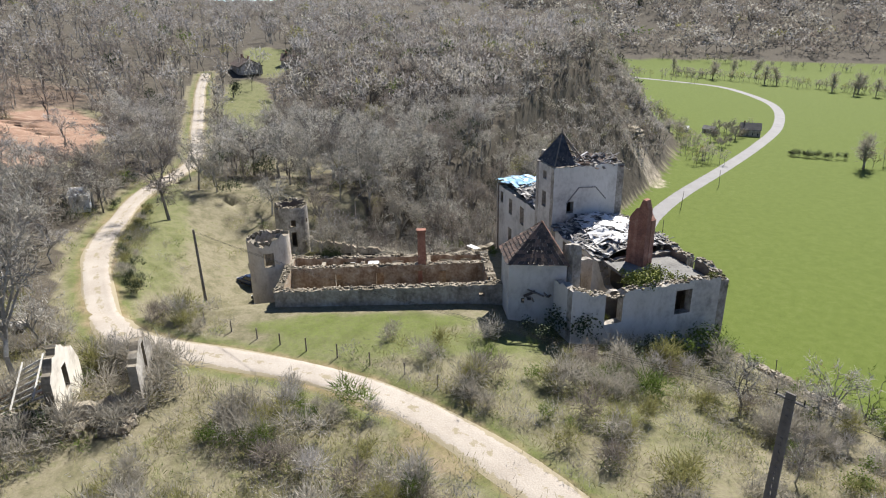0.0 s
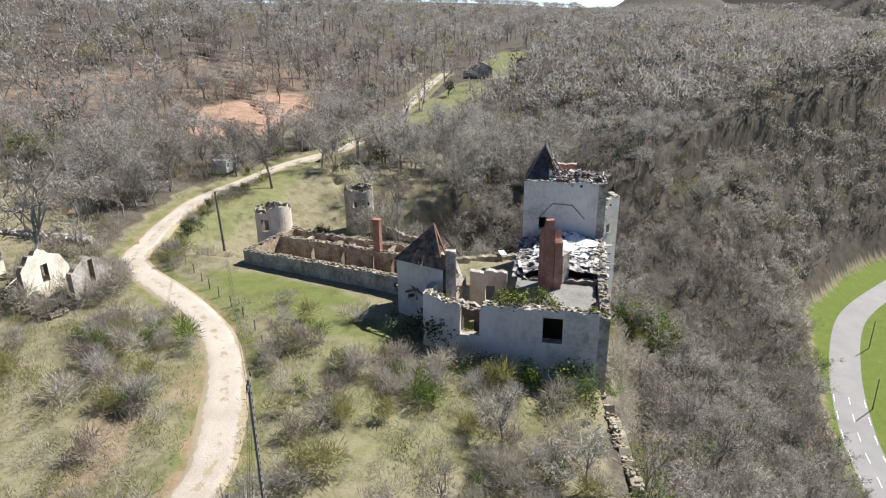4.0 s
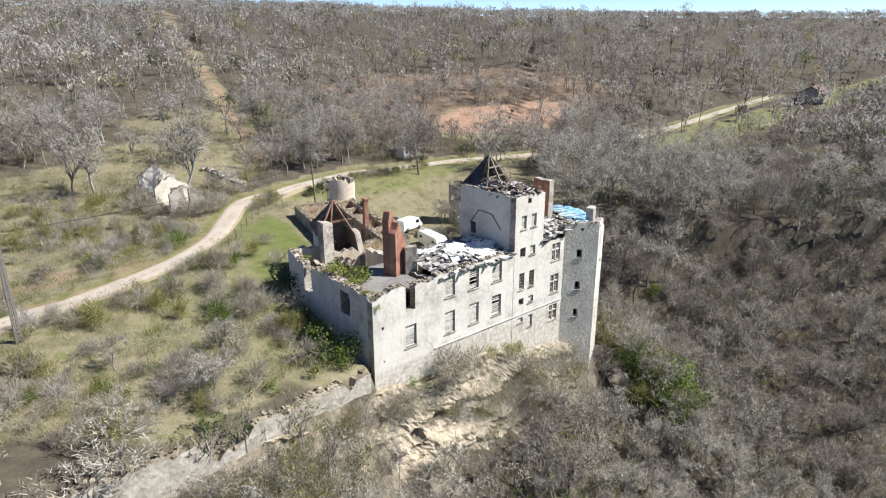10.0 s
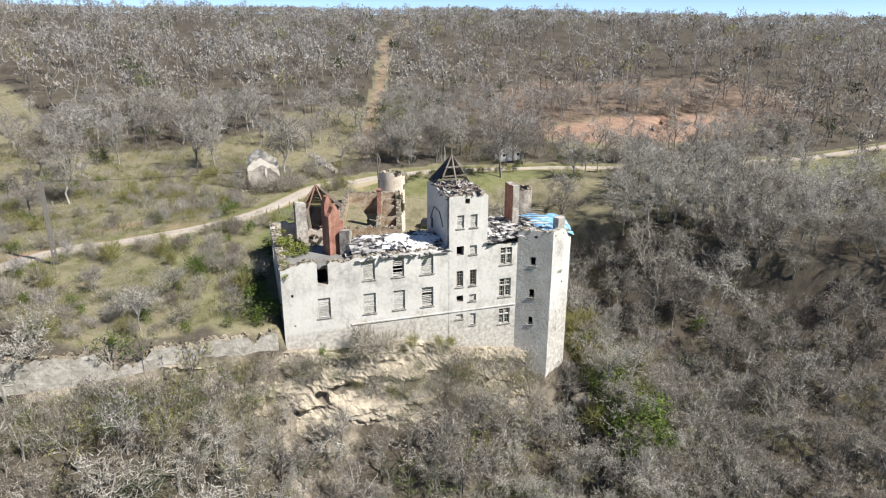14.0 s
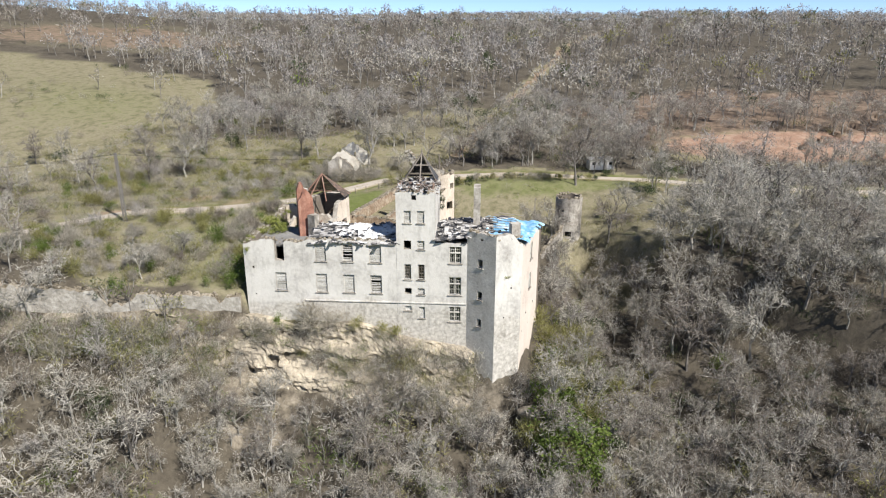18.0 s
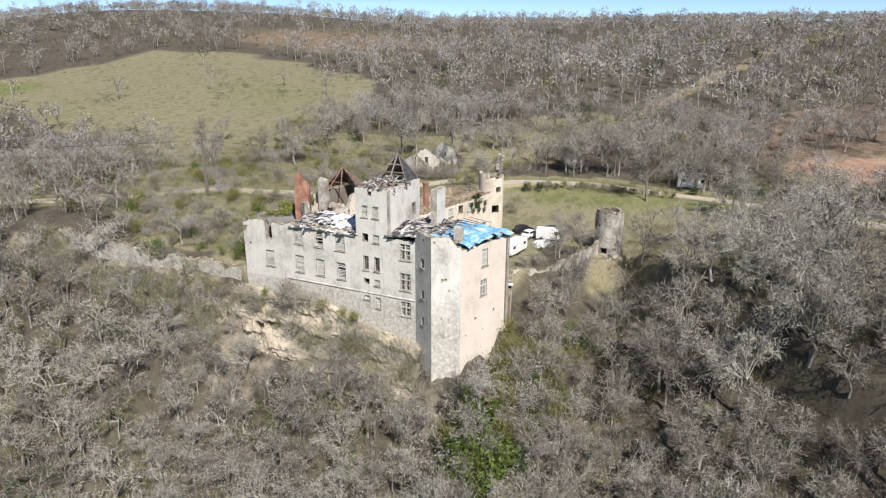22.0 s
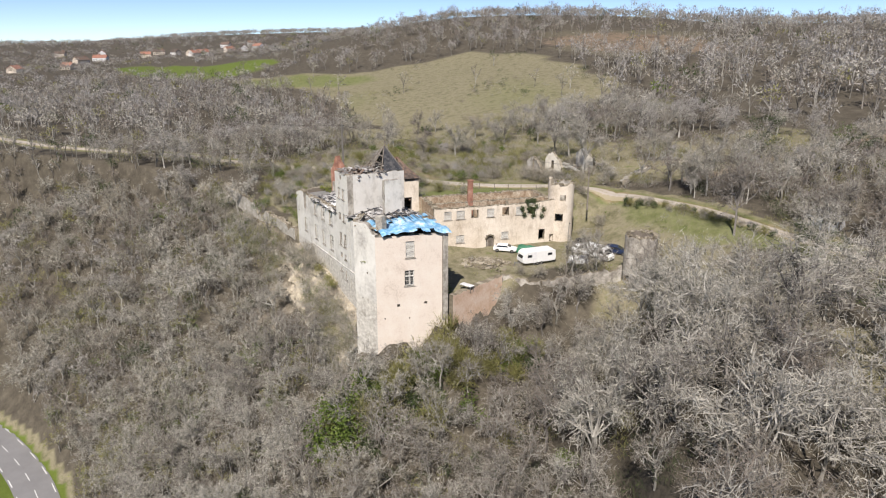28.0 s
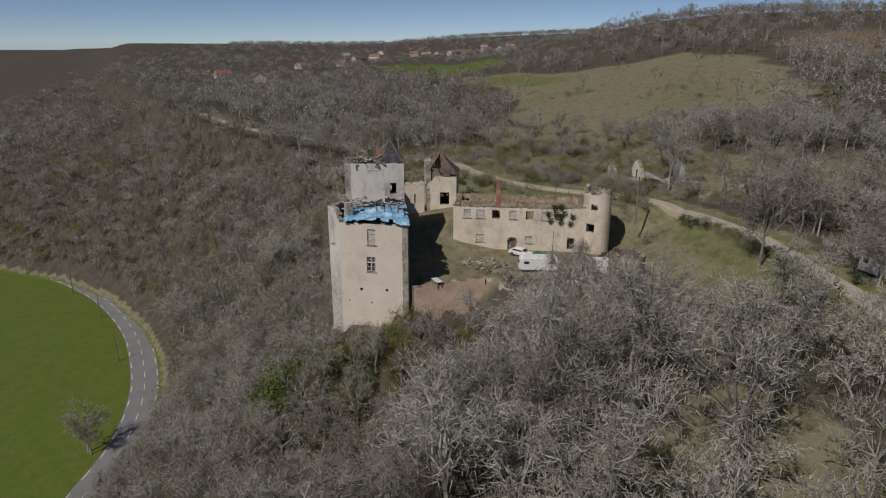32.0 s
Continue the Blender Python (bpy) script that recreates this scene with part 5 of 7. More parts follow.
# ---------------------------------------------------------------- rocks below the house
def rock(name, at, size, seed, label, dents=(), level=4, par=None):
    """A weathered outcrop: a lump broken into ledges along its beds; dents are hollows (x, z, radius, depth)."""
    bm = bmesh.new()
    bmesh.ops.create_icosphere(bm, subdivisions=level, radius=1.0)
    off = Vector((seed * 7.3, seed * 3.1, seed * 1.7))
    for v in bm.verts:
        d = v.co.normalized()
        p = Vector((d.x * size[0], d.y * size[1], d.z * size[2]))
        bed = 0.5 + 0.5 * math.sin((p.z + 0.35 * noise.noise(p * 0.4 + off)) * 4.2)
        k = 1 + 0.34 * noise.noise(p * 0.33 + off) + 0.2 * noise.noise(p * 0.95 + off) + 0.08 * noise.noise(p * 2.6 + off)
        k *= 0.9 + 0.16 * bed
        p = Vector((p.x * k, p.y * k, p.z * (0.9 + 0.1 * k)))
        w = p + Vector(at)
        for cx, cz, cr, dp in dents:
            r = math.hypot((w.x - cx), (w.z - cz) * 1.15)
            if r < cr * 1.3 and p.y < 0:
                w.y += dp * (1 if r < cr * 0.85 else max(0, (cr * 1.3 - r) / (cr * 0.45)))
        v.co = w
    me = bpy.data.meshes.new(name)
    bm.to_mesh(me)
    bm.free()
    me.materials.append(ROCK)
    return tagged(new(name, me), label, "rock", "outcrops")


def cliff(name, line, top, deep, seed, label, dents=()):
    """A rock face hung along a line: bedded, fissured and uneven, buried in the slope where that stands farther out."""
    pts = curve(line, 0.32)
    t = np.gradient(pts, axis=0)
    t /= np.linalg.norm(t, axis=1)[:, None]
    nr = np.stack([t[:, 1], -t[:, 0]], -1)
    rows = int(deep / 0.28)
    v = []
    for i, (p, n) in enumerate(zip(pts, nr)):
        s = i * 0.32
        zt = top(s)
        for j in range(rows + 1):
            z = zt - deep * j / rows
            q = Vector((s * 0.22, z * 0.5, seed * 5.0))
            o = 0.1 + 0.36 * deep * (j / rows) ** 1.15 + 0.9 * noise.noise(q) + 0.7 * noise.noise(q * 2.3) + 0.34 * noise.noise(Vector((s * 1.5, z * 2.6, seed))) + 0.16 * noise.noise(Vector((s * 4.0, z * 5.0, seed)))
            o += 0.45 * max(0.0, math.sin(z * 1.25 + 1.2 * noise.noise(Vector((s * 0.12, 0, seed))))) ** 3
            if j == 0:
                o = -1.2
            x, y = p[0] + n[0] * o, p[1] + n[1] * o
            for cx, cz, cr, dp in dents:
                r = math.hypot(x - cx, (z - cz) * 1.1)
                if r < cr * 1.3:
                    y += dp * min(1.0, (cr * 1.3 - r) / (cr * 0.4))
            v.append((x, y, z))
    k = rows + 1
    c = (np.arange(len(pts) - 1)[:, None] * k + np.arange(rows)[None]).ravel()
    me = mesh_of(name, np.array(v), np.stack([c, c + 1, c + k + 1, c + k], -1), ROCK)
    return tagged(new(name, me), label, "rock", "outcrops")


cliff("cliff_face", [(-2.5, 0.0), (3, -0.3), (8, -0.5), (14, -0.4), (19, -0.3), (24, -0.3), (29.5, -0.6)], lambda s: 0.2 - 0.06 * s + 0.5 * math.sin(s * 0.5) - 2.2 * smooth(s, 19, 30), 9.5, 1, "cream limestone cliff with two small cave mouths under the castle", [(3.4, -5.3, 0.6, 2.4), (5.4, -4.9, 0.6, 2.0)])
cliff("cliff_face", [(-36, -5.2), (-28, -3.6), (-20, -2.6), (-12, -1.8), (-3, -0.6)], lambda s: 0.9 + 0.8 * math.sin(s * 0.35), 8.0, 2, "crumbling pale limestone face below the terrace wall")
rock("rock_outcrop", (36.8, -4.2, -10.6), (1.5, 1.1, 1.1), 9, "pale boulder among bushes under the tower", (), 3)
rock("rock_outcrop", (55, -12.5, -20.5), (1.6, 1.2, 1.4), 10, "pale boulder on the wooded slope", (), 3)
rock("rock_outcrop", (205, -122, float(height(205, -122)) - 0.5), (7, 3.5, 4), 14, "grey limestone crag above the valley road")

# ---------------------------------------------------------------- ruined cottage by the track
cot = thing("cottage_ruin", "roofless cottage ruin with pale gables and a few bare rafters", "ruin", at=(1.5, 58, 7))


def gable(s, w, eave, peak, k):
    return eave + (peak - eave) * max(0.0, 1 - abs(s - 0.42 * w) / (0.58 * w)) ** 0.6 + 0.3 * rag(s * 1.3, k)


for yy, x0, x1, hole, k, mt in ((51.9, -1.2, 4.0, (2.2, 2.9, 9.0, 11.4), 1, [MASON, ORANGE, STONE]), (57.3, -1.6, 4.2, (2.3, 3.2, 8.7, 10.6), 2, [LIME, ORANGE, STONE]), (66.0, -1.4, 4.6, (2.8, 3.2, 9.6, 10.6), 3, [LIME, LIME, STONE])):
    w = x1 - x0
    part("gable", wall((x0, yy), (x1, yy - 0.4), 6, lambda s, w=w, k=k: gable(s, w, 9.4 + (0.5 if k == 3 else 0), (12.0, 12.4, 12.7)[k - 1], k), 0.6, [hole], 1, 0.3), mt, cot)
part("wall", wall((-1.3, 69.5), (-1.3, 52.3), 6, lambda s: 8.3 + 0.4 * rag(s, 4), 0.6), [MASON, OCHRE, STONE], cot)
part("wall", wall((4.2, 57.6), (4.4, 65.6), 6, lambda s: 8.0 + 0.5 * rag(s, 5), 0.6), [MASON, BRICK, STONE], cot)
part("wall", wall((-1.0, 69.6), (3.6, 69.8), 6, lambda s: 9.2 + 0.6 * rag(s, 6), 0.6), [MASON, OCHRE, STONE], cot)
for k in range(7):
    b = Shape()
    x = -0.6 + k * 0.75
    b.beam((x, 57.8, 9.4 + 0.2 * k), (x + 0.5, 62.5, 7.6 + 0.1 * k), 0.1, 0.14)
    part("rafter", b, [BOARD], cot, "pale bare rafter")
for z in range(2):
    b = Shape()
    b.beam((-0.6, 59 + 1.5 * z, 9.0 - 0.5 * z), (4.2, 59.2 + 1.5 * z, 10.2 - 0.5 * z), 0.1)
    part("rafter", b, [BOARD], cot, "pale bare rafter")
tagged(part("rubble", stones_on((0, 52.6), (0, 69), lambda s: 7.2, 4.0, 140, 0.5), [STONE], cot, "tumbled stones on the floor"), kind="stuff")

rw = thing("rubble_wall", "low tumbled dry-stone wall in rough grass beyond the track", "wall", at=(14.8, 69, 8))
part("wall", wall((16.4, 63.8), (13.2, 74.4), 6.5, lambda s: 8.1 + 0.16 * s + 0.35 * rag(s, 3), 0.7), [PLAINST, PLAINST, STONE], rw)
tagged(part("capping_stone", stones_on((16.4, 63.8), (13.2, 74.4), lambda s: 7.9 + 0.16 * s, 1.6, 90, 0.35), [PLAINST], rw), kind="stuff")

# ---------------------------------------------------------------- poles, wires and fence
def ladder_pole(at, tall, turn):
    p = thing("electricity_pole", "grey concrete electricity pole pierced by a row of square holes", "pole", at=at)
    o = Matrix.Translation(at) @ Matrix.Rotation(radians(turn), 4, "Z")
    for sx in (-1, 1):
        g = Shape()
        a, b = o @ Vector((sx * 0.21, 0, -0.4)), o @ Vector((sx * 0.1, 0, tall))
        g.beam(a, b, 0.11, 0.24)
        part("leg", g, [CONC], p)
    n = int(tall / 0.42)
    for i in range(n):
        z = 0.3 + i * (tall - 0.3) / n
        w = 0.42 - 0.22 * z / tall
        g = Shape()
        g.box(o @ pose(0, 0, z), (w - 0.1, 0.2, 0.16))
        part("rung", g, [CONC], p)
    g = Shape()
    g.box(o @ pose(0, 0, tall - 0.35), (1.5, 0.09, 0.09))
    part("crossarm", g, [SLAB], p, "dark steel crossarm")
    for sx in (-0.65, 0.0, 0.65):
        g = Shape()
        g.tube(o @ Vector((sx, 0, tall - 0.3)), o @ Vector((sx, 0, tall - 0.05)), 0.05, 0.03, 6)
        part("insulator", g, [GLASSY], p)
    return p


ladder_pole((-26.3, 19.5, float(height(-26.3, 19.5))), 17.7 - float(height(-26.3, 19.5)), 20)


def wood_pole(at, tall, label, lean=(0, 0), r=0.13, group=""):
    p = thing("electricity_pole", label, "pole", group, at)
    g = Shape()
    top = Vector(at) + Vector((lean[0], lean[1], tall))
    g.tube(Vector(at) - Vector((0, 0, 0.5)), top, r, r * 0.7, 8)
    part("shaft", g, [WOOD], p)
    g = Shape()
    g.tube(top - Vector((0, 0, 0.25)), top - Vector((-0.25, 0, 0.15)), 0.04, 0.04, 5)
    part("insulator", g, [GLASSY], p)
    return p


wood_pole((21.8, 48.7, 5.6), 7.7, "weathered dark electricity pole standing by a heap of brush", (-0.3, 0.1), 0.17)
wood_pole((38.8, 29.3, float(height(38.8, 29.3))), 8.6, "thin grey pole standing beside the yard wall", (0, 0), 0.08)
VP = [(-98, -113), (-78, -90), (-57, -74), (-29, -59.5), (43, -55), (73, -58.5), (100, -68), (127, -86), (154, -113), (176, -148)]
for i, (px, py) in enumerate(VP):
    wood_pole((px, py, -41), 7.2, "slim wooden telephone pole leaning beside the valley road", (0.5 * math.sin(i * 2.1), 0.4 * math.cos(i * 1.3)), 0.12, "roadside poles")


def wire(a, b, sag, label):
    a, b = Vector(a), Vector(b)
    cu = bpy.data.curves.new("cable", "CURVE")
    cu.dimensions, cu.bevel_depth, cu.bevel_resolution = "3D", 0.009, 0
    s = cu.splines.new("POLY")
    s.points.add(24)
    for i in range(25):
        u = i / 24
        s.points[i].co = (*(a.lerp(b, u) - Vector((0, 0, sag * 4 * u * (1 - u)))), 1)
    cu.materials.append(RUBBER)
    tagged(new("cable", cu), label, "cable", "overhead cables")


for o in (-0.6, 0.0, 0.6):
    wire((-26.3 + o * 0.94, 19.5 + o * 0.34, 17.5), (21.5 + o * 0.3, 48.8, 13.1), 0.9, "thin dark overhead cable between two poles")
    wire((-26.3 + o * 0.94, 19.5 + o * 0.34, 17.5), (-75 + o, -5, 16.5), 0.9, "thin dark overhead cable leaving the concrete pole")

FENCE = [(10.0, 45.8), (7.9, 43.6), (6.2, 41.7), (4.4, 39.6), (2.5, 37.2), (0.4, 34.8), (-1.9, 32.4), (-4.6, 30.4), (-7.4, 28.6), (12.2, 48.2)]
for i, (px, py) in enumerate(FENCE):
    g = Shape()
    z = float(height(px, py))
    g.tube((px, py, z - 0.2), (px + 0.06 * math.sin(i * 3), py, z + 1.15 + 0.1 * math.sin(i * 5)), 0.07, 0.055, 6)
    ob = new("fence_post", g.mesh("fence_post", [WOOD]))
    tagged(ob, "grey split-wood fence post in the grass by the track", "post", "fence posts")

# ---------------------------------------------------------------- vehicles in the yard
def loft(sections, m=0):
    """A closed body through cross-sections, each a ring of the same number of points."""
    sh = Shape()
    n = len(sections[0])
    for a, b in zip(sections[:-1], sections[1:]):
        for i in range(n):
            j = (i + 1) % n
            sh.face([a[i], a[j], b[j], b[i]], m)
    sh.face(sections[0][::-1], m)
    sh.face(sections[-1], m)
    return sh


def hoop(x, w, z0, z1, r=0.15, o=None):
    pts = []
    for cx, cz, g0 in ((w / 2 - r, z1 - r, 0), (-(w / 2 - r), z1 - r, 90)):
        for g in (0, 30, 60, 90):
            a = radians(g0 + g)
            pts.append((x, cx + r * math.cos(a), cz + r * math.sin(a)))
    pts += [(x, -w / 2, z0 + 0.1), (x, -w / 2 + 0.1, z0), (x, w / 2 - 0.1, z0), (x, w / 2, z0 + 0.1)]
    return [tuple(o @ Vector(p)) for p in pts] if o else pts


def wheels(par, o, xs, w, r=0.32):
    for x in xs:
        for s in (-1, 1):
            g = Shape()
            g.tube(o @ Vector((x, s * (w / 2 - 0.2), r)), o @ Vector((x, s * (w / 2 + 0.01), r)), r, r, 14)
            t = part("wheel", g, [RUBBER], par)
            g = Shape()
            g.tube(o @ Vector((x, s * (w / 2 - 0.1), r)), o @ Vector((x, s * (w / 2 + 0.02), r)), r * 0.58, r * 0.5, 10)
            part("rim", g, [CONC], t)


def car(name, at, turn, material, label, L=4.1, W=1.7, H=1.45, kind="car"):
    z = float(height(at[0], at[1]))
    c = thing(name, label, "car" if kind == "car" else "van", "parked vehicles", (*at, z))
    o = pose(at[0], at[1], z, 0, 0, turn)
    k = L / 4.1
    if kind == "van":
        prof = [(-2.05, 0.35, H * 0.95), (-2.0, 0.3, H), (0.9, 0.3, H), (1.25, 0.3, H * 0.93), (1.75, 0.3, H * 0.56), (2.0, 0.32, H * 0.46), (2.05, 0.4, H * 0.36)]
    else:
        prof = [(-2.05, 0.35, 0.72), (-2.0, 0.3, 0.88), (-1.2, 0.27, 0.92), (0.9, 0.27, 0.92), (1.8, 0.3, 0.78), (2.02, 0.33, 0.66), (2.05, 0.4, 0.55)]
    part("body", loft([hoop(x * k, W * (0.94 if abs(x) > 1.9 else 1), z0, z1, 0.13, o) for x, z0, z1 in prof]), [material], c, flat=False)
    if kind == "car":
        cab = part("cabin", loft([hoop(x * k, w, 0.8, z1, 0.12, o) for x, w, z1 in ((-1.75, W * 0.9, 0.9), (-1.35, W * 0.84, H - 0.06), (-0.4, W * 0.8, H), (0.35, W * 0.82, H - 0.05), (1.1, W * 0.9, 0.9))]), [material], c, flat=False)
        glass = [((-1.62, 1.06), (-1.42, H - 0.14), "rear"), ((0.42, H - 0.12), (1.0, 0.98), "front")]
        for (x0, z0), (x1, z1), nm in glass:
            g = Shape()
            dx = 0.03 if nm == "front" else -0.03
            g.face([o @ Vector(((x0 + dx) * k, -W * 0.37, z0 + 0.02)), o @ Vector(((x1 + dx) * k, -W * 0.4, z1 + 0.02)), o @ Vector(((x1 + dx) * k, W * 0.4, z1 + 0.02)), o @ Vector(((x0 + dx) * k, W * 0.37, z0 + 0.02))])
            part("windscreen", g, [GLASSY], cab, "dark glass")
        for s in (-1, 1):
            g = Shape()
            y0, y1 = s * (W * 0.45 + 0.01), s * (W * 0.41 + 0.012)
            g.face([o @ Vector((-1.4 * k, y0, 0.98)), o @ Vector((0.75 * k, y0, 0.98)), o @ Vector((0.3 * k, y1, H - 0.15)), o @ Vector((-1.2 * k, y1, H - 0.15))])
            part("side_window", g, [GLASSY], cab, "dark glass")
    else:
        g = Shape()
        g.face([o @ Vector((1.29 * k, -W * 0.4, H * 0.9)), o @ Vector((1.76 * k, -W * 0.43, H * 0.59)), o @ Vector((1.76 * k, W * 0.43, H * 0.59)), o @ Vector((1.29 * k, W * 0.4, H * 0.9))])
        part("windscreen", g, [GLASSY], c, "dark glass")
        for s in (-1, 1):
            g = Shape()
            y = s * (W / 2 + 0.008)
            g.face([o @ Vector((0.55 * k, y, H * 0.56)), o @ Vector((1.45 * k, y, H * 0.56)), o @ Vector((1.15 * k, y, H * 0.82)), o @ Vector((0.55 * k, y, H * 0.82))])
            part("side_window", g, [GLASSY], c, "dark glass")
    wheels(c, o, (-1.3 * k, 1.3 * k), W)
    for s in (-1, 1):
        g = Shape()
        g.box(o @ pose(2.04 * k, s * W * 0.34, 0.62 if kind == "car" else H * 0.36), (0.06, 0.32, 0.16))
        part("headlight", g, [PALE], c)
    return c


car("delivery_van", (34.9, 39.6), 12, WHITE, "white panel van parked on the grass of the yard", 5.0, 1.95, 2.2, "van")
car("hatchback", (31.1, 39.6), 75, WHITE, "small white car parked behind the van", 3.8, 1.6, 1.5)
car("hatchback", (29.0, 42.0), 62, BLACKC, "black car parked at the edge of the yard", 4.2, 1.7, 1.55)
car("estate_car", (34.4, 43.9), 36, NAVY, "dark blue estate car parked on the grass", 4.6, 1.75, 1.5)
car("saloon_car", (24.1, 28.4), 46, WHITE, "old white saloon car parked before the arched door", 4.0, 1.65, 1.35)


def caravan(at, turn):
    z = float(height(at[0], at[1]))
    c = thing("caravan", "long white touring caravan standing on the yard grass", "caravan", "parked vehicles", (*at, z))
    o = pose(at[0], at[1], z, 0, 0, turn)
    L, W = 6.0, 2.1
    part("body", loft([hoop(x, W, z0, z1, 0.16, o) for x, z0, z1 in ((-3.0, 0.75, 1.5), (-2.9, 0.5, 2.2), (-2.5, 0.42, 2.42), (2.2, 0.42, 2.45), (2.75, 0.5, 2.2), (3.0, 0.7, 1.2))]), [WHITE], c, flat=False)
    for s in (-1, 1):
        for x in (-1.9, 1.8):
            g = Shape()
            g.box(o @ pose(x, s * (W / 2 + 0.004), 1.65), (0.8, 0.03, 0.42))
            part("window", g, [GLASSY], c, "dark window")
    g = Shape()
    g.box(o @ pose(2.93, 0, 1.55, 0, -12, 0), (0.04, 1.4, 0.5))
    part("window", g, [GLASSY], c, "dark window")
    g = Shape()
    g.box(o @ pose(0.9, W / 2 + 0.012, 1.35), (0.65, 0.03, 1.75))
    part("door", g, [PALE], c)
    for s in (-1, 1):
        g = Shape()
        g.beam(o @ Vector((2.6, s * 0.5, 0.5)), o @ Vector((4.1, 0, 0.5)), 0.08, 0.1)
        part("drawbar", g, [SLAB], c, "dark steel drawbar")
    g = Shape()
    g.tube(o @ Vector((3.95, 0, 0)), o @ Vector((3.95, 0, 0.75)), 0.06, 0.05, 8)
    part("jockey_wheel", g, [SLAB], c)
    wheels(c, o, (-0.35, 0.4), W, 0.3)
    g = Shape()
    g.box(o @ pose(0, 0, 2.5), (0.6, 0.6, 0.1), 0, 0.8)
    part("roof_hatch", g, [PALE], c)


caravan((31.6, 29.2), -98)


def drape(at, turn, size, material, name, label, k):
    """A sheet draped over something low."""
    z = float(height(at[0], at[1]))
    o = pose(at[0], at[1], z, 0, 0, turn)
    sh, n = Shape(), 14

    def p(i, j):
        u, v = i / n * 2 - 1, j / n * 2 - 1
        e = max(abs(u), abs(v)) ** 3
        h = size[2] * (1 - e ** 2 * 0.98) * (0.85 + 0.15 * math.sin(3 * u + k) * math.cos(4 * v + k)) + 0.08 * math.sin(9 * u + k) * math.sin(8 * v)
        return o @ Vector((u * size[0] / 2, v * size[1] / 2, max(0.02, h)))

    for i in range(n):
        for j in range(n):
            sh.face([p(i, j), p(i + 1, j), p(i + 1, j + 1), p(i, j + 1)])
    tagged(new(name, sh.mesh(name, [material], False)), label, "cover", "parked vehicles")


drape((26.1, 31.4), 45, (3.6, 1.9, 1.3), GREENTARP, "tarpaulin_cover", "green tarpaulin draped over a parked car", 1.0)
drape((34.7, 35.4), 45, (3.4, 1.8, 1.3), WHITE, "trailer_cover", "white covered trailer beside the van", 2.0)

slabs = Shape()
random.seed(9)
for _ in range(170):
    u, v = random.gauss(0, 1), random.gauss(0, 1)
    px, py = 28.0 + 1.3 * u + 0.5 * v, 22.0 + 1.5 * v - 0.2 * u
    k = random.uniform(0.25, 0.6)
    slabs.box(pose(px, py, 0.9 + 0.35 * math.exp(-(u * u + v * v) / 2) + 0.05, random.gauss(0, 12), random.gauss(0, 12), random.uniform(0, 360)), (k * 1.4, k, k * 0.4), 0, 0.85, 0.2)
tagged(new("rubble_heap", slabs.mesh("rubble_heap", [STONE])), "flat heap of grey stone slabs on the yard grass", "rubble", kind="stuff")
tb = thing("garden_table", "pale weathered table by the yard wall", "table", at=(36.2, 13.0, 0.9))
g = Shape()
g.box(pose(36.2, 13.0, 1.65, 0, 0, 20), (2.0, 0.9, 0.08))
part("tabletop", g, [PALE], tb)
for sx, sy in ((-0.85, -0.35), (0.85, -0.35), (-0.85, 0.35), (0.85, 0.35)):
    g = Shape()
    q = pose(36.2, 13.0, 0.9, 0, 0, 20) @ Vector((sx, sy, 0))
    g.box(pose(q.x, q.y, 1.22), (0.09, 0.09, 0.78))
    part("leg", g, [WOOD], tb)

# ---------------------------------------------------------------- buildings farther off
def house(at, turn, L, W, eave, ridge, wallm, roofm, label, cat="house", chim=1):
    z = float(height(at[0], at[1])) - 0.3
    h = thing("house", label, cat, at=(*at, z))
    o = pose(at[0], at[1], z, 0, 0, turn)
    g = Shape()
    g.box(o @ pose(0, 0, eave / 2), (L, W, eave))
    for s in (-1, 1):
        g.face([o @ Vector((s * L / 2, -W / 2, eave)), o @ Vector((s * L / 2, W / 2, eave)), o @ Vector((s * L / 2, 0, ridge))])
    part("wall", g, [wallm], h)
    for s in (-1, 1):
        g = Shape()
        d = Vector((0, s * W / 2, eave - ridge))
        mid = Vector((0, s * (W / 4 + 0.15), (eave + ridge) / 2))
        tilt = math.degrees(math.atan2(eave - ridge, W / 2)) * s
        g.box(o @ Matrix.Translation(mid) @ Matrix.Rotation(radians(tilt), 4, "X"), (L + 0.7, d.length + 0.5, 0.2))
        part("roof", g, [roofm], h)
    n = max(2, int(L / 2.6))
    for s in (-1, 1):
        for i in range(n):
            x = -L / 2 + L * (i + 0.5) / n
            g = Shape()
            if i == n // 2:
                g.box(o @ pose(x, s * W / 2, 1.05), (1.0, 0.12, 2.1))
                part("door", g, [WOOD], h)
            else:
                g.box(o @ pose(x, s * W / 2, 1.6), (0.9, 0.1, 1.2))
                w = part("window", g, [GLASSY], h)
                for q in (-0.62, 0.62):
                    g = Shape()
                    g.box(o @ pose(x + q, s * (W / 2 + 0.06), 1.6), (0.3, 0.06, 1.25))
                    part("shutter", g, [BOARD], w)
    for i in range(chim):
        g = Shape()
        g.box(o @ pose(L * (0.32 - 0.64 * i), 0, ridge + 0.3), (0.7, 0.6, 1.8))
        part("chimney", g, [BRICK], h)
    return h


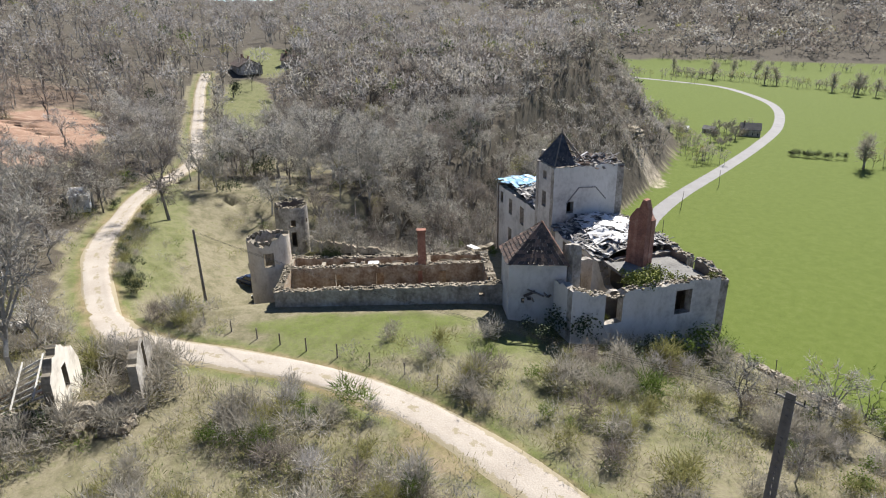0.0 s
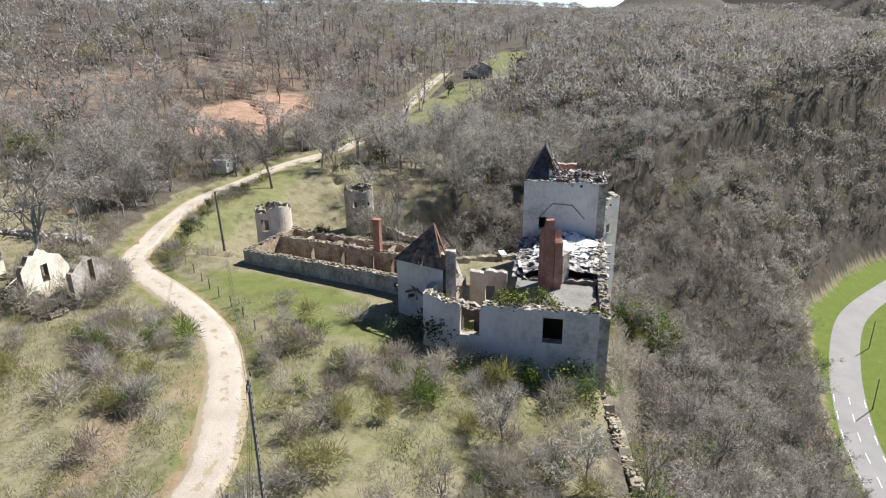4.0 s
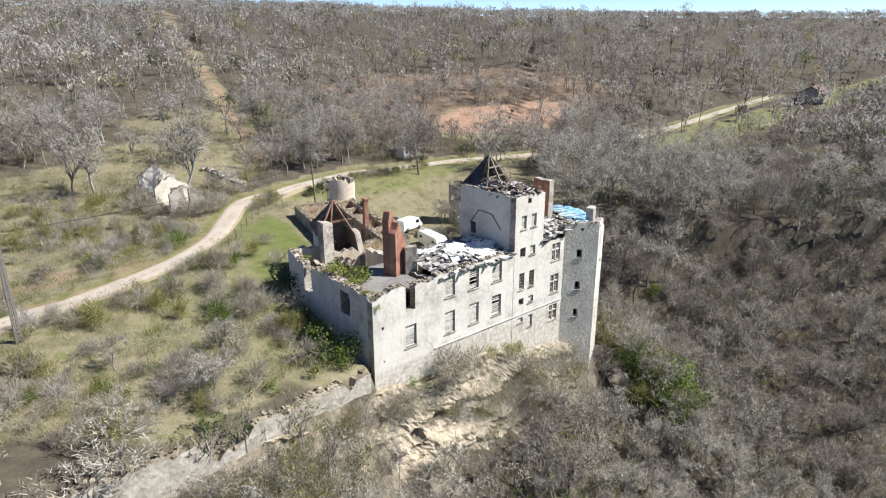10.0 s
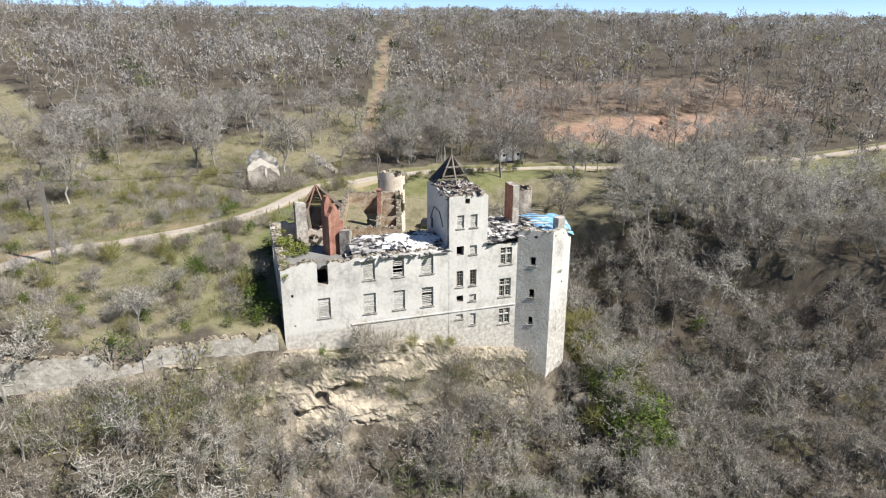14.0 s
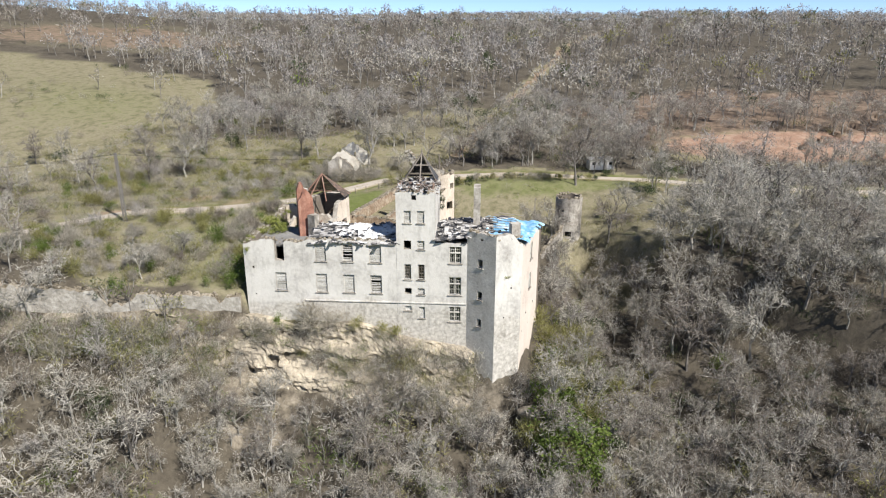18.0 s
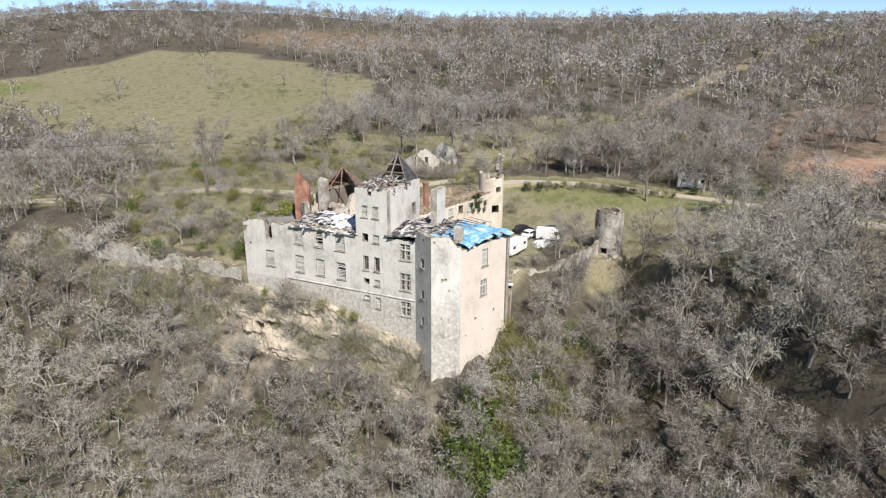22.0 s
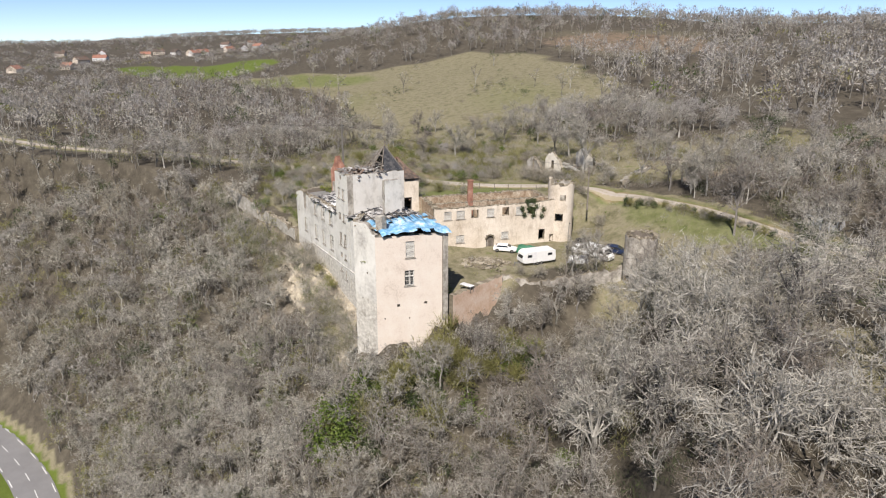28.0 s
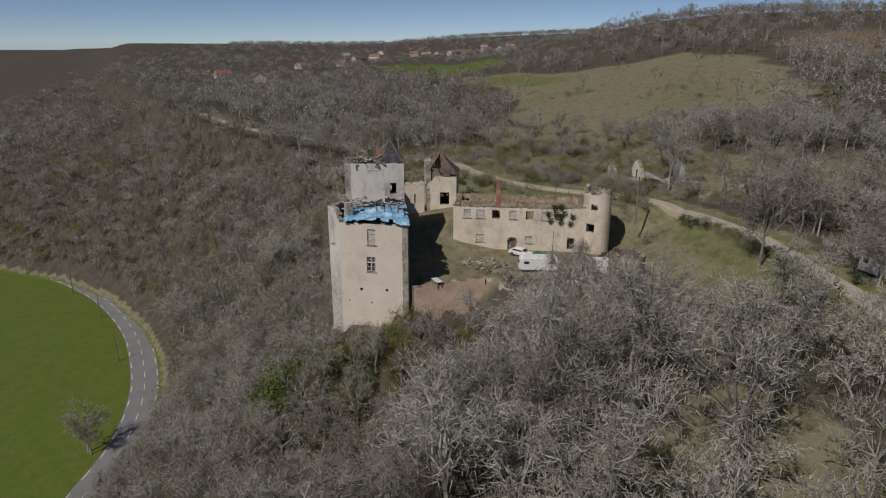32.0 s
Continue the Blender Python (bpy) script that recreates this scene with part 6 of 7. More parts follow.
house((206, 40), 12, 15, 8, 2.8, 5.0, MASON, TILE, "stone farmhouse with a dark brown roof in a clearing", chim=2)
house((214, 22), 75, 9, 6, 2.8, 4.8, MASON, TILE, "small stone house with a dark roof among trees")
house((262, -238), 50, 11, 8, 4.2, 7.4, MASON, SLATE, "grey farmhouse with a dark hipped roof by the valley road")
house((277, -222), 30, 7, 5, 2.6, 4.2, BOARD, SLAB, "low grey shed beside the valley farmhouse", "shed", 0)
house((285, -210), 60, 5, 4, 2.4, 3.6, BOARD, PALE, "low pale shed beside the valley farmhouse", "shed", 0)
random.seed(21)
for i in range(16):
    px, py = -720 - random.uniform(0, 230), 60 + random.uniform(-90, 190)
    house((px, py), random.uniform(0, 180), random.uniform(9, 16), random.uniform(7, 9), 4.0, 7.0, random.choice((RENDER, OCHRE, PALE)), random.choice((TILE, BRICK, BRICK)), "far village house with a red tiled roof", chim=1)
for px, py in ((-560, -60), (-430, -110), (-360, -70), (-600, -20)):
    house((px, py), random.uniform(0, 180), 12, 8, 3.6, 6.4, OCHRE, BRICK, "lone far house with a red tiled roof in the woods")

hut = thing("hut", "white single-storey hut half hidden by trees beside the track", "hut", at=(55.6, 66.4, float(height(55.6, 66.4))))
ho = pose(55.6, 66.6, float(height(55.6, 66.4)), 0, 0, 8)
g = Shape()
g.box(ho @ pose(0, 0, 1.15), (5.2, 2.5, 2.3))
part("wall", g, [PALE], hut)
g = Shape()
g.box(ho @ pose(0, 0, 2.37, 2, 0, 0), (5.6, 2.9, 0.14))
part("roof", g, [PALE], hut)
for x in (-1.7, 2.0):
    g = Shape()
    g.box(ho @ pose(x, -1.26, 1.4), (0.7, 0.06, 0.6))
    part("window", g, [GLASSY], hut)
g = Shape()
g.box(ho @ pose(0.9, -1.26, 1.0), (0.75, 0.06, 1.9))
part("door", g, [BOARD], hut)

# ---------------------------------------------------------------- woods
def bare_tree(seed, tall=9.0, limbs=7, twigs=5, fine=6, wide=0.05, lean=0.25, spread=0.62):
    """Bare tree in two triangle sets: (trunk verts, faces), (crown verts, faces)."""
    r = np.random.default_rng(seed)
    tv, tf, cv, cf = [], [], [], []

    def prism(vl, fl, a, b, ra, rb, n=4):
        d = b - a
        u = np.cross(d, (0.3, 0.9, 0.2))
        u /= np.linalg.norm(u) + 1e-9
        w = np.cross(d, u)
        w /= np.linalg.norm(w) + 1e-9
        base = len(vl)
        for c, rr in ((a, ra), (b, rb)):
            for i in range(n):
                g = 2 * math.pi * i / n
                vl.append(c + rr * (u * math.cos(g) + w * math.sin(g)))
        for i in range(n):
            j = (i + 1) % n
            fl.append((base + i, base + j, base + n + j))
            fl.append((base + i, base + n + j, base + n + i))

    def sliver(a, b, w):
        d = b - a
        u = np.cross(d, r.normal(size=3))
        u /= np.linalg.norm(u) + 1e-9
        k = len(cv)
        cv.extend([a + u * w, a - u * w, b])
        cf.append((k, k + 1, k + 2))

    p = np.zeros(3)
    d = np.array([r.normal() * 0.06, r.normal() * 0.06, 1.0])
    nseg = 5
    rad = tall * 0.021
    for i in range(nseg):
        q = p + d * tall * 0.6 / nseg
        prism(tv, tf, p, q, rad * (1 - 0.13 * i), rad * (1 - 0.13 * (i + 1)), 5)
        if i >= 1:
            for _ in range(max(1, round(limbs / (nseg - 1)))):
                g, el = r.uniform(0, 6.28), r.uniform(0.2, 1.15)
                ld = np.array([math.cos(g) * math.cos(el), math.sin(g) * math.cos(el), math.sin(el)])
                ln_ = tall * r.uniform(0.28, 0.46) * (1.1 - 0.1 * i) * spread / 0.62
                a = p + (q - p) * r.uniform(0, 1)
                mid = a + ld * ln_ * 0.5 + np.array([0, 0, 0.04 * tall])
                end = mid + (ld + r.normal(size=3) * 0.4 + (0, 0, 0.1)) * ln_ * 0.5
                prism(tv, tf, a, mid, rad * 0.42, rad * 0.24, 3)
                prism(tv, tf, mid, end, rad * 0.24, rad * 0.07, 3)
                for _ in range(twigs):
                    s = r.uniform(0.25, 1.0)
                    b0 = a + (mid - a) * s * 2 if s < 0.5 else mid + (end - mid) * (s * 2 - 1)
                    td = ld * 0.8 + r.normal(size=3) * 0.8 + (0, 0, 0.15)
                    td /= np.linalg.norm(td)
                    tl = tall * r.uniform(0.1, 0.2)
                    b1 = b0 + td * tl
                    sliver(b0, b1, wide * 1.1)
                    for _ in range(fine):
                        f0 = b0 + (b1 - b0) * r.uniform(0.15, 1)
                        fd = td * 0.8 + r.normal(size=3) * 0.8
                        fd /= np.linalg.norm(fd)
                        sliver(f0, f0 + fd * tl * r.uniform(0.35, 0.75), wide * 0.62)
        p = q
        d = d + np.array([r.normal() * 0.12, r.normal() * 0.12, 0])
    return (np.array(tv), np.array(tf)), (np.array(cv), np.array(cf))


def tuft(seed, tall, n, wide, spread=0.33, leafy=False, mid=0.6, long=0.2):
    """A shrub or a far tree: a rounded crown of slivers that point outward and up, or of small leaves."""
    r = np.random.default_rng(seed)
    v, f = [], []
    lobes = [(r.normal(size=3) * (0.5 * spread, 0.5 * spread, 0.1) * tall + (0, 0, mid * tall), r.uniform(0.6, 1.0)) for _ in range(5)]
    for i in range(n):
        c, lr = lobes[i % 5]
        q = r.normal(size=3)
        q /= np.linalg.norm(q)
        q = q * (spread * lr * tall * 0.75, spread * lr * tall * 0.75, (1 - mid) * 0.8 * tall * lr) * r.uniform(0.25, 1.0)
        a = c + q
        a[2] = max(a[2], 0.02 * tall)
        d = q / (np.linalg.norm(q) + 1e-9) * 0.8 + (0, 0, 0.5) + r.normal(size=3) * 0.45
        d /= np.linalg.norm(d)
        b = a + d * tall * long * r.uniform(0.5, 1.3)
        u = np.cross(d, r.normal(size=3))
        u /= np.linalg.norm(u) + 1e-9
        k = len(v)
        if leafy:
            w = np.cross(u, r.normal(size=3))
            w /= np.linalg.norm(w) + 1e-9
            sz = wide * r.uniform(0.6, 1.4)
            v.extend([a - u * sz, a + w * sz * 0.7, a + u * sz, a - w * sz * 0.7])
            f.extend([(k, k + 1, k + 2), (k, k + 2, k + 3)])
        else:
            v.extend([a + u * wide, a - u * wide, b])
            f.append((k, k + 1, k + 2))
    return np.array(v), np.array(f)


def crown(seed, tall, n, wide, round_=0.4, long=0.1, lobes=8):
    """A thicket of bare stems: several clumps, each a fan of fine shoots rising from its foot, the outer ones leaning out."""
    r = np.random.default_rng(seed)
    foot = np.array([(round_ * tall * 0.75 * math.sqrt((k + 0.4) / lobes) * math.cos(2.4 * k), round_ * tall * 0.75 * math.sqrt((k + 0.4) / lobes) * math.sin(2.4 * k), 0) for k in range(lobes)])
    high = tall * r.uniform(0.55, 1.0, lobes)
    k = r.integers(0, lobes, n)
    q = np.column_stack([r.normal(size=n) * 0.42, r.normal(size=n) * 0.42, np.ones(n)])
    q /= np.linalg.norm(q, axis=1)[:, None]
    s = r.uniform(0.05, 0.85, n) ** 0.7
    a = foot[k] + q * (high[k] * s)[:, None]
    d = q * 0.8 + r.normal(size=(n, 3)) * (0.16 + 0.4 * s)[:, None]
    d /= np.linalg.norm(d, axis=1)[:, None]
    b = a + d * (tall * (long + 0.12) * r.uniform(0.5, 1.3, n))[:, None]
    u = np.cross(d, r.normal(size=(n, 3)))
    u /= np.linalg.norm(u, axis=1)[:, None] + 1e-9
    w = (wide * r.uniform(0.6, 1.4, n))[:, None]
    v = np.stack([a + u * w, a - u * w, b], 1).reshape(-1, 3)
    v[:, 2] = np.maximum(v[:, 2], 0.0)
    return v, np.arange(3 * n).reshape(-1, 3)


def oak(seed, tall=8.0, limbs=7, boughs=6, sprays=4, haze=420, fat=1.0, hw=0.02, sides=3, wide=0.37, low=0.16):
    """A bare oak with a short trunk, crooked forking limbs and a cloud of twigs round the ends of its boughs.
    Two triangle sets: (wood verts, faces), (twig verts, faces)."""
    r = np.random.default_rng(seed)
    wv, wf, cv, cf = [], [], [], []

    def tube(pts, rads, n):
        for (a, b), (ra, rb) in zip(zip(pts[:-1], pts[1:]), zip(rads[:-1], rads[1:])):
            d = b - a
            u = np.cross(d, (0.31, 0.87, 0.2))
            u /= np.linalg.norm(u) + 1e-9
            w = np.cross(d, u)
            w /= np.linalg.norm(w) + 1e-9
            k = len(wv)
            for c, rr in ((a, ra), (b, rb)):
                wv.extend(c + rr * (u * math.cos(2 * math.pi * i / n) + w * math.sin(2 * math.pi * i / n)) for i in range(n))
            for i in range(n):
                j = (i + 1) % n
                wf.extend([(k + i, k + j, k + n + j), (k + i, k + n + j, k + n + i)])

    def ribbon(a, m, b, w):
        u = np.cross(b - a, r.normal(size=3))
        u *= w / (np.linalg.norm(u) + 1e-9)
        k = len(wv)
        wv.extend([a + u, a - u, m + 0.75 * u, m - 0.75 * u, b])
        wf.extend([(k, k + 1, k + 3), (k, k + 3, k + 2), (k + 2, k + 3, k + 4)])

    def sliver(a, b, w, vl, fl):
        u = np.cross(b - a, r.normal(size=3))
        u *= w / (np.linalg.norm(u) + 1e-9)
        k = len(vl)
        vl.extend([a + u, a - u, b])
        fl.append((k, k + 1, k + 2))

    rad = 0.0165 * tall * fat
    top = np.array([r.normal() * 0.04, r.normal() * 0.04, 0.46]) * tall
    knee = np.array([r.normal() * 0.02, r.normal() * 0.02, 0.22]) * tall
    tube([np.zeros(3), knee, top], [rad * 1.25, rad, rad * 0.7], max(sides, 4))
    heart = np.array([0, 0, 0.56 * tall])
    size = np.array([wide, wide, 0.42]) * tall * (1 + 0.12 * r.normal(size=3))
    tips = []
    for k in range(limbs):
        g, e = 2.4 * k + r.uniform(-0.4, 0.4), -0.15 + 1.5 * ((k * 0.618 + r.uniform(0, 0.2)) % 1.0)
        way = np.array([math.cos(g) * math.cos(e), math.sin(g) * math.cos(e), math.sin(e)])
        end = heart + way * size * r.uniform(0.66, 0.92)
        s = r.uniform(low + 0.1, 1.0)
        a = knee + (top - knee) * s if s > 0.3 else knee * (0.7 + s)
        m1 = a + (end - a) * 0.36 + (r.normal(size=3) * 0.04 + (0, 0, 0.05)) * tall
        m2 = a + (end - a) * 0.7 + (r.normal(size=3) * 0.045 + (0, 0, 0.03)) * tall
        tube([a, m1, m2, end], [rad * 0.55, rad * 0.42, rad * 0.28, rad * 0.1], sides)
        for _ in range(boughs):
            s = r.uniform(0.3, 1.0) * 3
            p0, p1, q = ((a, m1, s), (m1, m2, s - 1), (m2, end, s - 2))[min(2, int(s))]
            b0 = p0 + (p1 - p0) * q
            out = (b0 - heart) / size
            d = out / (np.linalg.norm(out) + 1e-9) * 0.7 + r.normal(size=3) * 0.6 + (0, 0, 0.2)
            d /= np.linalg.norm(d)
            ln_ = tall * r.uniform(0.13, 0.24)
            bm = b0 + d * ln_ * 0.5 + r.normal(size=3) * 0.02 * tall
            b1 = bm + (d + r.normal(size=3) * 0.45) * ln_ * 0.5
            ribbon(b0, bm, b1, rad * 0.3)
            tips.append((bm, b1, d))
            for _ in range(sprays):
                f0 = bm + (b1 - bm) * r.uniform(-0.6, 1)
                fd = d * 0.7 + r.normal(size=3) * 0.7
                sliver(f0, f0 + fd / np.linalg.norm(fd) * tall * r.uniform(0.06, 0.12), rad * 0.2, wv, wf)
    for i in range(haze):
        bm, b1, d = tips[i % len(tips)]
        f0 = bm + (b1 - bm) * r.uniform(-0.3, 1.1) + r.normal(size=3) * 0.03 * tall
        fd = d * 0.6 + r.normal(size=3) * 0.7
        sliver(f0, f0 + fd / np.linalg.norm(fd) * tall * r.uniform(0.05, 0.1), hw * r.uniform(0.7, 1.3), cv, cf)
    return (np.array(wv), np.array(wf)), (np.array(cv), np.array(cf))


def far_tree(seed, tall, limbs, haze, hw, wide=0.4, fork_at=0.4, heart=0.52):
    """A tree for the distance: a thin stem, a fan of limbs and an uneven crown of twig bundles."""
    r = np.random.default_rng(seed)
    v, f = [], []

    def sliver(a, b, w, tip=0.4):
        u = np.cross(b - a, r.normal(size=3))
        u *= w / (np.linalg.norm(u) + 1e-9)
        k = len(v)
        v.extend([a + u, a - u, b + tip * u, b - tip * u])
        f.extend([(k, k + 1, k + 3), (k, k + 3, k + 2)])

    fork = np.array([r.normal() * 0.04, r.normal() * 0.04, fork_at]) * tall
    for g in (0.3, 2.4, 4.5):
        u = np.array([math.cos(g), math.sin(g), 0]) * 0.014 * tall
        w = np.array([math.cos(g + 2.1), math.sin(g + 2.1), 0]) * 0.014 * tall
        k = len(v)
        v.extend([u, w, fork + 0.6 * u, fork + 0.6 * w])
        f.extend([(k, k + 1, k + 3), (k, k + 3, k + 2)])
    ends = []
    for k in range(limbs):
        g, e = 2.4 * k + r.uniform(-0.4, 0.4), 0.1 + 1.35 * ((k * 0.618 + r.uniform(0, 0.2)) % 1.0)
        way = np.array([math.cos(g) * math.cos(e) * wide, math.sin(g) * math.cos(e) * wide, 0.44 * math.sin(e)]) * tall
        a, b = fork * r.uniform(0.6, 1.0), np.array([0, 0, heart * tall]) + way * r.uniform(0.65, 0.95)
        sliver(a, b, 0.009 * tall)
        ends.append(a + (b - a) * 0.85)
    wood = len(f)
    n = haze
    c = np.array(ends)[np.arange(n) % limbs]
    q = r.normal(size=(n, 3))
    q /= np.linalg.norm(q, axis=1)[:, None]
    a = c + q * (tall * 0.145 * r.uniform(0.15, 1.0, n) ** 0.5)[:, None] * (1, 1, 0.85)
    d = q * 0.6 + r.normal(size=(n, 3)) * 0.45 + (0, 0, 0.3)
    d /= np.linalg.norm(d, axis=1)[:, None]
    u = np.cross(d, r.normal(size=(n, 3)))
    u *= (hw * r.uniform(0.6, 1.4, n) / (np.linalg.norm(u, axis=1) + 1e-9))[:, None]
    b = a + d * (tall * r.uniform(0.07, 0.15, n))[:, None]
    k = len(v)
    V = np.vstack([np.array(v), np.stack([a + u, a - u, b], 1).reshape(-1, 3)])
    F = np.vstack([np.array(f), np.arange(3 * n).reshape(-1, 3) + k])
    V[:, 2] = np.maximum(V[:, 2], 0)
    return V, F, np.arange(wood), (8, 7, 8)[seed % 3]


def scatter(name, templates, spots, mats, label, cat, group=""):
    """One joined mesh of many copies: spots are rows of x, y, z, scale, template, material index. A template may name its wood's faces and their material."""
    vs, fs, ms, off = [], [], [], 0
    for k, (v, f, *stem) in enumerate(templates):
        sel = spots[spots[:, 4].astype(int) == k]
        if not len(sel):
            continue
        g = rng.uniform(0, 6.28, len(sel))
        c, s = np.cos(g)[:, None], np.sin(g)[:, None]
        sc = sel[:, 3][:, None]
        wx = rng.uniform(0.85, 1.2, len(sel))[:, None]
        X = (v[None, :, 0] * c - v[None, :, 1] * s) * sc * wx + sel[:, 0][:, None]
        Y = (v[None, :, 0] * s + v[None, :, 1] * c) * sc * wx + sel[:, 1][:, None]
        Z = v[None, :, 2] * sc + sel[:, 2][:, None]
        vs.append(np.stack([X, Y, Z], -1).reshape(-1, 3))
        fs.append((f[None] + (np.arange(len(sel)) * len(v))[:, None, None]).reshape(-1, 3) + off)
        own = np.tile(sel[:, 5][:, None], (1, len(f)))
        if stem:
            own[:, stem[0]] = stem[1]
        ms.append(own.ravel())
        off += len(sel) * len(v)
    me = mesh_of(name, np.vstack(vs), np.vstack(fs), mats, np.concatenate(ms))
    return tagged(new(name, me), label, cat, group, "stuff")


def spaced(cell_, x0, x1, y0, y1, keep, seed):
    """Spots on a shaken grid, so that crowns touch but seldom coincide."""
    r = np.random.default_rng(seed)
    x, y = np.meshgrid(np.arange(x0, x1, cell_), np.arange(y0, y1, cell_ * 0.9))
    x = x + (np.arange(x.shape[0]) % 2)[:, None] * cell_ / 2
    x, y = (x + r.uniform(-0.38, 0.38, x.shape) * cell_).ravel(), (y + r.uniform(-0.38, 0.38, y.shape) * cell_).ravel()
    k = keep(x, y)
    return x[k], y[k]


def merge(trunk, crown):
    return np.vstack([trunk[0], crown[0]]), np.vstack([trunk[1], crown[1] + len(trunk[0])])


def spots_in(n, x0, x1, y0, y1, keep, seed):
    r = np.random.default_rng(seed)
    x, y = r.uniform(x0, x1, n), r.uniform(y0, y1, n)
    k = keep(x, y)
    return x[k], y[k]


def woods(x, y, clump=0.0):
    cave = ((x > -2) & (x < 18) & (y > -7.5) & (y < -0.5)) & (rng.uniform(0, 1, x.shape) < 0.9)
    terrace = (x > -45) & (x < -4) & (y > -8) & (y < 0) & (rng.uniform(0, 1, x.shape) < 0.85)
    front = cave | terrace | (x > 33.5) & (x < 41.5 - 0.1 * y) & (y > 8.5) & (y < 21)
    return ~front & (rng.uniform(0, 1, x.shape) > np.maximum(open_land(x, y), clump * (0.5 - 0.9 * wave(x, y, 4.5, 5))))


# the view only opens to the north, the slope below the house and the valley side
x, y = spaced(4.5, -75, 135, -48, 110, lambda x, y: woods(x, y) & (away(x, y, FOOT) > 3) & ((away(x, y, RIM) < -2.5) | (np.hypot(x - 14, y - 12) > 30)), 11)
order = np.argsort(np.hypot(x - 40, y - 5))
x, y = x[order], y[order]
SETS = [oak(100 + i, 8.0, 9 + i % 3, 8, 6, 1000, 1.05, 0.027, wide=0.34 + 0.015 * i) for i in range(8)]
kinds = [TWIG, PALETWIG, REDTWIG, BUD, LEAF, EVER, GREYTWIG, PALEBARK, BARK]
protos = {}
for i, (tr_, cr_) in enumerate(SETS):
    for j, km in enumerate(kinds[:3]):
        protos[i, j] = (mesh_of("trunk", tr_[0], tr_[1], BARK if (i + j) % 3 == 2 else PALEBARK), mesh_of("crown", cr_[0], cr_[1], km))


def patch(x, y, brush=False):
    """The tint of each tree or bush: tan, pale, brown, budding, leafy, ivy-dark or grey, mixed by where it stands. Pale
    and grey lighten the far woods in place of haze.
    """
    x, y = np.atleast_1d(x), np.atleast_1d(y)
    # brush leans brown and ivy-dark, partly to paint shade between crowns
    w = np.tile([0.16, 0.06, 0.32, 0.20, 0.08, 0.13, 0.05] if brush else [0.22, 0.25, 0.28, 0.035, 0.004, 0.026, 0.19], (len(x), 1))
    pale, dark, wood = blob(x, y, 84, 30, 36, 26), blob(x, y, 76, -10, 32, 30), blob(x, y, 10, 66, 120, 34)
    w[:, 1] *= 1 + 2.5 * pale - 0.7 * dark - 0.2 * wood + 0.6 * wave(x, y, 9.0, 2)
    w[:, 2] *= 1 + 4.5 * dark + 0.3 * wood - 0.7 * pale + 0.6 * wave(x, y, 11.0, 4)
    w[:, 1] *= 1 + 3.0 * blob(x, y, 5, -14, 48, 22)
    w[:, 6] *= 1 + 1.5 * blob(x, y, -30, 150, 130, 90)
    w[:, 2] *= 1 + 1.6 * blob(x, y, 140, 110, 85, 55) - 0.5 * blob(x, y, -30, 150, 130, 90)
    w[:, 5] *= 1 + 3.0 * dark
    w[:, 6] *= 1 - 0.5 * dark
    w = np.maximum(w, 0)
    c = np.cumsum(w / w.sum(1, keepdims=True), 1)
    return (rng.uniform(0, 1, len(x))[:, None] > c).sum(1)


LONE = [(54, 63.6, 0.9), (58.2, 63.8, 1.0), (78, 18, 1.35), (92, 18, 1.4), (9.8, -52.0, 1.4), (10.6, -51.2, 0.8), (48.9, 54.4, 1.4), (86, 30, 1.5), (-12, 8, 0.62), (-15.7, 4, 0.5), (-20.5, 11, 0.45), (60, 28.5, 1.05), (40, 68, 1.2), (59, 65, 1.1), (30, 67, 1.1), (-35, 45, 1.0), (-42, 38, 0.9), (52, 33, 1.0), (56, 40, 0.9), (51, 28.5, 0.95), (55, 24, 1.0), (33, 67.5, 1.25), (5.6, 62.0, 1.5), (66.4, 33, 1.1), (-51, 28, 0.8), (-38.7, 69.5, 0.9), (-70, 62, 0.9), (-72.8, 53.6, 0.8), (-66, 66, 0.8), (-48, 69, 0.8), (-26, 74.4, 1.0), (-33.6, 69, 1.1), (-11, 67.7, 1.25), (-7.6, 69.5, 1.3), (11.5, 77, 1.0), (29.3, 72, 1.1), (64, 51, 1.1), (13.3, 79.5, 0.9), (73.4, 37.6, 1.35), (-31, 52, 1.2), (62.5, 48.2, 0.9)]
NEAR = 300 - len(LONE)
for k in range(NEAR + len(LONE)):
    if k < len(LONE):
        px, py, sc = LONE[k]
    else:
        px, py = x[k - len(LONE)], y[k - len(LONE)]
        sc = rng.uniform(0.6, 1.05)
        if px > 55 and py > 8:
            sc *= 1.4
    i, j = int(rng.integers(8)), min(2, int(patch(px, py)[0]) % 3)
    if px > 62 and py > 5 and rng.uniform() < 0.5:
        j = 1
    tm, cm = protos[i, j]
    t = new("tree", tm)
    t.matrix_basis = Matrix.LocRotScale((px, py, float(height(px, py)) - 0.1), Euler((0, 0, rng.uniform(0, 6.28))), Vector((sc, sc, sc * rng.uniform(0.9, 1.1))))
    c = new("crown", cm)
    c.parent = t
    lab = ("leafless tree with grey-brown twigs on the slope", "leafless tree with pale lichened twigs", "leafless tree with dark brown twigs")[j]
    tagged(t, lab, "tree", "bare trees round the castle")
x, y = x[NEAR:], y[NEAR:]
MID = []
for i in range(8):
    wd_, tw_ = oak(200 + i, 8.0, 8, 5, 2, 500, 1.0, 0.048, 3, 0.33 + 0.015 * i)
    MID.append((*merge(wd_, tw_), np.arange(len(wd_[1])), (7, 7, 8)[i % 3]))
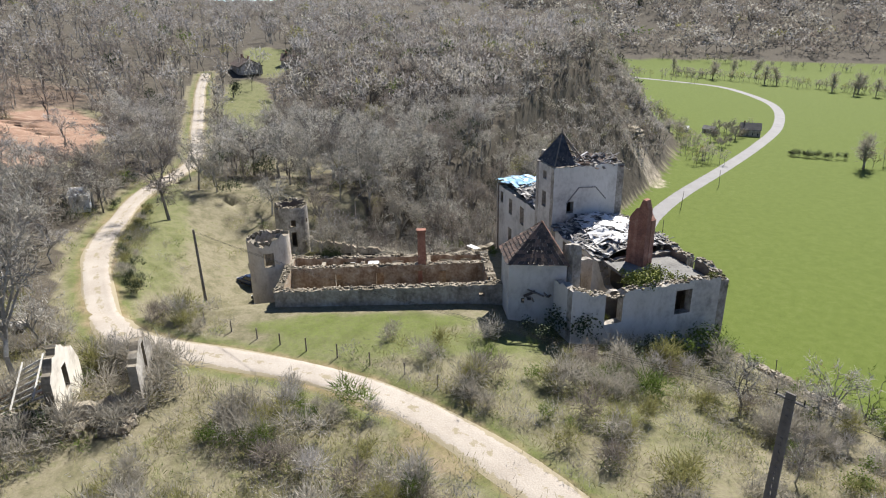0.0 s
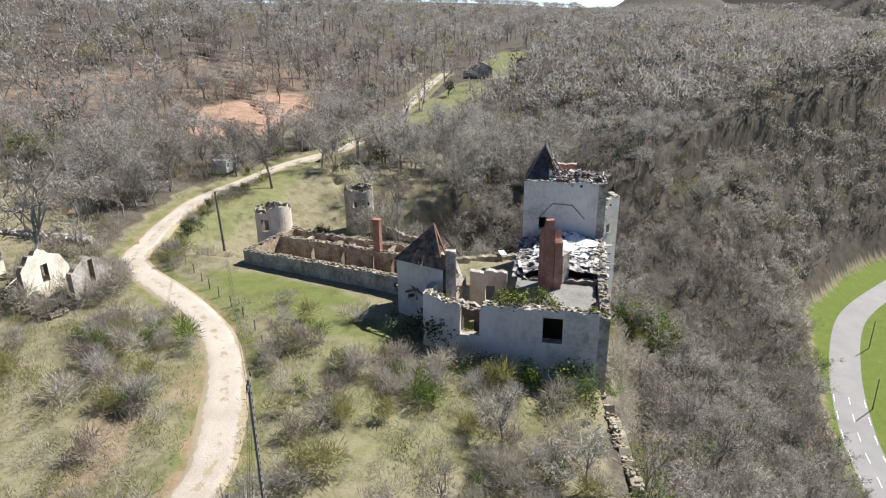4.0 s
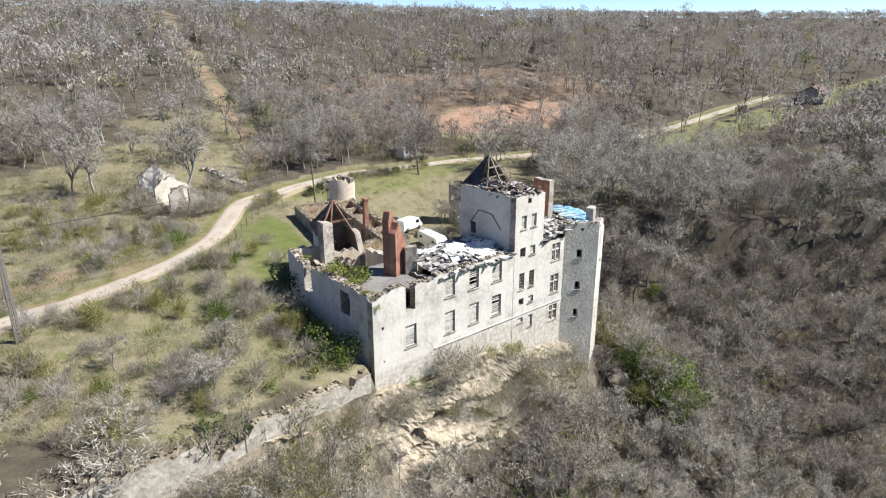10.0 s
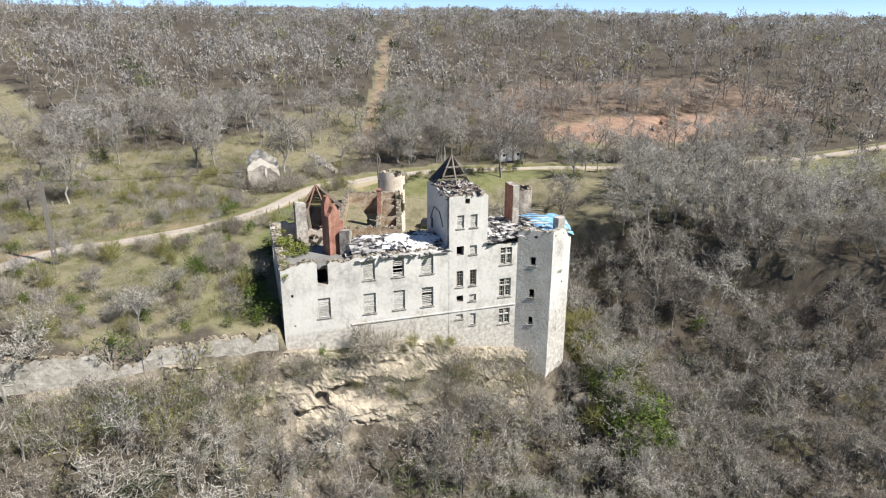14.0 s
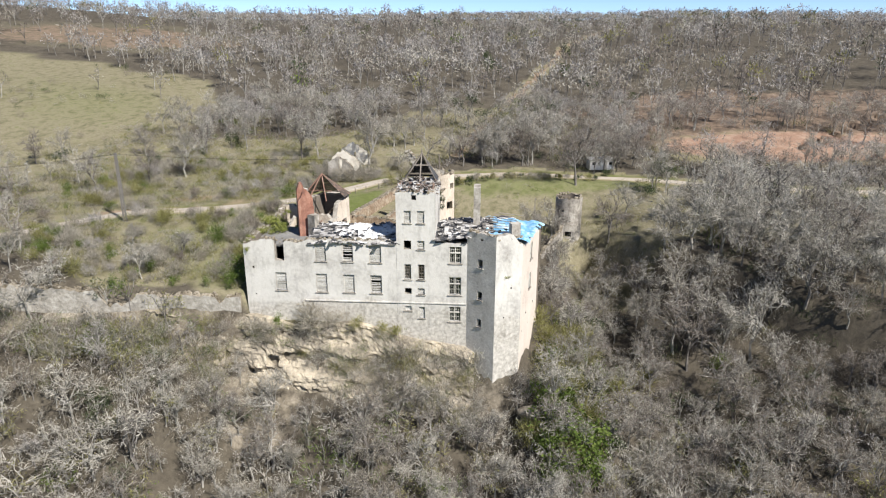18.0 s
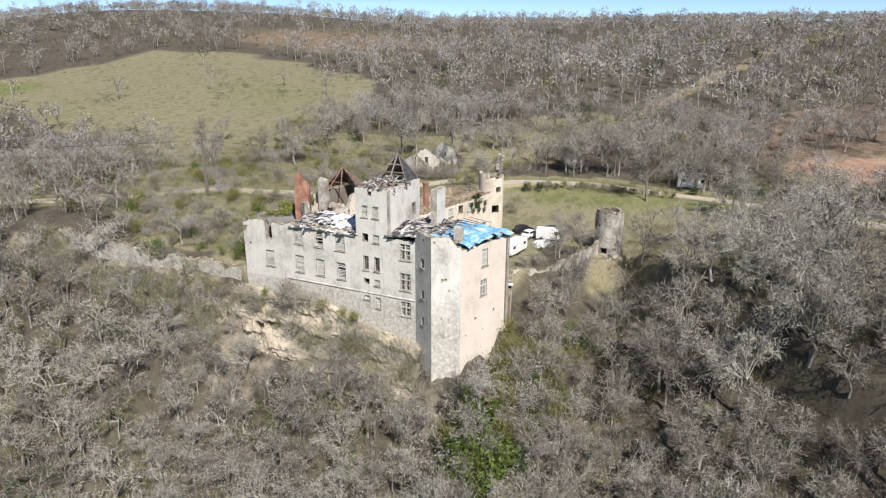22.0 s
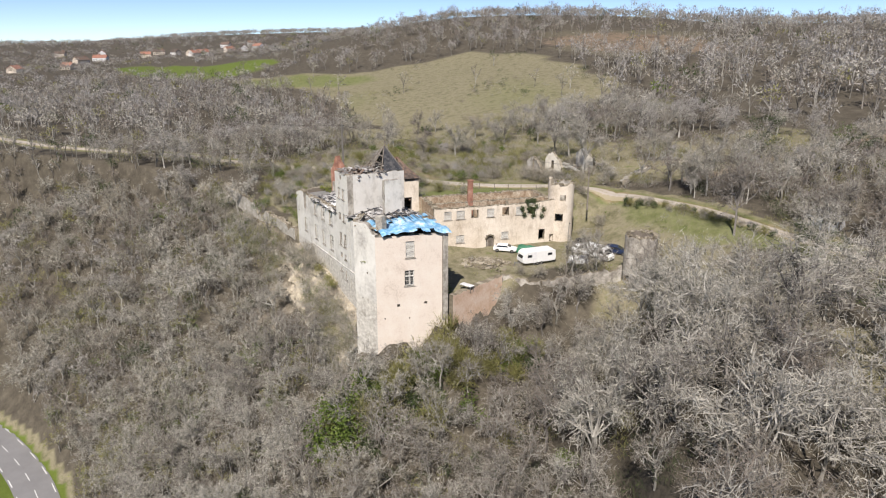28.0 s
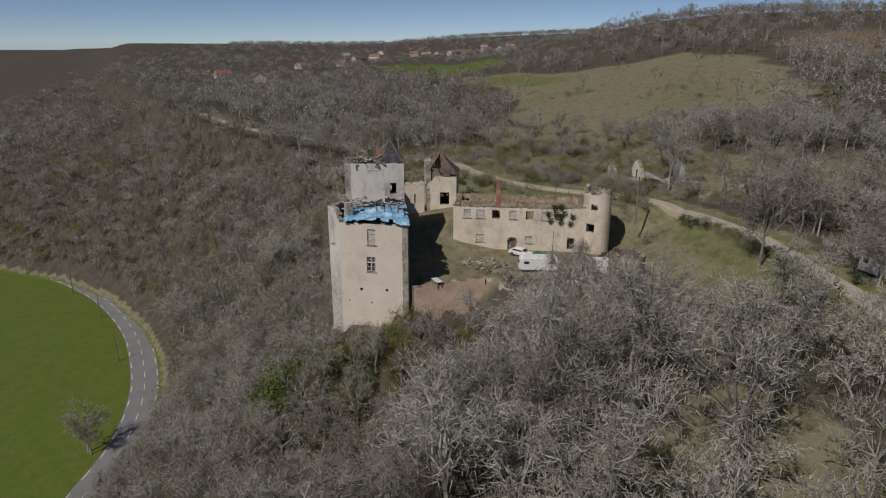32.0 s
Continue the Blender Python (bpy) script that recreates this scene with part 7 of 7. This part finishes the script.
sp_ = np.column_stack([x, y, height(x, y) - 0.1, rng.uniform(0.62, 1.15, len(x)), rng.integers(0, 8, len(x)), patch(x, y)])
scatter("woodland", MID, sp_, kinds, "leafless grey-brown woodland on the castle slopes", "trees")
# the steep western side, thick with oak scrub
x, y = spaced(4.0, -165, -60, -150, 10, lambda x, y: (away(x, y, FOOT) > 3) & (away(x, y, RIM) < 3) & ((x < -75) | (y < -20)), 51)
SCRUB = [far_tree(240 + i, 6.0, 8, 150, 0.072, 0.34) for i in range(6)]
sp_ = np.column_stack([x, y, height(x, y) - 0.1, rng.uniform(0.7, 1.25, len(x)), rng.integers(0, 6, len(x)), rng.choice([0, 0, 1, 2, 2, 2, 6, 6, 5, 3], len(x))])
scatter("oak_scrub", SCRUB, sp_, kinds, "dense leafless brown oak scrub on the steep valley side", "trees")
# undergrowth on the slopes and along the edges
x, y = spots_in(4200, -75, 122, -46, 100, lambda x, y: woods(x, y, 0.8) & (away(x, y, FOOT) > 2) & ((away(x, y, RIM) < -1.0) | (np.hypot(x - 14, y - 12) > 28)), 12)
LOW = [crown(300 + i, 2.8, 120, 0.023, 0.6, 0.12, 6) for i in range(5)]
sp_ = np.column_stack([x, y, height(x, y) - 0.05, rng.uniform(0.6, 1.4, len(x)), rng.integers(0, 5, len(x)), patch(x, y, True)])
scatter("undergrowth", LOW, sp_, kinds, "dense leafless brushwood between the trees", "brush")
x, y = spaced(2.55, -45, 95, -44, 2, lambda x, y: (away(x, y, FOOT) > 2) & (away(x, y, RIM) < np.where(x < -4, -0.8, -2.5)) & ((x < 62) | (rng.uniform(0, 1, x.shape) < 0.6)) & ~((x > -2) & (x < 18) & (y > -7.0) & (rng.uniform(0, 1, x.shape) < 0.8)), 17)
LOW2 = [(*merge(*tr_), np.arange(len(tr_[0][1])), (7, 7, 8)[i % 3]) for i, tr_ in enumerate(oak(320 + i, 4.8, 6, 4, 1, 190, 1.0, 0.042, 3, 0.4, 0.0) for i in range(6))]
sp_ = np.column_stack([x, y, height(x, y) - 0.05, rng.uniform(0.55, 1.25, len(x)), rng.integers(0, 6, len(x)), np.where(rng.uniform(0, 1, len(x)) < smooth(x, 36, 56), rng.choice([0, 2, 2, 6, 5, 3, 5], len(x)), rng.choice([0, 1, 1, 1, 6, 6, 1, 2, 3, 3, 5, 4], len(x)))])
sp_[:, 5] = np.where((x < -4) & (y > -14) & (sp_[:, 5] == 1), 0, sp_[:, 5])
scatter("undergrowth", LOW2, sp_, kinds, "tangled pale saplings and young oaks on the cliff slope", "brush")
# bushes rooted in the cliff
n = 1700
x = rng.uniform(-36, 30, n)
o = rng.uniform(0.2, 3.2, n)
y = np.interp(x, [-36, -28, -20, -12, -3, 3, 8, 14, 29], [-5.2, -3.6, -2.6, -1.8, -0.6, -0.3, -0.5, -0.4, -0.6]) - o
z = np.where(x < -2.5, 0.2, 0.2 - 0.06 * x - 2.2 * smooth(x, 17, 28)) - 9.0 * (o / 3.3) ** 0.87
y = y - 0.9
z = np.maximum(z, height(x, y)) - 0.1
bare = (x > -2.5) & (x < 19)
k = (rng.uniform(0, 1, n) < np.where(bare & (z < -1.5), 0.36, 0.72) + 0.45 * wave(x, z, 3.1, 1)) & ~((x > 0) & (x < 7.5) & (z > -8) & (z < -3.4)) & ~((x > 11) & (x < 14.5) & (z > -3.8) & (z < -1.8))
sp_ = np.column_stack([x, y, z, rng.uniform(0.45, 1.05, n) * np.where(bare, 0.75, 1.0), rng.integers(0, 5, n), rng.choice([0, 0, 1, 1, 6, 1, 3, 3, 4, 2], n)])[k]
scatter("cliff_bushes", LOW, sp_, kinds, "scrubby bushes rooted in the cliff ledges", "brush")
# far woods, thinning into bigger clumps with distance
FAR = [far_tree(400 + i, 9.0, 7, 50, 0.16, 0.36) for i in range(7)]
HAZY = [far_tree(420 + i, 7.0, 6, 48, 0.2, 0.62, 0.24, 0.3) for i in range(7)]


def far_keep(x, y):
    near = (x > -75) & (x < 135) & (y > -48) & (y < 110)
    d = np.hypot(x - 20, y - 20)
    thin = np.clip(145 / np.maximum(d, 1), 0, 1) ** 1.4
    south = (away(x, y, FOOT) > 4)
    return ~near & south & (rng.uniform(0, 1, x.shape) < thin) & woods(x, y) & (d < 950)


x, y = spots_in(40000, -750, 800, -260, 850, far_keep, 13)
for x0, x1, y0, y1, n, s in ((-240, -150, -190, 45, 500, 41), (-600, -60, 140, 420, 800, 48), (135, 260, -150, 20, 1900, 42), (75, 135, -70, -40, 480, 43), (-1700, -600, -300, 700, 1500, 44), (700, 1500, 0, 900, 500, 45), (-600, 700, 700, 1300, 500, 46)):
    ex, ey = spots_in(n, x0, x1, y0, y1, lambda x, y: woods(x, y) & (away(x, y, FOOT) > 4), s)
    x, y = np.concatenate([x, ex]), np.concatenate([y, ey])
d = np.hypot(x - 20, y - 20)
# far crowns take the pale and grey tints that stand in for haze
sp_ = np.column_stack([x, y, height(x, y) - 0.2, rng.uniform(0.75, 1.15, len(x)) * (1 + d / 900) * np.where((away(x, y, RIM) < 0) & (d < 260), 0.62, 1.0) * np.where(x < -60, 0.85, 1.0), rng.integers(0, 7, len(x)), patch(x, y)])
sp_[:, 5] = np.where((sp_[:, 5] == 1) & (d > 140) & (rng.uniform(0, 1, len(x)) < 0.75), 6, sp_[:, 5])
sp_[:, 4] += np.where(d + 60 * rng.normal(size=len(x)) > 330, 7, 0)
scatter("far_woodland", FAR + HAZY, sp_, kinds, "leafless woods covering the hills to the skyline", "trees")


# ---------------------------------------------------------------- shrubs, ivy and weeds
def shrub(name, at, size, proto, label, cat="shrub", group="shrubs", drop=0.05):
    ob = new(name, proto)
    z = at[2] if len(at) > 2 else float(height(at[0], at[1])) - drop
    ob.matrix_basis = Matrix.LocRotScale((at[0], at[1], z), Euler((0, 0, rng.uniform(0, 6.28))), Vector((size * rng.uniform(0.9, 1.2), size * rng.uniform(0.9, 1.2), size)))
    return tagged(ob, label, cat, group)


BUSH = [mesh_of("bush", *tuft(500 + i, 2.0, 520, 0.02, 0.5, mid=0.45, long=0.3), TWIG) for i in range(4)]
PBUSH = [mesh_of("bush", *tuft(510 + i, 2.0, 520, 0.02, 0.5, mid=0.45, long=0.3), BUD) for i in range(3)]
GBUSH = [mesh_of("bush", *tuft(520 + i, 2.0, 900, 0.052, 0.5, True, 0.42), LEAF) for i in range(4)]
DBUSH = [mesh_of("bush", *tuft(530 + i, 2.0, 900, 0.055, 0.5, True, 0.42), EVER) for i in range(3)]
GREY, GREENB, DARKB, BUDB = "leafless grey-brown shrub in dry grass", "fresh green leafy bush in rough grass", "dark evergreen bush among bare trees", "shrub with yellow-green buds"
for at, sz, pr, lb in [
        ((1.1, 27.9), 1.2, PBUSH, BUDB), ((1.6, 23.5), 1.1, BUSH, GREY), ((1.2, 16.6), 2.0, DBUSH, "dark evergreen bush against the square tower"), ((0.2, 18.2), 1.3, DBUSH, "dark evergreen bush against the square tower"), ((0.6, 14.6), 1.2, DBUSH, DARKB), ((-1.4, 12.6), 1.2, BUSH, GREY),
        ((-1.9, 6.2), 1.8, GBUSH, "fresh green bush at the foot of the end wall"), ((-2.2, 3.6), 2.0, GBUSH, "fresh green bush at the foot of the end wall"), ((-3.0, 1.6), 1.5, GBUSH, GREENB), ((-3.6, 8.6), 1.5, PBUSH, BUDB), ((-2.0, 9.6), 1.5, DBUSH, DARKB), ((-5.0, 4.2), 1.5, BUSH, GREY), ((-6.3, 22.7), 1.0, GBUSH, GREENB), ((-7.2, 14.5), 1.1, BUSH, GREY),
        ((4.5, 32.2), 0.9, BUSH, GREY), ((-2, 41.2), 1.0, BUSH, GREY), ((-13, 17), 1.1, PBUSH, BUDB), ((-6.2, 28.4), 1.1, BUSH, GREY), ((-7.5, 44.3), 1.3, BUSH, GREY), ((-5.3, 16.2), 1.0, BUSH, GREY), ((-9.4, 13.9), 1.0, GBUSH, GREENB),
        ((-8.1, 16.4), 1.0, BUSH, GREY), ((-13.9, 19.5), 1.1, PBUSH, BUDB), ((-0.5, 30.1), 1.1, BUSH, GREY), ((-16.8, -1.0), 1.0, GBUSH, "green bush on the terrace wall"), ((-10.4, 1.1), 0.9, GBUSH, "green bush on the terrace wall"), ((-15.9, -5.5), 1.4, DBUSH, DARKB),
        ((40.9, -7.5), 3.5, GBUSH, "bright green leafy thicket below the tower"), ((43.0, -9.5), 3.4, GBUSH, "bright green leafy thicket below the tower"), ((45.5, -6.5), 1.7, DBUSH, DARKB), ((39.0, -4.2), 2.3, GBUSH, GREENB), ((42.2, -11.5), 3.4, GBUSH, GREENB), ((38.2, -8.5), 2.5, GBUSH, "bright green leafy thicket below the tower"), ((46, -2.5), 2.0, GBUSH, GREENB), ((41.5, -2.2), 2.3, PBUSH, BUDB), ((39.5, 1.5), 2.2, PBUSH, BUDB), ((44.5, 3.5), 2.0, DBUSH, DARKB), ((38.6, -11.5), 2.3, GBUSH, GREENB), ((63.7, 8.6), 1.8, GBUSH, GREENB), ((53.5, 8.3), 1.7, PBUSH, BUDB),
        ((44.7, 18.1), 1.8, GBUSH, GREENB), ((41.2, 17.0), 1.6, PBUSH, BUDB), ((42.5, 7.5), 2.4, PBUSH, BUDB), ((47, 1.0), 2.4, PBUSH, BUDB), ((43.5, -5.0), 2.5, PBUSH, BUDB), ((48, 6.5), 2.2, GBUSH, GREENB), ((37.4, -6.6), 2.0, PBUSH, BUDB), ((38.9, 8.0), 1.9, PBUSH, "yellow-green shrub against the tower foot"), ((40.0, 5.2), 1.5, PBUSH, BUDB), ((34.8, 10.6, 0.4), 0.9, GBUSH, "green bush growing from the yard wall"), ((4.2, -1.2, -0.6), 0.9, GBUSH, "green bush at the castle foot"),
        ((17.5, -1.2, -1.2), 0.8, PBUSH, BUDB), ((19.6, -1.3, -1.6), 0.8, PBUSH, BUDB), ((14.5, -1.3, -0.6), 0.9, PBUSH, BUDB), ((10.8, -1.5, -0.6), 1.5, BUSH, "bare shrub rising against the castle front"), ((8.6, -1.5, -0.8), 2.1, BUSH, "bare shrub rising against the castle front"), ((2.2, -1.5, -1.4), 1.3, BUSH, GREY),
        ((24.5, 56.5), 1.1, DBUSH, "dark evergreen bush beside the track"), ((27.5, 57.0), 0.9, DBUSH, "dark evergreen bush beside the track"), ((35.5, 58.3), 0.8, DBUSH, DARKB), ((68, 62.5), 1.4, DBUSH, DARKB), ((57, 62.5), 1.1, DBUSH, DARKB), ((62, 46), 1.6, DBUSH, DARKB), ((72, 63), 1.3, GBUSH, GREENB),
        ((22.6, 51.0), 0.9, BUSH, "heap of cut brushwood at the foot of a pole"), ((24.2, 50.0), 0.9, BUSH, "heap of cut brushwood"), ((36.5, 32.5), 0.7, BUSH, GREY), ((38.0, 34.5), 0.7, BUSH, GREY), ((37.0, 30.5), 0.7, BUSH, GREY), ((40.5, 33.0), 0.7, BUSH, GREY), ((35.2, 23.5), 1.0, BUSH, GREY), ((37.2, 25.5), 1.1, BUSH, GREY),
        ((-27.0, 40.5), 1.2, BUSH, GREY), ((-33, 17), 1.2, BUSH, GREY), ((-18, 9), 1.0, GBUSH, GREENB), ((-22, 14), 1.0, BUSH, GREY), ((-11, 24), 0.9, GBUSH, GREENB), ((6.5, 55.0), 1.3, BUSH, GREY), ((5.8, 52.8), 1.4, BUSH, GREY), ((-3.0, 54), 1.2, BUSH, GREY), ((-3.2, 60), 1.4, BUSH, GREY), ((-3.0, 66), 1.2, BUSH, GREY), ((6.0, 61), 1.2, BUSH, GREY)]:
    shrub("bush", at, sz, pr[int(rng.integers(len(pr)))], lb)
bx, by = spots_in(1500, -46, 18, -3, 66, lambda x, y: (away(x, y, RIM) > 1.5) & (open_land(x, y) > 0.3) & (reach(x, y, TRACK_C[::2]) > 2.6) & ~((x > -2.5) & (y < 48) & (y > -3)) & (wave(x, y, 4.5, 3) + rng.normal(0, 0.35, x.shape) > 0.0), 61)
for px, py in list(zip(bx, by))[:120]:
    pr, lb = ((BUSH, GREY), (BUSH, GREY), (BUSH, "thicket of bare grey saplings in rough grass"), (PBUSH, BUDB), (GBUSH, GREENB))[int(rng.choice([0, 0, 0, 1, 2, 3, 3, 4]))]
    shrub("bush", (px, py), float(rng.uniform(0.65, 1.45)), pr[int(rng.integers(len(pr)))], lb)
for k in range(22):
    px, py = 25.5 + 1.3 * k + rng.normal(0, 0.3), float(np.interp(25.5 + 1.3 * k, [22.5, 36, 50, 56], [59, 61.3, 61, 60.4])) - 3.1 + rng.normal(0, 0.25)
    pr, lb = ((BUSH, "bare brambles in the hedge along the track"), (PBUSH, "budding shrub in the hedge along the track"), (DBUSH, "dark evergreen bush in the hedge along the track"))[int(rng.integers(3))]
    shrub("bush", (px, py), float(rng.uniform(0.55, 0.95)), pr[int(rng.integers(len(pr)))], lb, "shrub", "hedge along the track")
for k in range(46):
    px, py = 39.5 + 0.12 * k + rng.normal(0, 1.6), -9 + 0.62 * k + rng.normal(0, 1.2)
    if px > 38.6 - 0.12 * max(py, 0):
        pr, lb = ((PBUSH, "yellow-green budding scrub below the tower"), (PBUSH, "yellow-green budding scrub below the tower"), (GBUSH, "fresh green bush on the slope below the tower"), (DBUSH, DARKB))[int(rng.integers(4))]
        shrub("bush", (px, py), float(rng.uniform(1.0, 1.9)), pr[int(rng.integers(len(pr)))], lb, "shrub", "scrub below the tower")
sp_ = np.column_stack([bx, by, height(bx, by) - 0.05, rng.uniform(0.65, 1.45, len(bx)), rng.integers(0, 4, len(bx)), rng.choice([0, 0, 0, 6, 2, 3, 3, 4], len(bx))])[120:340]
scatter("field_shrubs", [tuft(560 + i, 2.0, 420, 0.02, 0.5, mid=0.45, long=0.3) for i in range(4)], sp_, kinds, "bare and budding shrubs over the rough grass", "shrubs")
for at, sz, pr in (((-2.2, 53), 1.3, BUSH), ((-2.5, 56.5), 1.5, BUSH), ((-2.4, 60), 1.5, DBUSH), ((-2.5, 63), 1.5, BUSH), ((0.6, 50.8), 1.6, BUSH), ((3.2, 50.6), 1.6, BUSH), ((5.2, 51.5), 1.7, BUSH), ((5.9, 55.4), 1.6, BUSH), ((2.2, 61), 1.5, BUSH), ((5.8, 64), 1.2, BUSH), ((1.2, 54.5), 1.5, BUSH)):
    shrub("bush", at, sz, pr[int(rng.integers(len(pr)))], "bare brambles crowding the cottage ruin", "shrub", "brambles round the ruin")
mh = [mesh_of("weed", *tuft(540 + i, 1.0, 620, 0.05, 0.7, True, 0.4), MOSS) for i in range(3)]
for at, sz in (((2.0, 7.6, 9.5), 2.3), ((2.9, 6.2, 9.45), 1.8), ((1.6, 9.2, 9.5), 1.9), ((1.2, 4.8, 9.5), 1.4), ((3.4, 8.2, 9.4), 1.6), ((0.5, 1.2, 9.9), 0.9), ((0.4, 0.3, 8.9), 0.8), ((1.2, 12.6, 7.0), 0.7), ((1.3, 14.8, 9.8), 0.8), ((33.4, -1.5, 6.6), 0.5)):
    shrub("weed", at, sz, mh[int(rng.integers(3))], "clump of green weeds and moss on the broken masonry", "weeds", "weeds on walls")
iv = mesh_of("ivy", *tuft(550, 1.0, 420, 0.06, 0.6, True, 0.5), EVER)
for s, z, sz in ((17.0, 5.4, 1.6), (17.9, 6.4, 1.9), (18.7, 5.2, 1.7), (19.2, 6.6, 1.8), (20.3, 5.0, 1.5), (20.6, 6.2, 1.5), (17.6, 7.6, 1.6), (16.6, 6.6, 1.4), (18.6, 7.8, 1.5)):
    q = LO + LV * s + LW * 9.75
    ob = shrub("ivy", (q.x, q.y, z), sz, iv, "dark ivy hanging on the yard wall", "ivy", "ivy on the wall")
    ob.scale = (sz * 0.35, sz, sz * 1.2)
    ob.rotation_euler = (0, 0, math.atan2(LV.y, LV.x) - math.pi / 2)
for tx, ty, ts in ((58, 161, 2.6), (33, 156, 3.0), (30, 190, 2.4), (62, 205, 2.8), (88, 62, 2.2), (130, 62, 2.0), (-64, 62, 1.6), (-42, 60, 1.6), (70, 40, 2.0), (-30, 75, 1.8), (150, 66, 2.5), (165, 45, 2.6), (50, 230, 2.6)):
    g = Shape()
    z = float(height(tx, ty))
    g.tube((tx, ty, z - 0.3), (tx, ty, z + ts * 1.2), 0.09 * ts, 0.05 * ts, 7)
    et = tagged(new("evergreen_tree", g.mesh("trunk", [BARK])), "dark evergreen tree standing among leafless woods", "tree", "evergreens")
    cr = new("crown", DBUSH[int(rng.integers(3))])
    cr.parent = et
    cr.matrix_basis = Matrix.LocRotScale((tx, ty, z + 0.2 * ts), Euler((0, 0, rng.uniform(0, 6.28))), Vector((ts * 0.9, ts * 0.9, ts * 1.25)))
# poplars and hedges in the valley
POP = [merge(*bare_tree(600 + i, 20.0, 34, 5, 6, 0.09, spread=0.2)) for i in range(2)]
pop = [mesh_of("poplar", *POP[i], TWIG) for i in range(2)]
for i, (px, py) in enumerate(((178, -229), (181, -233), (364, -427), (352, -436), (440, -421), (448, -415), (372, -440), (520, -440), (500, -450), (330, -455), (562, -399), (505, -404), (498, -398), (388, -430))):
    shrub("poplar", (px, py), 1.0 + 0.1 * (i % 3), pop[i % 2], "tall leafless poplar standing in the valley meadow", "tree", "poplars")
for k in range(9):
    shrub("bush", (197 + 1.9 * k + rng.normal(0, 0.5), -233 + 1.6 * k + rng.normal(0, 1.2)), float(rng.uniform(1.7, 2.6)), DBUSH[k % 3], "dark evergreen bush in the clump by the valley stream", "shrub", "valley clump")
for k in range(26):
    px, py = (252, -206) if k % 2 else (268, -236)
    px, py = px + rng.normal(0, 11), py + rng.normal(0, 9)
    if reach(np.array([px]), np.array([py]), ROAD_K)[0] > 6:
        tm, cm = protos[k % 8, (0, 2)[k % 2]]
        t = new("tree", tm)
        t.matrix_basis = Matrix.LocRotScale((px, py, -41.1), Euler((0, 0, k * 1.7)), Vector((1, 1, 1)) * float(rng.uniform(0.6, 1.1)))
        new("crown", cm).parent = t
        tagged(t, "leafless tree beside the valley farm", "tree", "trees by the valley farm")
# dry tussocks and low brush over the open ground
x, y = spots_in(15000, -60, 70, -8, 90, lambda x, y: (away(x, y, RIM) > 0.5) & (open_land(x, y) > 0.3) & (reach(x, y, TRACK_C[::2]) > 2.1) & ~((x > -0.8) & (x < 40) & (y < 17)) & ~((x > 4) & (x < 26) & (y < 46) & (y > 15)), 15)
wgt = np.clip(0.4 + 0.45 * smooth(-x, -2, 6) * smooth(y, -2, 6) + 0.75 * wave(x, y, 5.0, 1), 0.04, 1) * np.where((x > 18) & (y < 56), 0.25, 1)
k = rng.uniform(0, 1, len(x)) < wgt
x, y = x[k], y[k]
TUS = [crown(700 + i, 1.1, 50, 0.015, 0.75, 0.2, 6) for i in range(4)]
sp_ = np.column_stack([x, y, height(x, y) - 0.05, rng.uniform(0.5, 1.6, len(x)), rng.integers(0, 4, len(x)), rng.choice([0, 0, 6, 2, 3, 3, 3, 4], len(x))])
scatter("dry_brush", TUS, sp_, kinds, "dry tussocks, brambles and saplings over rough grass", "brush")
x, y = spots_in(2300, 250, 1500, -1300, -420, lambda x, y: (height(x, y) > -33) | (rng.uniform(0, 1, x.shape) < 0.02), 16)
ex, ey = spots_in(1300, -1600, -150, -1200, -250, lambda x, y: (away(x, y, FOOT) < -8) & (height(x, y) > -28), 19)
x, y = np.concatenate([x, ex]), np.concatenate([y, ey])
sp_ = np.column_stack([x, y, height(x, y) - 4, rng.uniform(3.6, 5.8, len(x)), rng.integers(0, 6, len(x)), patch(x, y)])
scatter("far_hillside_woodland", HAZY, sp_, kinds, "hazy leafless woods on the far side of the valley", "trees")

hx, hy = [], []
for a, b, n in (((560, -385), (300, -468), 170), ((330, -440), (170, -250), 90), ((300, -205), (205, -165), 60), ((690, -440), (420, -610), 90), ((480, -370), (640, -330), 40), ((330, -215), (600, -262), 120), ((180, -240), (120, -320), 26)):
    u = rng.uniform(0, 1, n)
    hx.append(a[0] + (b[0] - a[0]) * u + rng.normal(0, 4, n)), hy.append(a[1] + (b[1] - a[1]) * u + rng.normal(0, 4, n))
x, y = np.concatenate(hx), np.concatenate(hy)
sp_ = np.column_stack([x, y, height(x, y) - 0.4, rng.uniform(0.6, 1.3, len(x)), rng.integers(0, 6, len(x)), np.where(rng.uniform(0, 1, len(x)) < 0.15, 3, 0)])
scatter("hedgerow", FAR, sp_, kinds, "leafless hedgerows and stream-side trees across the valley", "trees")
for a in bpy.data.objects:
    if a.name.split(".")[0] in ("weed", "ivy"):
        tagged(a, kind="stuff")

x, y = spots_in(3800, -300, -20, 50, 320, lambda x, y: (inside(x, y, MEADOW, 7) > 0.3) & (wave(x, y, 14.0, 6) + rng.normal(0, 0.35, x.shape) + 0.5 * smooth(y, 150, 220) - 0.3 * smooth(-x, 120, 200) > 0.6), 18)
sp_ = np.column_stack([x, y, height(x, y) - 0.1, rng.uniform(0.4, 1.1, len(x)), rng.integers(0, 5, len(x)), rng.choice([0, 2, 3, 5, 5], len(x))])
scatter("meadow_bushes", LOW, sp_, kinds, "dark brambles and hedges scattered over the hill meadow", "brush")
